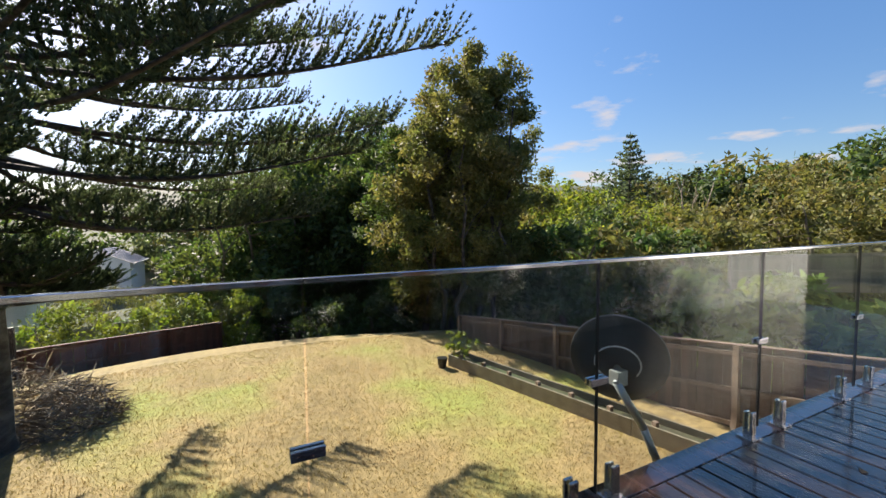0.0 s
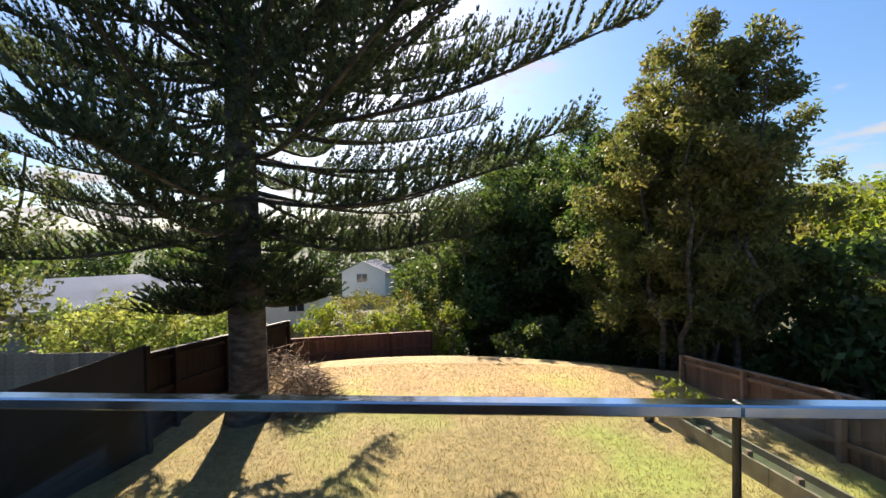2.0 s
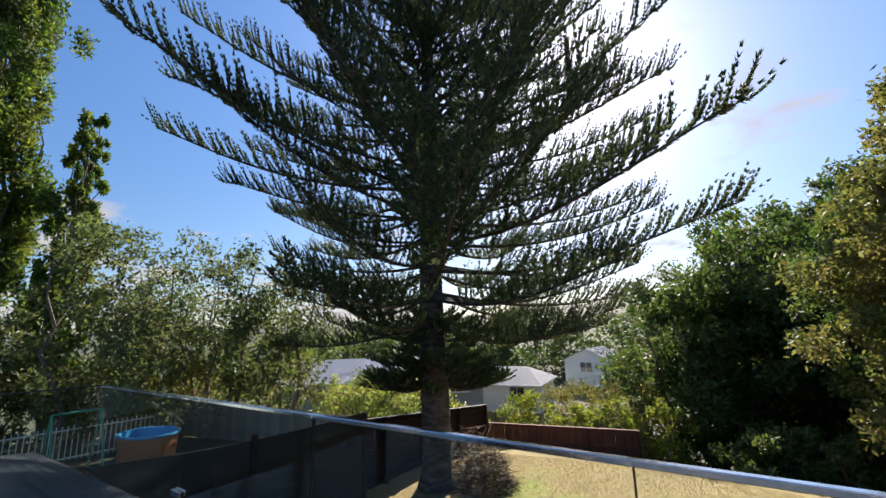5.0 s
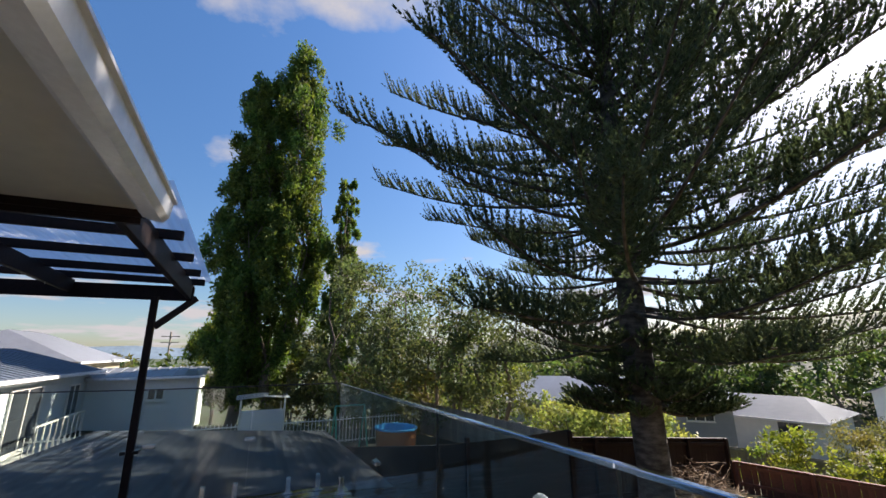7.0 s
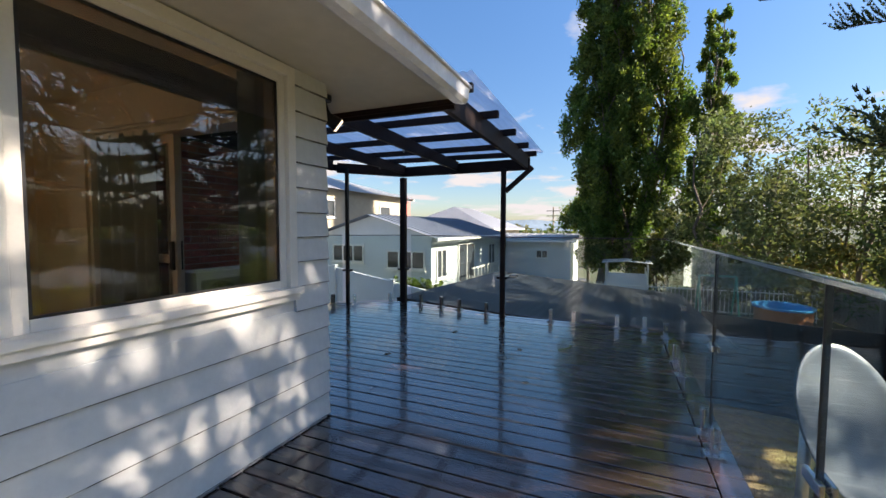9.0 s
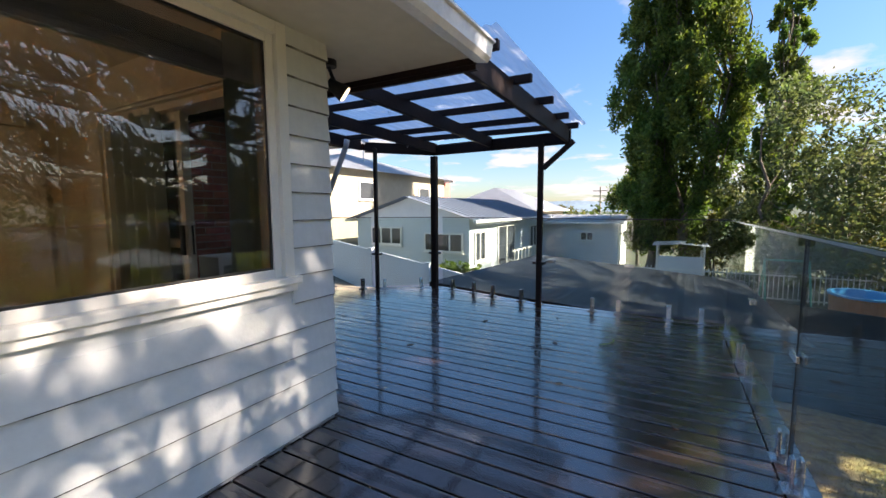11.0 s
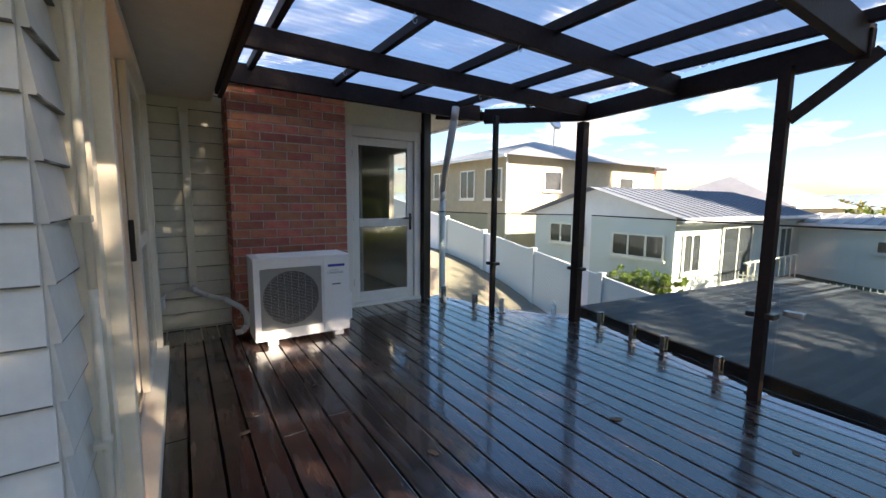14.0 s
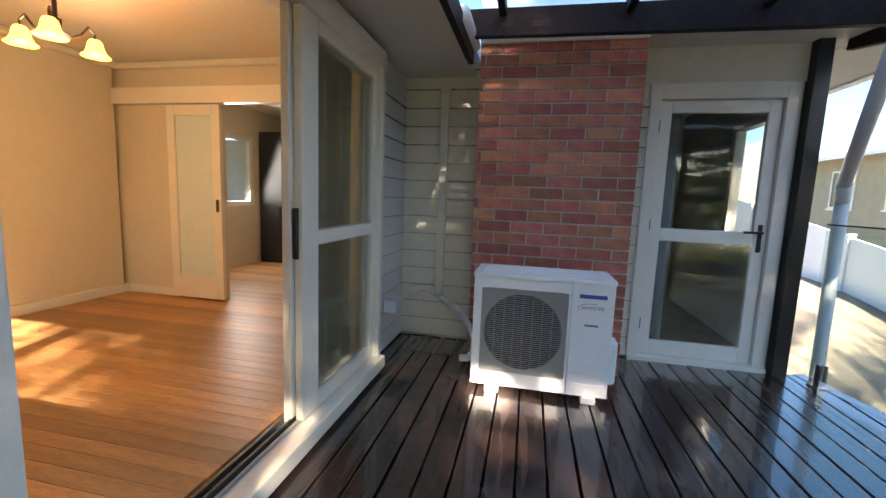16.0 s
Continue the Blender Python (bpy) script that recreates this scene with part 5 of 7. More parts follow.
paling_fence("grey_fence", (19.0, 10.5), (24.0, 2.0), -1.6, -1.0, 1.5, M_GREYWOOD, M_GREYWOOD, "weathered grey paling fence on the rise", side=-1, cap=False)


def black_fence():
    t = thing("cloth_fence", "black cloth-covered fence beside the garage", "fence", (-5.85, 2.95, -2.6))
    bm = bmesh.new()
    n = 14
    a, b = Vector((0, 0, 0)), Vector((0.85, 5.6, 0))
    for i in range(n):
        f, g = i / n, (i + 1) / n
        hs = [2.08 - 0.12 * math.sin(math.pi * u) + 0.05 * u for u in (f, g)]
        p, q = a.lerp(b, f), a.lerp(b, g)
        vs = [bm.verts.new(p), bm.verts.new(q), bm.verts.new(q + Vector((0, 0, hs[1]))), bm.verts.new(p + Vector((0, 0, hs[0])))]
        bm.faces.new(vs)
    bmesh.ops.remove_doubles(bm, verts=bm.verts[:], dist=0.001)
    bmesh.ops.solidify(bm, geom=bm.faces[:], thickness=0.02)
    part("cloth", bm, M_SHADE, t)
    for f in (0.0, 0.5, 1.0):
        bm = bmesh.new()
        p = a.lerp(b, f)
        box(bm, p.x - 0.05, p.y - 0.05, -0.1, p.x + 0.05, p.y + 0.05, 2.1)
        part("post", bm, M_BEAM, t)


black_fence()


def vinyl_fence():
    x, ys = -5.5, [-2.6, -4.6, -6.6, -8.6, -10.6, -12.6, -14.6, -16.6]
    t = thing("vinyl_fence", "white vinyl panel fence stepping down the driveway", "fence", (x, -2.6, -2.2))

    def top(y):
        return -0.35 + 0.165 * (-4.2 - y) - (-2.2)
    for y0, y1 in zip(ys, ys[1:]):
        bm = bmesh.new()
        z0, z1 = top(y0), top(y1)
        vs = [bm.verts.new((o, yy + 2.6, zz)) for o in (-0.02, 0.02) for yy, zz in ((y0, z0 - 1.75), (y1, z1 - 1.75), (y1, z1), (y0, z0))]
        for f in ((0, 1, 2, 3), (7, 6, 5, 4), (0, 4, 5, 1), (1, 5, 6, 2), (2, 6, 7, 3), (3, 7, 4, 0)):
            bm.faces.new([vs[i] for i in f])
        part("panel", bm, M_VINYL, t)
        bm = bmesh.new()
        beam(bm, (0, y0 + 2.6, z0), (0, y1 + 2.6, z1), 0.06, 0.09, 0.006)
        part("top_rail", bm, M_VINYL, t)
    for y in ys:
        bm = bmesh.new()
        z = top(y)
        box(bm, -0.065, y + 2.6 - 0.065, z - 1.9, 0.065, y + 2.6 + 0.065, z + 0.08, bevel=0.006)
        box(bm, -0.08, y + 2.6 - 0.08, z + 0.08, 0.08, y + 2.6 + 0.08, z + 0.11, bevel=0.01)
        part("post", bm, M_VINYL, t)


vinyl_fence()


def garage():
    g = thing("garage", "low garage with a dark ribbed roof beside the deck", "garage", (-4.5, 0.3, -2.6))
    bm = bmesh.new()
    box(bm, -2.3, -2.2, 0, 2.0, 2.15, 2.2)
    part("wall", bm, M_WALL_GREY, g)
    bm = bmesh.new()
    c = [(2.05, -3.0, 2.53), (-2.75, -2.3, 2.60), (-2.7, 2.35, 2.24), (2.75, 2.35, 2.36)]
    n = 64
    prev = None
    for i in range(n + 1):
        f = i / n
        a = Vector(c[0]).lerp(Vector(c[3]), f)
        b = Vector(c[1]).lerp(Vector(c[2]), f)
        h = 0.005 if i % 2 else 0.0
        row = [bm.verts.new(a + Vector((0, 0, h))), bm.verts.new(b + Vector((0, 0, h)))]
        if prev:
            bm.faces.new((prev[0], prev[1], row[1], row[0]))
        prev = row
    bmesh.ops.solidify(bm, geom=bm.faces[:], thickness=0.03)
    part("roof", bm, M_ROOFDARK, g)
    for a, b in ((c[0], c[1]), (c[0], c[3]), (c[1], c[2]), (c[2], c[3])):
        bm = bmesh.new()
        beam(bm, Vector(a) - Vector((0, 0, 0.08)), Vector(b) - Vector((0, 0, 0.08)), 0.04, 0.15)
        part("barge_board", bm, M_BEAM, g)


garage()


# ---- neighbouring houses ----
def wall_window(parent, p, u, w, h, frame=M_FRAME, lights=2, n=None):
    """A window set proud on a wall: p lower corner, u the wall's direction, n its outward normal."""
    p, u, n = Vector(p), Vector(u).normalized(), Vector(n).normalized()
    up = Vector((0, 0, 1))

    def slab(bm, a, b, z0, z1, o0, o1):
        cs = [p + u * s + up * z + n * o for z in (z0, z1) for o in (o0, o1) for s in (a, b)]
        vs = [bm.verts.new(c) for c in cs]
        for f in ((0, 1, 3, 2), (4, 6, 7, 5), (0, 4, 5, 1), (2, 3, 7, 6), (0, 2, 6, 4), (1, 5, 7, 3)):
            bm.faces.new([vs[i] for i in f])
        bmesh.ops.recalc_face_normals(bm, faces=bm.faces[:])
    bm = bmesh.new()
    fw = 0.06
    slab(bm, 0, fw, 0, h, 0.0, 0.05)
    slab(bm, w - fw, w, 0, h, 0.0, 0.05)
    slab(bm, fw, w - fw, 0, fw, 0.0, 0.05)
    slab(bm, fw, w - fw, h - fw, h, 0.0, 0.05)
    for i in range(1, lights):
        slab(bm, w * i / lights - fw / 2, w * i / lights + fw / 2, fw, h - fw, 0.0, 0.045)
    win = part("window", bm, frame, parent)
    for i in range(lights):
        bm = bmesh.new()
        slab(bm, w * i / lights + (fw if i == 0 else fw / 2), w * (i + 1) / lights - (fw if i == lights - 1 else fw / 2), fw, h - fw, 0.004, 0.02)
        part("pane", bm, M_WINDARK, win)
    bm = bmesh.new()
    slab(bm, -0.05, w + 0.05, -0.07, -0.005, 0.0, 0.09)
    part("sill", bm, frame, win)
    return win


def house(name, label, x0, y0, x1, y1, z0, eave, ridge, axis, wall, roof, over=0.4, hip=0.0, boards=0.0, turn=0.0):
    """A house over a rectangle; the ridge runs along axis; hip: how far the ridge ends stand in."""
    cx, cy = (x0 + x1) / 2, (y0 + y1) / 2
    t = thing(name, label, "house", (cx, cy, z0))
    t.rotation_euler = (0, 0, radians(turn))
    a, b, e, r = (x1 - x0) / 2, (y1 - y0) / 2, eave - z0, ridge - z0
    bm = bmesh.new()
    if hip:
        box(bm, -a, -b, -0.5, a, b, e)
    elif axis == "x":
        vs = [[bm.verts.new((sx * a, y, z)) for y, z in ((-b, -0.5), (b, -0.5), (b, e), (0, r), (-b, e))] for sx in (-1, 1)]
        bm.faces.new(vs[0]), bm.faces.new(vs[1][::-1])
        for i in range(5):
            bm.faces.new((vs[0][i], vs[0][(i + 1) % 5], vs[1][(i + 1) % 5], vs[1][i]))
    else:
        vs = [[bm.verts.new((x, sy * b, z)) for x, z in ((-a, -0.5), (a, -0.5), (a, e), (0, r), (-a, e))] for sy in (-1, 1)]
        bm.faces.new(vs[0]), bm.faces.new(vs[1][::-1])
        for i in range(5):
            bm.faces.new((vs[0][i], vs[0][(i + 1) % 5], vs[1][(i + 1) % 5], vs[1][i]))
    bmesh.ops.recalc_face_normals(bm, faces=bm.faces[:])
    part("wall", bm, wall, t)
    if boards:
        z = 0.0
        while z < e - boards * 0.5:
            bm = bmesh.new()
            for (bx0, by0, bx1, by1) in ((-a - 0.02, -b - 0.02, a + 0.02, b + 0.02),):
                box(bm, bx0, by0, z + 0.004, bx1, by1, z + 0.035)
            part("board_edge", bm, wall, t)
            z += boards
    pitch = (r - e) / (b if axis == "x" else a)
    drop = over * pitch
    A, B = a + over, b + over
    bm = bmesh.new()
    if axis == "x":
        ra = a + over - hip
        quads = [[(-A, -B, e - drop), (A, -B, e - drop), (ra, 0, r), (-ra, 0, r)], [(A, B, e - drop), (-A, B, e - drop), (-ra, 0, r), (ra, 0, r)]]
        if hip:
            quads += [[(A, -B, e - drop), (A, B, e - drop), (ra, 0, r)], [(-A, B, e - drop), (-A, -B, e - drop), (-ra, 0, r)]]
    else:
        rb = b + over - hip
        quads = [[(A, -B, e - drop), (A, B, e - drop), (0, rb, r), (0, -rb, r)], [(-A, B, e - drop), (-A, -B, e - drop), (0, -rb, r), (0, rb, r)]]
        if hip:
            quads += [[(-A, -B, e - drop), (A, -B, e - drop), (0, -rb, r)], [(A, B, e - drop), (-A, B, e - drop), (0, rb, r)]]
    for q in quads:
        bm.faces.new([bm.verts.new(Vector(p) + Vector((0, 0, 0.06))) for p in q])
    bmesh.ops.solidify(bm, geom=bm.faces[:], thickness=0.06)
    rf = part("roof", bm, roof, t)
    # ribs of the sheet roofing
    bm = bmesh.new()
    for q in quads:
        if len(q) < 4:
            continue
        p0, p1, p2, p3 = (Vector(p) + Vector((0, 0, 0.085)) for p in q)
        nr = int((p1 - p0).length / 0.45)
        for i in range(1, nr):
            f = i / nr
            lo = p0.lerp(p1, f)
            if hip:
                continue
            hi = p3.lerp(p2, f)
            beam(bm, lo, hi, 0.035, 0.03)
    if bm.verts:
        part("rib", bm, roof, rf)
    else:
        bm.free()
    for sgn in (-1, 1):
        bm = bmesh.new()
        if axis == "x":
            beam(bm, (-A, sgn * (B + 0.05), e - drop), (A, sgn * (B + 0.05), e - drop), 0.1, 0.11)
        else:
            beam(bm, (sgn * (A + 0.05), -B, e - drop), (sgn * (A + 0.05), B, e - drop), 0.1, 0.11)
        part("gutter", bm, M_GUTTER, t)
    return t


nb = house("weatherboard_house", "low pale blue weatherboard house with a metal roof", -20.0, -11.0, -10.0, -5.5, -1.9, 0.92, 1.75, "x", M_WALL_PALE, M_IRON_BLUE, over=0.35, boards=0.17)
for yy, w in ((0.75, 1.75), (-1.95, 1.6)):
    wall_window(nb, (5.025, yy, 1.5 if w > 1.7 else 1.7), (0, 1, 0), w, 0.75, lights=3 if w > 1 else 2, n=(1, 0, 0))
for xx, w, lo, h in ((3.6, 1.0, 1.1, 1.2), (0.0, 2.2, 0.55, 1.9), (-3.6, 1.2, 1.1, 1.2)):
    wall_window(nb, (xx, 2.775, lo), (1, 0, 0), w, h, lights=2, n=(0, 1, 0))
for i in range(9):
    bm = bmesh.new()
    cyl(bm, (-2.0 + i * 0.5, 3.5, 0.4), (-2.0 + i * 0.5, 3.5, 1.35), 0.02, n=6)
    part("baluster", bm, M_FRAME, nb)
bm = bmesh.new()
beam(bm, (-2.1, 3.5, 1.36), (2.3, 3.5, 1.36), 0.05, 0.05)
box(bm, -2.2, 2.78, 0.2, 2.3, 3.6, 0.4)
part("porch_rail", bm, M_FRAME, nb)

ts = house("two_storey_house", "two-storey cream block house with a grey hipped roof", -21.5, -22.0, -10.2, -13.0, -1.6, 3.35, 4.75, "y", M_WALL_CREAM, M_IRON_GREY, over=0.5, hip=4.6)
for xx, z, w in ((2.2, 3.4, 1.2), (-3.6, 3.3, 1.3)):
    wall_window(ts, (xx, 4.505, z), (1, 0, 0), w, 0.95, lights=1, n=(0, 1, 0))
for yy in (3.0, 1.0, -1.6):
    wall_window(ts, (5.655, yy, 3.0), (0, 1, 0), 1.2, 1.4, lights=2, n=(1, 0, 0))
bm = bmesh.new()
tube(bm, [(5.72, 4.55, 4.85), (5.72, 4.55, 0.2)], 0.05)
part("downpipe", bm, M_GALV, ts)
bm = bmesh.new()
box(bm, -6.9, 3.2, 1.0, -5.9, 4.3, 4.75)
part("chimney", bm, M_BRICK, ts)
bm = bmesh.new()
cyl(bm, (1.2, 3.0, 5.6), (1.2, 3.0, 6.9), 0.03)
part("dish_mast", bm, M_GALV, ts)
bm = bmesh.new()
cyl(bm, (1.2, 3.05, 6.9), (1.2, 3.13, 6.95), 0.36, 0.30, n=16)
part("dish", bm, M_GALV, ts)

hb3 = house("distant_house", "house with a pale hipped roof behind", -36, -16, -26, -8, -2.4, 1.3, 3.0, "x", M_WALL_CREAM, M_IRON_PALE, hip=3.0)
shed = house("garden_shed", "old white fibre-cement shed with a rusty flat roof", -24.0, -5.6, -19.6, -1.3, -2.0, 0.55, 0.85, "y", M_WALL_WHITE, M_IRON_GREY, over=0.35)
wall_window(shed, (2.225, 0.2, 1.5), (0, 1, 0), 0.7, 0.5, frame=M_FRAME, lights=2, n=(1, 0, 0))
wall_window(shed, (0.6, 2.075, 1.2), (1, 0, 0), 0.8, 1.0, lights=1, n=(0, 1, 0))

gh = house("grey_house", "grey weatherboard bungalow with a pale iron roof", -32.8, 25.5, -15.8, 33.5, -4.8, -2.1, -0.7, "x", M_WALL_GREY, M_IRON_PALE, over=0.6, hip=3.5, turn=45)
for xx, w in ((6.0, 1.8), (3.0, 1.6), (-1.0, 1.8)):
    wall_window(gh, (xx - 0.5, -4.02, 1.3), (1, 0, 0), w, 1.15, lights=3, n=(0, -1, 0))
wall_window(gh, (8.52, -1.5, 1.3), (0, 1, 0), 1.8, 1.2, lights=2, n=(1, 0, 0))
wh = house("white_house", "white two-gabled house with a dark grey roof", -24.5, 40.0, -14.5, 48.0, -6.8, -3.8, -2.5, "x", M_WALL_WHITE, M_IRON_BLUE, over=0.5, hip=2.5, turn=10)
wall_window(wh, (-2.0, -4.02, 1.5), (1, 0, 0), 1.0, 1.5, lights=1, n=(0, -1, 0))
wall_window(wh, (2.0, -4.02, 1.5), (1, 0, 0), 1.6, 1.2, lights=2, n=(0, -1, 0))
eh = house("east_house", "white house beyond the kitchen window", 13.0, -15.0, 20.0, -6.5, -2.6, 2.4, 3.8, "y", M_WALL_WHITE, M_IRON_GREY, over=0.4)
fh = house("far_white_house", "far white house among trees", -17.0, 58.0, -10.8, 66.0, -5.6, -2.6, -1.2, "y", M_WALL_WHITE, M_IRON_BLUE, over=0.4)
wall_window(fh, (-1.0, -4.02, 1.4), (1, 0, 0), 1.6, 1.3, lights=2, n=(0, -1, 0))


# ---- inside the house ----
def build_interior():
    fz = 0.13
    fl = thing("floor_living", "oiled golden timber strip floor of the living room", "floor", kind="structure")
    bm = bmesh.new()
    box(bm, 0, 0, -0.02, 3.0, 0.083, 0.0, bevel=0.0012)
    plank = mesh_of("plank", bm, M_FLOORWOOD)
    rng = random.Random(5)
    y = -3.97
    while y < -0.72:
        piece("plank", plank, fl, Matrix.Translation((2.28 + rng.uniform(-0.002, 0.0), y, fz)))
        y += 0.0845
    y = -7.5
    while y < -3.98:
        piece("plank", plank, fl, Matrix.Translation((2.28 + rng.uniform(-0.002, 0.0), y, fz)))
        y += 0.0845
    bm = bmesh.new()
    box(bm, WALL_X + 0.12, -9.1, -0.3, 9.4, -0.72, 0.095)
    box(bm, -0.9, -9.1, -0.3, WALL_X + 0.12, BACK_Y - 0.12, 0.0)
    structure("floor_slab", bm, M_GREYWOOD, "timber subfloor of the house", "floor")
    bm = bmesh.new()
    box(bm, WALL_X + 0.12, -9.08, 2.44, 9.4, -0.72, 2.5)
    box(bm, -0.9, -9.08, 2.44, WALL_X + 0.12, BACK_Y - 0.12, 2.5)
    structure("ceiling", bm, M_CEILPAINT, "cream painted plaster ceiling", "ceiling")
    wall_boxes("wall_living_east", [(5.25, -3.9, 0.1, 5.35, -0.72, 2.44)], M_WALLPAINT, "plain cream painted living room wall")
    wall_boxes("wall_living_south", [(4.10, -4.05, 0.1, 5.35, -3.95, 2.44), (2.3, -4.05, 0.1, 2.95, -3.95, 2.44), (2.95, -4.05, 2.06, 4.10, -3.95, 2.44)], M_WALLPAINT, "cream wall with a wide opening to the kitchen")
    wall_boxes("wall_living_lining", [(2.346, -0.96, 0.1, 2.37, -0.73, 2.44), (2.346, -3.95, 0.1, 2.37, -3.10, 2.44), (2.346, -3.1, 2.12, 2.37, -0.96, 2.44), (2.37, -0.735, 0.1, WIN[0], -0.722, 2.44), (WIN[1], -0.735, 0.1, 5.25, -0.722, 2.44), (WIN[0], -0.735, 0.1, WIN[1], -0.722, WIN[2] - 0.02), (WIN[0], -0.735, WIN[3], WIN[1], -0.722, 2.44)], M_WALLPAINT, "cream plaster lining of the outer walls")
    wall_boxes("wall_kitchen_east", [(5.25, -5.25, 0.1, 5.35, -4.05, 2.44), (5.25, -7.6, 0.1, 5.35, -6.0, 2.44), (5.25, -6.0, 0.1, 5.35, -5.25, 1.02), (5.25, -6.0, 2.02, 5.35, -5.25, 2.44)], M_WALLPAINT, "cream kitchen wall with a window")
    wall_boxes("wall_kitchen_south", [(2.2, -7.7, 0.1, 5.35, -7.6, 2.44)], M_WALLPAINT, "plain kitchen end wall")
    wall_boxes("wall_room_divide", [(2.2, -9.0, 0.1, 2.28, -4.07, 2.44)], M_WALLPAINT, "cream wall between kitchen and back room")
    wall_boxes("wall_back_room", [(-0.88, -6.6, 0.0, 2.2, -6.5, 2.44)], M_WALLPAINT, "cream end wall of the back room")
    tr = thing("trim_living", "white painted skirting, cornice and door pelmet", "trim", kind="structure")
    one_box("skirting", M_TRIM, tr, (5.23, -3.95, fz, 5.249, -0.74, fz + 0.09), 0.003)
    one_box("skirting", M_TRIM, tr, (4.62, -3.948, fz, 5.23, -3.93, fz + 0.09), 0.003)
    one_box("pelmet", M_TRIM, tr, (2.6, -3.948, 2.04, 5.24, -3.86, 2.19), 0.004)
    for a, b in (((5.22, -3.95, 2.41), (5.22, -0.74, 2.41)), ((2.34, -3.92, 2.41), (5.25, -3.92, 2.41))):
        bm = bmesh.new()
        beam(bm, a, b, 0.07, 0.06, 0.015)
        part("cornice", bm, M_CEILPAINT, tr)
    d = thing("door_3", "white sliding door with a frosted glass panel", "door", kind="structure")
    bm = bmesh.new()
    for a0, a1, q0, q1 in ((4.03, 4.12, 0.15, 2.03), (4.53, 4.62, 0.15, 2.03), (4.12, 4.53, 0.15, 0.38), (4.12, 4.53, 1.93, 2.03)):
        box(bm, a0, -3.925, q0, a1, -3.885, q1, bevel=0.003)
    part("door_frame", bm, M_TRIM, d)
    one_box("pane", M_FROST, d, (4.115, -3.909, 0.375, 4.535, -3.901, 1.935))
    one_box("pull", M_BLACK, d, (4.055, -3.884, 1.02, 4.085, -3.878, 1.14), 0.002)
    d = thing("door_4", "white sliding door pushed back into its pocket", "door", kind="structure")
    one_box("door_frame", M_TRIM, d, (2.5, -3.925, 0.15, 3.02, -3.885, 2.03), 0.003)
    one_box("pull", M_BLACK, d, (2.96, -3.884, 1.02, 2.99, -3.878, 1.14), 0.002)
    w = thing("window_2", "white framed kitchen window", "window", kind="structure")
    framed_pane(w, "y", -6.0, -5.25, 1.02, 2.02, 5.30, 0.06, 0.09, pane=M_PANE_CLEAR, name="window_frame")
    # assumed west window, added to let daylight into the back room
    w = thing("window_3", "assumed window that lets daylight into the back room", "window", kind="structure")
    framed_pane(w, "y", -5.1, -4.2, 0.9, 2.05, -0.85, 0.06, 0.09, pane=M_PANE_CLEAR, name="window_frame")
    # kitchen
    tw = thing("oven_tower", "tall black oven cupboard with two wall ovens", "kitchen cupboard", (4.55, -6.75, fz))
    one_box("body", M_CABINET, tw, (0.0, 0, 0, 0.68, 0.62, 2.0), 0.003)
    one_box("upper_door", M_TRIM, tw, (-0.02, 0.02, 1.45, -0.002, 0.60, 1.98), 0.003)
    for z in (0.35, 0.85):
        o = one_box("oven", M_BLACK, tw, (-0.025, 0.03, z, -0.002, 0.59, z + 0.44), 0.004)
        bm = bmesh.new()
        cyl(bm, (-0.05, 0.08, z + 0.38), (-0.05, 0.54, z + 0.38), 0.01)
        part("handle", bm, M_STEEL, o)
    ct = thing("kitchen_bench", "white kitchen cupboards under a pale worktop", "kitchen bench", (2.3, -7.58, fz))
    one_box("cupboard", M_TRIM, ct, (0.0, 0, 0.1, 2.2, 0.58, 0.86), 0.003)
    one_box("worktop", M_GREYWOOD, ct, (0.0, 0, 0.861, 2.2, 0.62, 0.90), 0.004)
    one_box("splashback", M_TEAL, ct, (0.0, -0.018, 0.901, 2.2, -0.004, 1.95))
    # curtains
    def curtain(name, x, y, axis, width, z0, z1, mat, label, seed):
        t = thing(name, label, "curtain", (x, y, z0))
        bm = bmesh.new()
        n = 60
        prev = None
        r = random.Random(seed)
        ph = r.uniform(0, 6)
        for i in range(n + 1):
            u = i / n * width
            o = 0.036 * math.sin(u * 38 + ph) + 0.012 * math.sin(u * 21)
            row = [bm.verts.new(((u, o * s, z) if axis == "x" else (o * s, u, z))) for z, s in ((0.0, 1.15), ((z1 - z0) * 0.5, 1.0), (z1 - z0, 0.75))]
            if prev:
                for k in range(2):
                    bm.faces.new((prev[k], row[k], row[k + 1], prev[k + 1]))
            prev = row
        bmesh.ops.solidify(bm, geom=bm.faces[:], thickness=0.004)
        part("cloth", bm, mat, t, smooth=True)
        bm = bmesh.new()
        if axis == "x":
            cyl(bm, (-0.1, 0, z1 - z0 + 0.02), (width + 0.1, 0, z1 - z0 + 0.02), 0.012)
        else:
            cyl(bm, (0, -0.1, z1 - z0 + 0.02), (0, width + 0.1, z1 - z0 + 0.02), 0.012)
        part("rod", bm, M_FRAME, t)
    curtain("curtain", 2.285, -3.03, "y", 0.74, 0.16, 2.08, M_CURTAIN, "grey-green gathered curtain by the sliding door", 1)
    curtain("curtain", 2.40, -0.80, "x", 0.30, 0.5, 2.2, M_CURTAIN, "grey-green curtain at the window", 2)
    curtain("curtain", -0.1, -4.4, "x", 0.28, 0.05, 2.1, M_TARP, "white curtain inside the back door", 3)
    bl = thing("roller_blind", "dark grey roller blind rolled up inside the window", "blind", (WIN[0] + 0.05, -0.86, 2.0))
    bm = bmesh.new()
    cyl(bm, (0.0, 0.0, 0.13), (1.12, 0.0, 0.13), 0.035, n=14)
    part("roll", bm, M_BLIND, bl, smooth=True)
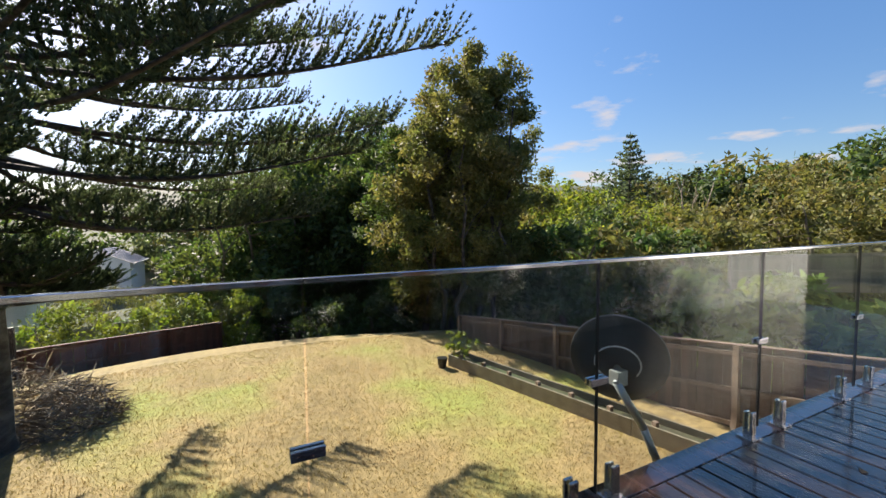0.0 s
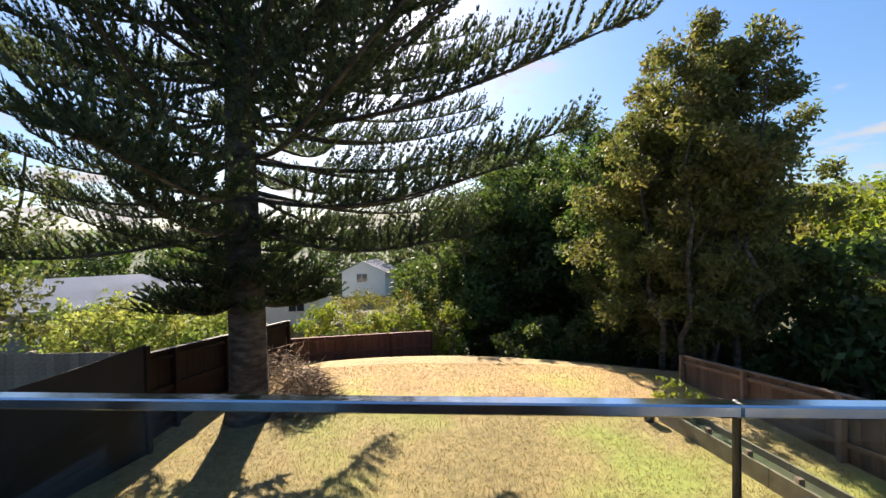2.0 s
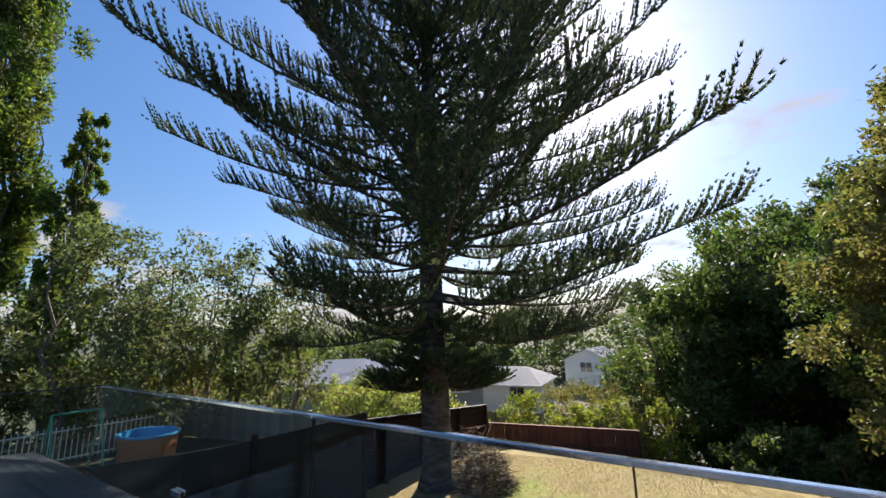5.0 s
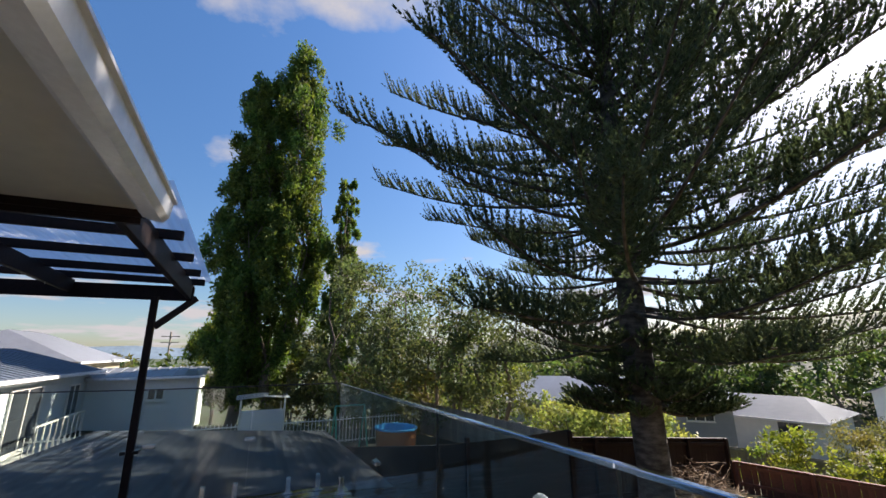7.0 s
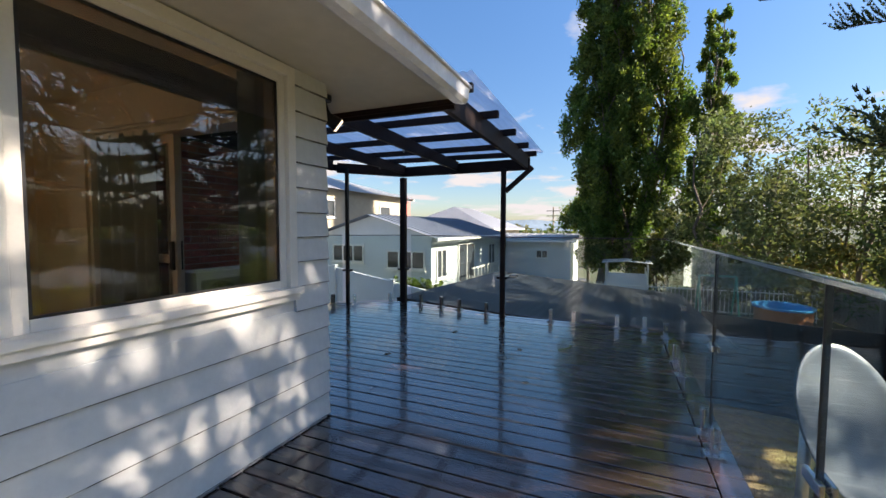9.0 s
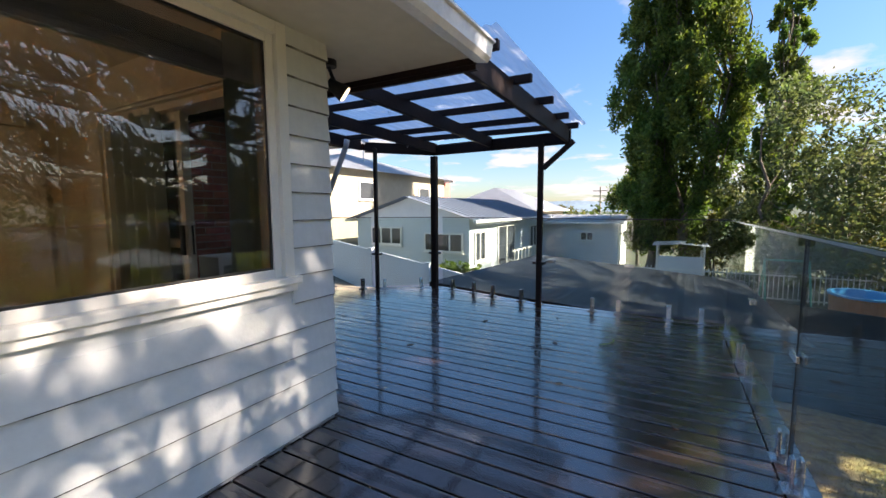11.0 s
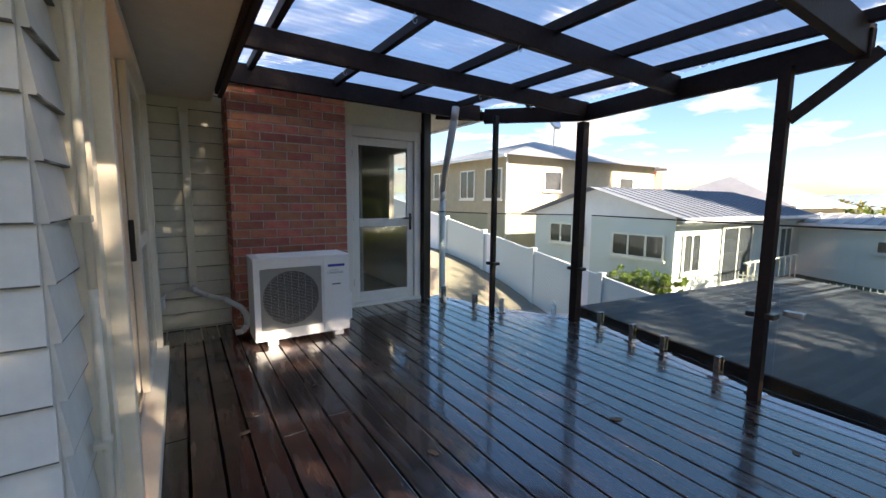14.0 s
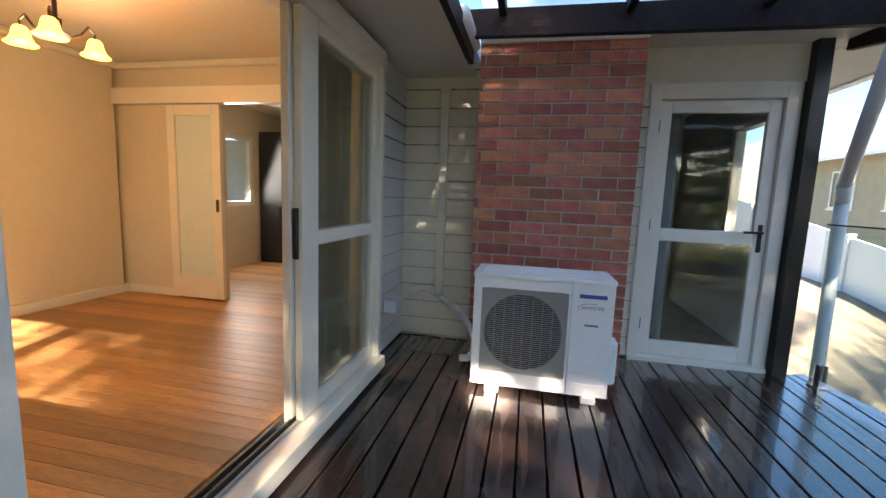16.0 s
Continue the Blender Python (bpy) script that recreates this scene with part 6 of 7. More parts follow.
    one_box("cloth", M_BLIND, bl, (0.01, 0.028, -0.03, 1.11, 0.032, 0.12))
    bm = bmesh.new()
    cyl(bm, (0.01, 0.03, -0.03), (1.11, 0.03, -0.03), 0.009, n=8)
    part("hem_bar", bm, M_GALV, bl)
    # chandelier
    c = thing("chandelier", "dark metal chandelier with lit amber glass shades", "chandelier", (3.86, -2.42, 2.0))
    bm = bmesh.new()
    cyl(bm, (0, 0, 0.16), (0, 0, 0.43), 0.012)
    cyl(bm, (0, 0, 0.40), (0, 0, 0.438), 0.05, 0.06, n=16)
    cyl(bm, (0, 0, 0.10), (0, 0, 0.18), 0.022, 0.03, n=12)
    part("stem", bm, M_DARKMETAL, c)
    for k in range(3):
        a = k * 2.094 + 0.3
        ex, ey = math.cos(a), math.sin(a)
        bm = bmesh.new()
        tube(bm, [(ex * r, ey * r, z) for r, z in ((0.02, 0.13), (0.07, 0.10), (0.12, 0.13), (0.16, 0.19), (0.19, 0.16), (0.19, 0.125))], 0.007, 6)
        part("arm", bm, M_DARKMETAL, c)
        bm = bmesh.new()
        n = 20
        rings = []
        for r, z in ((0.026, 0.125), (0.036, 0.11), (0.045, 0.07), (0.055, 0.045), (0.075, 0.025)):
            rings.append([bm.verts.new((ex * 0.19 + r * math.cos(j * 6.283 / n) * (1 + (0.06 * math.cos(j * 6.283 / n * 5) if z < 0.05 else 0)), ey * 0.19 + r * math.sin(j * 6.283 / n) * (1 + (0.06 * math.cos(j * 6.283 / n * 5) if z < 0.05 else 0)), z)) for j in range(n)])
        for r0, r1 in zip(rings, rings[1:]):
            for j in range(n):
                bm.faces.new((r0[j], r0[(j + 1) % n], r1[(j + 1) % n], r1[j]))
        bmesh.ops.solidify(bm, geom=bm.faces[:], thickness=0.003)
        sh = part("shade", bm, M_AMBER, c, "lit amber glass shade", smooth=True)
        bm = bmesh.new()
        s = bmesh.ops.create_icosphere(bm, subdivisions=2, radius=0.026)
        bmesh.ops.translate(bm, vec=(ex * 0.19, ey * 0.19, 0.06), verts=s["verts"])
        part("bulb", bm, M_BULB, sh, "glowing bulb", smooth=True)


M_AMBER = glow_material("amber_shade", (0.9, 0.42, 0.06), 1.2)
M_BULB = glow_material("warm_bulb", (1.0, 0.72, 0.35), 16.0)
build_interior()
lamp = new("chandelier_light", bpy.data.lights.new("chandelier_light", "POINT"))
lamp.data.energy, lamp.data.color, lamp.data.shadow_soft_size = 2.6, (1.0, 0.80, 0.55), 0.12
day = new("kitchen_window_daylight", bpy.data.lights.new("kitchen_window_daylight", "AREA"))
day.data.shape, day.data.size, day.data.size_y, day.data.energy, day.data.color = "RECTANGLE", 0.7, 0.95, 3.5, (0.92, 0.96, 1.0)
day.matrix_world = look((5.24, -5.62, 1.52), (3.5, -5.2, 0.9))
lamp.location = (3.86, -2.42, 1.92)


# ---- air conditioner ----
def build_ac():
    x0, x1, yb, yf, z0, z1 = 0.585, 1.435, -3.36, -3.0, 0.055, 0.785
    t = thing("outdoor_unit", "white outdoor air conditioner unit standing on the deck", "air conditioner", (x0, yf, 0.0))
    W, D = x1 - x0, yf - yb

    def p(name, mat, b, bevel=0.0, label="", parent=None):
        return one_box(name, mat, parent or t, b, bevel, label)
    gx0, gx1, gz0, gz1 = 0.265, 0.80, 0.135, 0.69
    # front panel as a ring round the grille
    bm = bmesh.new()
    for b in ((0.25, -0.02, z0, W, 0, gz0), (0.25, -0.02, gz1, W, 0, z1 - 0.03), (gx1, -0.02, gz0, W, 0, gz1), (0.25, -0.02, gz0, gx0, 0, gz1)):
        box(bm, *b)
    part("front_panel", bm, M_AC, t)
    p("service_panel", M_AC, (0.0, -0.022, z0, 0.247, 0.001, z1 - 0.03), 0.004)
    p("side_panel", M_AC, (W - 0.012, -D, z0, W, -0.021, z1 - 0.03))
    p("side_panel", M_AC, (0.0, -D, z0, 0.012, -0.023, z1 - 0.03))
    p("back_panel", M_AC, (0.012, -D, z0, W - 0.012, -D + 0.012, z1 - 0.03))
    lid = p("lid", M_AC, (-0.006, -D - 0.006, z1 - 0.03, W + 0.006, 0.008, z1), 0.008)
    for i in range(5):
        p("lid_rib", M_AC, (0.05, -D + 0.03 + i * 0.065, z1 - 0.001, W - 0.05, -D + 0.045 + i * 0.065, z1 + 0.004), 0.001, parent=lid)
    p("base", M_AC, (0.0, -D, z0 - 0.01, W, 0.0, z0))
    for i in range(7):
        p("louvre", M_AC, (0.02, 0.001, 0.12 + i * 0.072, 0.235, 0.004, 0.124 + i * 0.072), parent=t)
    p("grip", M_GREYINK, (0.085, 0.001, 0.495, 0.165, 0.005, 0.507), 0.001)
    # fan opening
    cx, cz, R = 0.535, 0.412, 0.245
    bm = bmesh.new()
    n = 40
    outer = [bm.verts.new((cx + R * math.cos(i * 6.2832 / n), -0.012, cz + R * math.sin(i * 6.2832 / n))) for i in range(n)]
    inner = [bm.verts.new((cx + R * 0.97 * math.cos(i * 6.2832 / n), -0.11, cz + R * 0.97 * math.sin(i * 6.2832 / n))) for i in range(n)]
    for i in range(n):
        bm.faces.new((outer[i], outer[(i + 1) % n], inner[(i + 1) % n], inner[i]))
    bm.faces.new(inner)
    part("fan_shroud", bm, M_ACDARK, t, "dark round fan recess", smooth=False)
    bm = bmesh.new()
    corners = [(gx0, gz0), (gx1, gz0), (gx1, gz1), (gx0, gz1)]
    sq = []
    for i in range(n):
        a = i * 6.2832 / n
        dx, dz = math.cos(a), math.sin(a)
        k = min((gx1 - cx) / abs(dx) if dx > 1e-6 else (cx - gx0) / max(1e-6, abs(dx)), (gz1 - cz) / dz if dz > 1e-6 else (cz - gz0) / max(1e-6, abs(dz)))
        sq.append(bm.verts.new((cx + dx * k, -0.0125, cz + dz * k)))
    ring = [bm.verts.new((cx + R * math.cos(i * 6.2832 / n), -0.0125, cz + R * math.sin(i * 6.2832 / n))) for i in range(n)]
    for i in range(n):
        bm.faces.new((sq[i], sq[(i + 1) % n], ring[(i + 1) % n], ring[i]))
    part("fan_surround", bm, M_ACGRILLE, t)
    for k in range(3):
        bm = bmesh.new()
        a = k * 2.094
        vs = [bm.verts.new((cx + r * math.cos(a + o), -0.07 + dy, cz + r * math.sin(a + o))) for r, o, dy in ((0.04, 0.0, 0), (0.22, -0.3, 0.02), (0.22, 0.55, -0.03), (0.05, 0.9, -0.01))]
        bm.faces.new(vs)
        bmesh.ops.solidify(bm, geom=bm.faces[:], thickness=0.004)
        part("fan_blade", bm, M_BLACK, t)
    bm = bmesh.new()
    z = gz0 + 0.006
    while z < gz1:
        box(bm, gx0, -0.008, z, gx1, -0.004, z + 0.0035)
        z += 0.0135
    g = part("grille", bm, M_ACGRILLE, t)
    g["kind"] = "stuff"
    bm = bmesh.new()
    for i in range(9):
        xx = gx0 + (gx1 - gx0) * (i + 0.5) / 9
        box(bm, xx, -0.004, gz0, xx + 0.003, -0.001, gz1)
    part("grille_uprights", bm, M_ACGRILLE, t)["kind"] = "stuff"
    for x in (0.11, 0.71):
        for y in (-0.02, -0.30):
            p("foot", M_PVC, (x - 0.045, y - 0.035, 0.0, x + 0.045, y + 0.035, 0.044), 0.008)
    # valve cover on the side
    bm = bmesh.new()
    prism(bm, [(-0.055, -0.20), (0.0, -0.20), (0.0, -0.05), (-0.03, -0.05), (-0.055, -0.08)], 0.12, 0.38)
    part("valve_cover", bm, M_AC, t)
    # badge: plain blue block letters' outline, and the word below
    bd = p("badge", M_BLUEINK, (0.045, 0.0012, 0.668, 0.205, 0.0035, 0.692), 0.001, "blue maker's badge")
    tc = bpy.data.curves.new("word", "FONT")
    tc.body, tc.size, tc.extrude, tc.shear, tc.align_x = "INVERTER", 0.030, 0.0005, 0.25, "CENTER"
    tmp = bpy.data.objects.new("word", tc)
    me = bpy.data.meshes.new_from_object(tmp)
    bpy.data.objects.remove(tmp)
    me.materials.append(M_GREYINK)
    w = piece("inverter_lettering", me, t, Matrix.Translation((0.125, 0.0025, 0.60)) @ Matrix.Rotation(math.pi, 4, "Z") @ Matrix.Rotation(math.pi / 2, 4, "X"))
    bm = bmesh.new()
    pts = [(0.125 + 0.085 * math.cos(a), 0.002, 0.61 + 0.026 * math.sin(a)) for a in np.linspace(-0.5, 1.9, 12)]
    tube(bm, pts, 0.0015, 5)
    part("swoosh", bm, M_GREYINK, t)


build_ac()


def build_pipes():
    cd = thing("cable_conduit", "cream conduit running down the wall by the sliding door", "conduit", (2.165, -0.80, 0.02))
    bm = bmesh.new()
    tube(bm, [(0, 0, 0), (0.0, 0, 1.0), (0.0, 0, 2.2)], 0.012, 8)
    part("tube", bm, M_TRIM, cd, smooth=True)
    for z in (0.5, 1.2, 1.9):
        one_box("saddle", M_TRIM, cd, (-0.014, -0.03, z, 0.03, 0.03, z + 0.02), 0.003)
    d = thing("pipe_duct", "cream pipe cover running down the corner wall", "duct", (1.86, BACK_Y + 0.025, 0.42))
    one_box("cover", M_CREAM_BOARD, d, (-0.035, 0, 0.0, 0.035, 0.05, 1.70), 0.008)
    one_box("cap", M_CREAM_BOARD, d, (-0.042, 0, 1.68, 0.042, 0.056, 1.74), 0.01)
    bm = bmesh.new()
    tube(bm, [(0.0, 0.03, 0.02), (-0.02, 0.05, -0.04), (-0.12, 0.10, -0.08), (-0.26, 0.30, -0.10), (-0.36, 0.55, -0.13), (-0.40, 0.58, -0.20), (-0.40, 0.585, -0.30), (-0.36, 0.60, -0.345), (-0.30, 0.60, -0.35)], 0.026, 10)
    part("insulated_pipe", bm, M_PVC, d, "white wrapped refrigerant pipe", smooth=True)
    o = thing("outdoor_socket", "white weatherproof power outlet on the wall", "outlet", (2.14, -3.47, 0.34))
    one_box("box", M_PVC, o, (-0.055, 0.0, 0.0, 0.04, 0.09, 0.10), 0.01)
    bm = bmesh.new()
    tube(bm, [(-0.02, 0.0, 0.05), (-0.06, -0.15, 0.09), (-0.16, -0.36, 0.10), (-0.27, -0.40, 0.04), (-0.40, -0.38, 0.0)], 0.006, 6)
    part("cable", bm, M_PVC, o, smooth=True)
    dp = thing("downpipe", "white plastic downpipe beside the back door", "downpipe", (-1.085, -3.92, -1.4))
    bm = bmesh.new()
    tube(bm, [(0.40, 0.86, 3.72), (0.38, 0.80, 3.60), (0.07, 0.07, 2.84), (0.02, 0.0, 2.72), (0.0, 0.0, 0.0)], 0.042, 14)
    part("pipe", bm, M_PVC, dp, smooth=True)
    l = thing("spotlight", "small dark spotlight with a pale lens under the eave", "light", (2.03, -0.74, 2.14))
    bm = bmesh.new()
    cyl(bm, (0, 0, 0.06), (0, 0, 0.10), 0.05, n=16)
    part("base", bm, M_BLACK, l)
    bm = bmesh.new()
    tube(bm, [(0, 0, 0.06), (-0.02, 0.01, 0.0), (-0.04, 0.03, -0.05)], 0.012)
    part("arm", bm, M_BLACK, l)
    bm = bmesh.new()
    cyl(bm, (0.0, -0.01, -0.03), (-0.075, 0.06, -0.10), 0.03, 0.058, n=18)
    part("lamp_body", bm, M_BLACK, l)
    bm = bmesh.new()
    cyl(bm, (-0.074, 0.059, -0.099), (-0.084, 0.068, -0.108), 0.054, 0.045, n=18)
    part("lens", bm, M_LENS, l, "pale yellow lens with a weak glow")


# weak emission keeps the lens bright under the eave
M_LENS = glow_material("emissive_lamp_lens", (1.0, 0.86, 0.62), 0.5)
build_pipes()


# ---- satellite dish ----
def build_dish():
    t = thing("satellite_dish", "grey satellite dish on a bent pole at the deck edge", "satellite dish", (2.36, 1.93, -0.6))
    bm = bmesh.new()
    tube(bm, [(0.03, 0.0, 0.0), (0.03, 0.02, 0.45), (-0.08, 0.06, 0.72), (-0.24, 0.12, 1.0)], 0.024, 10)
    part("pole", bm, M_GALV, t, smooth=True)
    face = Vector((0.739, 0.56, 0.374)).normalized()
    c = Vector((-0.14, 0.20, 1.07))
    u = face.cross(Vector((0, 0, 1))).normalized()
    v = u.cross(face)
    bm = bmesh.new()
    n, rings = 40, []
    for k in range(9):
        r = k / 8
        if k == 0:
            rings.append([bm.verts.new(c)])
            continue
        rings.append([bm.verts.new(c + u * 0.285 * r * math.cos(j * 6.2832 / n) + v * 0.325 * r * math.sin(j * 6.2832 / n) + face * 0.055 * r * r) for j in range(n)])
    for j in range(n):
        bm.faces.new((rings[0][0], rings[1][j], rings[1][(j + 1) % n]))
    for r0, r1 in zip(rings[1:], rings[2:]):
        for j in range(n):
            bm.faces.new((r0[j], r1[j], r1[(j + 1) % n], r0[(j + 1) % n]))
    bmesh.ops.solidify(bm, geom=bm.faces[:], thickness=0.006)
    part("reflector", bm, M_DISH, t, smooth=True)
    # shell added behind the reflector; its dark colour stands in for shade
    bm = bmesh.new()
    rings = [[bm.verts.new(c - face * 0.012 + u * 0.283 * r * math.cos(j * 6.2832 / n) + v * 0.322 * r * math.sin(j * 6.2832 / n) + face * 0.055 * r * r) for j in range(n)] for r in (0.05, 0.25, 0.5, 0.75, 1.0)]
    bm.faces.new(rings[0])
    for r0, r1 in zip(rings, rings[1:]):
        for j in range(n):
            bm.faces.new((r0[j], r1[j], r1[(j + 1) % n], r0[(j + 1) % n]))
    bmesh.ops.solidify(bm, geom=bm.faces[:], thickness=0.003)
    part("shaded_back", bm, M_DISHSHADE, t, "back of the dish, coloured dark slate for its shade", smooth=True)
    bm = bmesh.new()
    tube(bm, [c - face * 0.03, c - face * 0.10, Vector((-0.24, 0.12, 1.0))], 0.022, 8)
    box(bm, -0.25, 0.10, 0.98, -0.17, 0.17, 1.07, bevel=0.006)
    part("bracket", bm, M_GALV, t)
    bm = bmesh.new()
    arc = [c - face * 0.02 + u * 0.13 * math.cos(a) + v * (0.02 + 0.13 * math.sin(a)) for a in np.linspace(-0.6, 4.2, 18)]
    tube(bm, arc, 0.005, 6)
    part("cable", bm, M_PVC, t, smooth=True)
    bm = bmesh.new()
    tip = c + face * 0.42 - v * 0.30
    tube(bm, [c - v * 0.34 + face * 0.06, tip], 0.012, 8)
    part("feed_arm", bm, M_GALV, t)
    bm = bmesh.new()
    cyl(bm, tip, tip - face * 0.10 + v * 0.05, 0.03, n=14)
    part("receiver", bm, M_PVC, t)


build_dish()


# ---- yard things ----
def build_planter():
    a, b = Vector((5.35, 10.4)), Vector((7.15, 3.1))
    t = thing("planter_bed", "long raised timber garden bed along the lawn", "planter", (a.x, a.y, -2.6))
    d = Vector((*(b - a), 0))
    nrm = Vector((-d.y, d.x, 0)).normalized() * (1 if -d.y > 0 else -1)
    for o, h in ((0.0, 0.32), (0.42, 0.34)):
        for s0, s1 in ((0.0, 0.34), (0.34, 0.68), (0.68, 1.0)):
            bm = bmesh.new()
            beam(bm, d * s0 + nrm * o + Vector((0, 0, h / 2 - 0.03)), d * (s1 - 0.001) + nrm * o + Vector((0, 0, h / 2 - 0.03)), 0.045, h + 0.06, 0.006)
            part("side_board", bm, M_OLDWOOD, t)
    bm = bmesh.new()
    beam(bm, Vector((0, 0, 0.14)), nrm * 0.42 + Vector((0, 0, 0.14)), 0.045, 0.36, 0.006)
    part("end_board", bm, M_OLDWOOD, t)
    bm = bmesh.new()
    beam(bm, d * 0.01 + nrm * 0.21 + Vector((0, 0, 0.10)), d * 0.99 + nrm * 0.21 + Vector((0, 0, 0.10)), 0.38, 0.22)
    part("soil", bm, M_SOIL, t)
    for i in range(9):
        bm = bmesh.new()
        p = d * (0.06 + i * 0.112) + nrm * 0.05
        box(bm, p.x - 0.045, p.y - 0.045, 0.0, p.x + 0.045, p.y + 0.045, 0.40, bevel=0.006)
        part("stake", bm, M_RAILWOOD, t)
    broadleaf("garden_plant", 5.55, 10.15, 0.85, 0.6, M_LEAF_BRIGHT, 501, "small leafy plant at the end of the garden bed", 500, 0.05, 0.015, base=-2.42, crown_from=0.15, lobes=8, stems=3, category="plant")
    pot = thing("plant_pot", "dark plastic pot beside the garden bed", "plant pot", (5.12, 10.35, -2.6))
    bm = bmesh.new()
    cyl(bm, (0, 0, 0.0), (0, 0, 0.26), 0.10, 0.14, n=16)
    cyl(bm, (0, 0, 0.25), (0, 0, 0.275), 0.15, 0.15, n=16)
    part("pot", bm, M_BLACK, pot)


build_planter()


def brush_pile(x, y, w, h, seed, n=900):
    rng = np.random.default_rng(seed)
    z0 = ground_z(x, y)
    V, F = [], []
    for i in range(n):
        a, r = rng.uniform(0, 6.283), w * math.sqrt(rng.uniform(0, 1))
        hh = h * max(0.05, 1 - (r / w) ** 2) * rng.uniform(0.0, 1.0)
        p = np.array([r * math.cos(a), r * math.sin(a), hh])
        d = rng.normal(size=3) * np.array([1, 1, 0.45])
        d /= np.linalg.norm(d)
        q = p + d * rng.uniform(0.2, 0.6)
        q[2] = max(q[2], 0.0)
        s = np.cross(d, rng.normal(size=3))
        s /= np.linalg.norm(s)
        s *= rng.uniform(0.008, 0.022)
        s2 = np.cross(d, s)
        base = len(V)
        V += [p + s, p - s * 0.5 + s2 * 0.8, p - s * 0.5 - s2 * 0.8, q]
        F += [(base, base + 1, base + 3), (base + 1, base + 2, base + 3), (base + 2, base, base + 3)]
    ob = new("brush_pile", mesh_from("brush_pile", np.array(V), np.array(F), M_TWIG))
    ob.location = (x, y, z0)
    tagged(ob, "heap of dry brown prunings on the lawn", "brush pile", kind="stuff")


brush_pile(-2.95, 11.0, 0.85, 1.0, 5, 1100)
brush_pile(-4.2, 12.3, 1.2, 1.2, 6, 900)


def build_yard_west():
    p = thing("paddling_pool", "round blue-lined pool with orange sides", "pool", (-11.2, 5.9, ground_z(-11.2, 5.9)))
    top = -1.14 - ground_z(-11.2, 5.9)
    bm = bmesh.new()
    n = 32
    rings = [[bm.verts.new((r * math.cos(i * 6.2832 / n), r * 0.8 * math.sin(i * 6.2832 / n), z)) for i in range(n)] for r, z in ((0.86, 0.0), (0.90, top - 0.05), (0.92, top), (0.84, top))]
    for a, b in zip(rings, rings[1:]):
        for i in range(n):
            bm.faces.new((a[i], a[(i + 1) % n], b[(i + 1) % n], b[i]))
    part("side", bm, M_POOLSIDE, p, "orange outer side", smooth=False)
    bm = bmesh.new()
    rings = [[bm.verts.new((r * math.cos(i * 6.2832 / n), r * 0.8 * math.sin(i * 6.2832 / n), z)) for i in range(n)] for r, z in ((0.95, top + 0.001), (0.95, top + 0.05), (0.83, top + 0.05), (0.80, top - 0.25))]
    for a, b in zip(rings, rings[1:]):
        for i in range(n):
            bm.faces.new((a[i], a[(i + 1) % n], b[(i + 1) % n], b[i]))
    bm.faces.new(rings[-1])
    part("liner", bm, M_POOLBLUE, p, "blue liner and rim", smooth=False)
    s = thing("swing_frame", "green tubular garden swing frame", "swing frame", (-10.8, 3.6, ground_z(-10.8, 3.6)))
    for y in (0.0, 1.0):
        for sx in (-0.6, 0.6):
            bm = bmesh.new()
            cyl(bm, (sx, y, 0), (0, y, 1.55), 0.025, n=8)
            part("leg", bm, M_GREENPIPE, s)
    bm = bmesh.new()
    cyl(bm, (0, 0, 1.55), (0, 1.0, 1.55), 0.025, n=8)
    part("crossbar", bm, M_GREENPIPE, s)
    g = thing("garden_shelter", "white framed garden shelter with a tarpaulin roof", "shelter", (-16.5, 1.5, ground_z(-16.5, 1.5) - 0.35))
    for sx in (-0.9, 0.9):
        for sy in (-0.8, 0.9):
            bm = bmesh.new()
            cyl(bm, (sx, sy, 0), (sx, sy, 1.85), 0.04, n=8)
            part("leg", bm, M_FRAME, g)
    bm = bmesh.new()
    for q in ([(-1.1, -1.0, 1.85), (1.1, -1.0, 1.85), (1.1, 0.05, 1.93), (-1.1, 0.05, 1.93)], [(-1.1, 0.05, 1.93), (1.1, 0.05, 1.93), (1.1, 1.1, 1.85), (-1.1, 1.1, 1.85)]):
        bm.faces.new([bm.verts.new(v) for v in q])
    bmesh.ops.solidify(bm, geom=bm.faces[:], thickness=0.03)
    part("roof_sheet", bm, M_TARP, g)
    one_box("side_sheet", M_TARP, g, (0.88, -0.8, 0.3, 0.90, 0.9, 1.4))
    # white picket rail behind the garage
    t = thing("picket_fence", "white metal picket fence across the neighbouring yard", "fence", (-13.0, -5.0, -1.9))
    bm = bmesh.new()
    box(bm, -0.012, -0.012, 0.0, 0.012, 0.012, 1.05)
    me = mesh_of("picket", bm, M_FRAME)
    for i in range(96):
        piece("picket", me, t, Matrix.Translation((0, i * 0.13, 0)))
    for z in (0.15, 0.92):
        one_box("rail", M_FRAME, t, (-0.02, 0, z, 0.02, 12.4, z + 0.04))
    # dark paling fence behind the pool
    paling_fence("garden_fence", (-14.0, 8.0), (-6.2, 9.6), -1.9, -2.2, 1.3, M_GREYWOOD, M_GREYWOOD, "weathered grey paling fence behind the pool", cap=False)
    bp = thing("power_pole", "wooden power pole with a crossarm", "power pole", (-72, -10.0, -8))
    bm = bmesh.new()
    cyl(bm, (0, 0, 0), (0, 0, 13.0), 0.18, 0.12, n=10)
    part("pole", bm, M_GREYWOOD, bp)
    for z in (12.3, 11.4):
        bm = bmesh.new()
        beam(bm, (0, -1.2, z), (0, 1.2, z), 0.12, 0.12)
        part("crossarm", bm, M_GREYWOOD, bp)
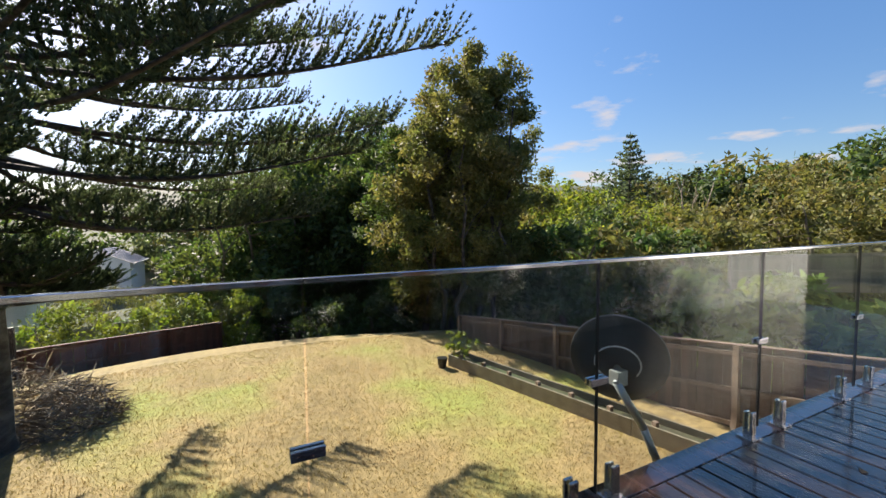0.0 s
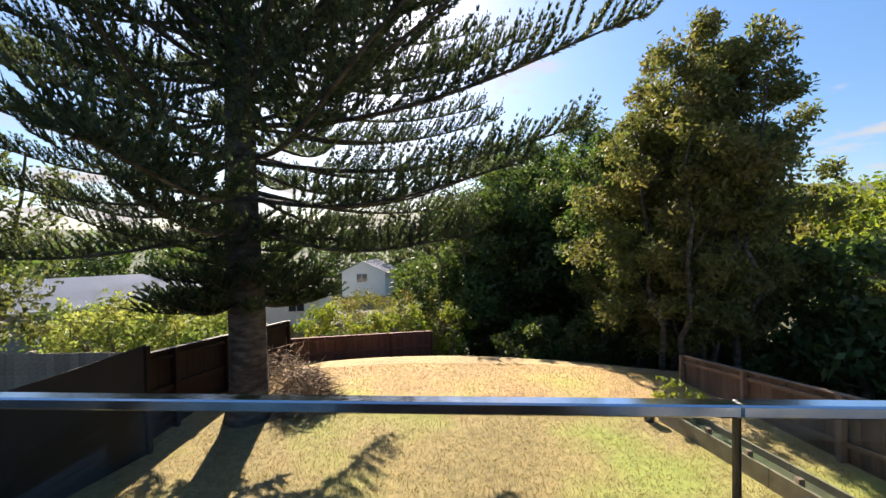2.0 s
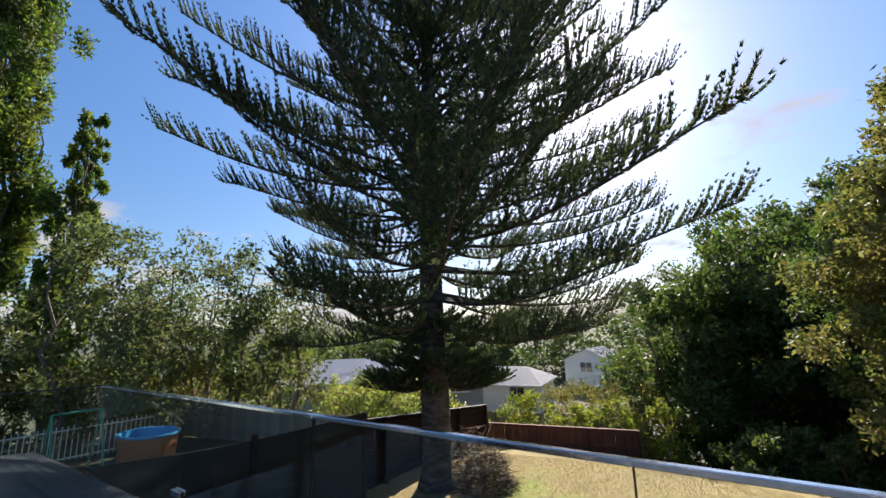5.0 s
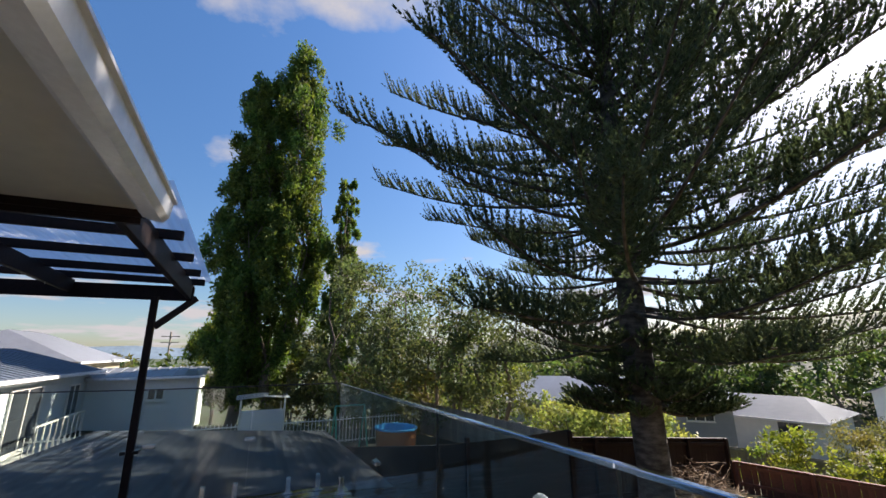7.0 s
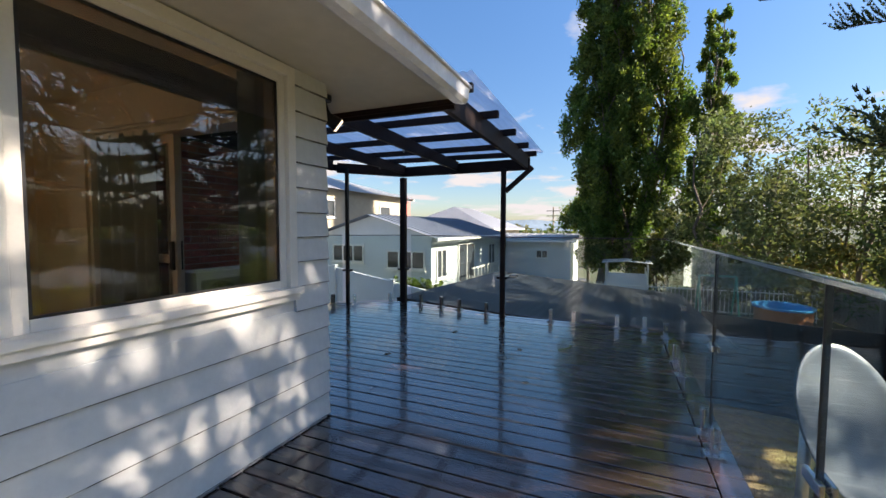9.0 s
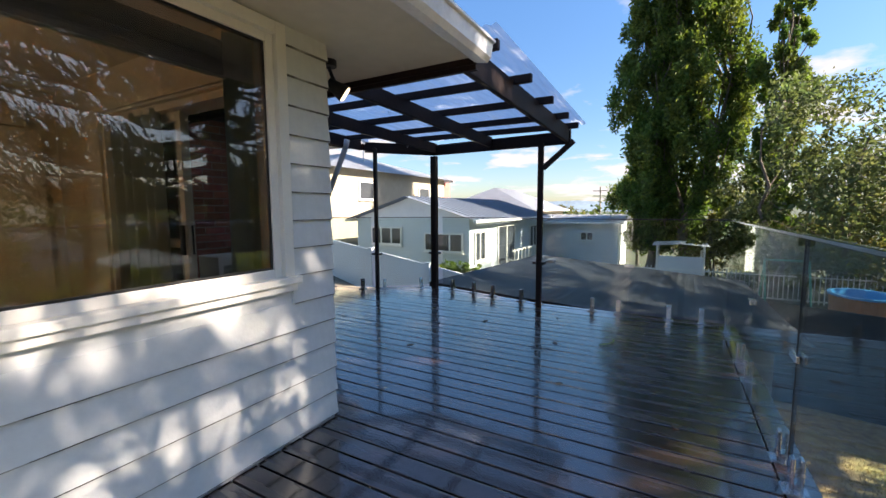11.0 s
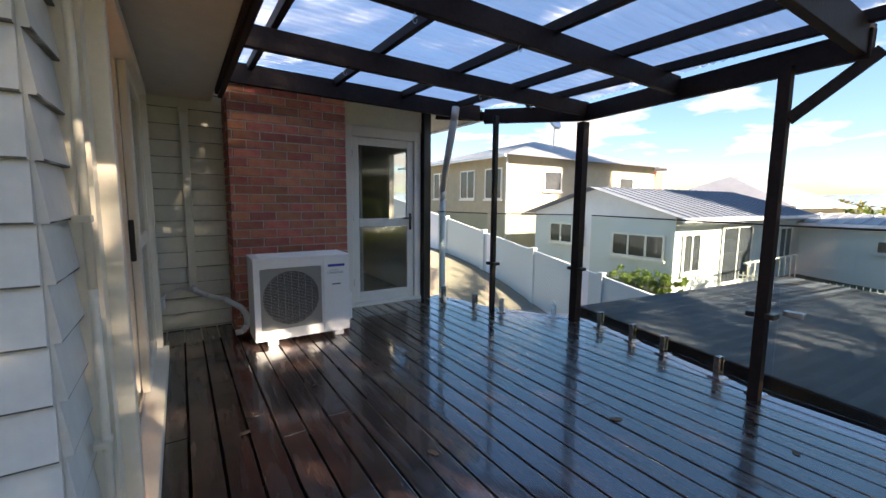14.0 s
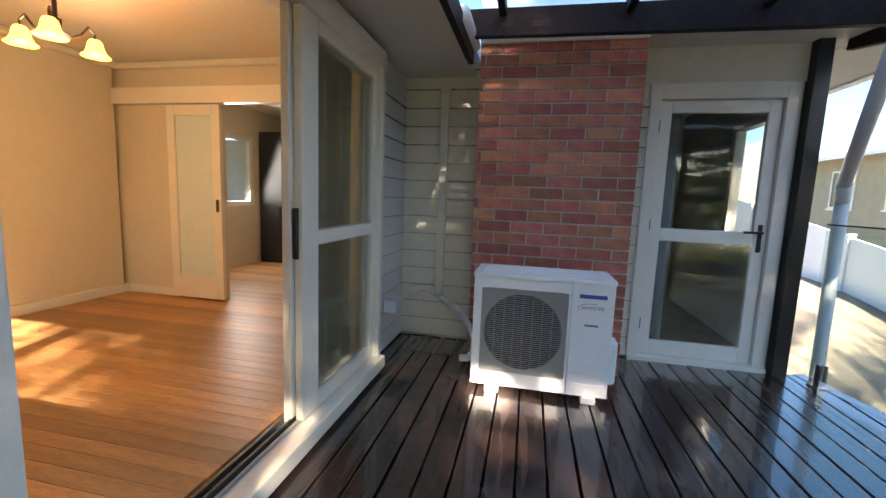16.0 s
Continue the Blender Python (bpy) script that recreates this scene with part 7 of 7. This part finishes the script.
    # hedge in the neighbour's front
    for i in range(4):
        broadleaf("hedge_plant", -9.2, -6.6 + i * 0.5, 0.62, 0.7, M_LEAF_POPLAR, 520 + i, "clipped bright green hedge plant by the house", 900, 0.05, 0.02, base=-1.3, crown_from=0.05, lobes=8, stems=3, category="hedge")


build_yard_west()


# ---- small things on the deck ----
def deck_litter():
    rng = random.Random(14)
    spots = [(0.2, 0.3), (0.55, 0.9), (1.1, 0.55), (-0.4, 0.8), (0.9, -0.9), (-0.2, -0.6), (1.4, 1.3), (2.6, 0.9), (0.1, 1.2), (-0.7, 0.1), (1.7, -1.6), (0.4, -2.2), (3.1, 1.3), (1.2, -2.0)]
    bm = bmesh.new()
    pts = [(0.045 * math.cos(a), 0.02 * math.sin(a) * (1.2 - 0.6 * math.cos(a)), 0.004 * math.sin(2 * a)) for a in np.linspace(0, 2 * math.pi, 9)[:-1]]
    bm.faces.new([bm.verts.new(p) for p in pts])
    bmesh.ops.solidify(bm, geom=bm.faces[:], thickness=0.0015)
    me = mesh_of("dead_leaf", bm, M_TWIG)
    for x, y in spots:
        ob = new("dead_leaf", me)
        ob.matrix_basis = Matrix.Translation((x, y, 0.006)) @ Matrix.Rotation(rng.uniform(0, 6.28), 4, "Z") @ Matrix.Scale(rng.uniform(0.5, 1.0), 4)
        tagged(ob, "dry brown leaf lying on the deck", "leaf", "fallen leaves on the deck")
    tw = thing("green_twig", "curved green pine twig lying on the deck", "twig", (-0.05, 0.72, 0.008))
    bm = bmesh.new()
    tube(bm, [(-0.10, 0.05, 0.0), (-0.03, 0.07, 0.004), (0.05, 0.04, 0.004), (0.12, -0.04, 0.0)], 0.006, 6)
    part("stalk", bm, M_LEAF_PALE, tw, smooth=True)


deck_litter()


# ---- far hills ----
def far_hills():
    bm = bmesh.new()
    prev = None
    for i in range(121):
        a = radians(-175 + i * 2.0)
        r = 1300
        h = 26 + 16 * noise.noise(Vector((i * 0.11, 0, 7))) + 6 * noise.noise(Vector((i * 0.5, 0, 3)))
        # bare backdrop strip; its haze is only in the material colour
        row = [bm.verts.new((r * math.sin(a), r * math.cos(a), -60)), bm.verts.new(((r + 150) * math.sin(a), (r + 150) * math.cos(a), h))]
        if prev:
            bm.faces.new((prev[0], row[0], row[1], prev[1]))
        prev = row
    structure("backdrop", bm, M_FARHILL, "distant hills on the horizon, coloured blue for haze", "hills")


far_hills()
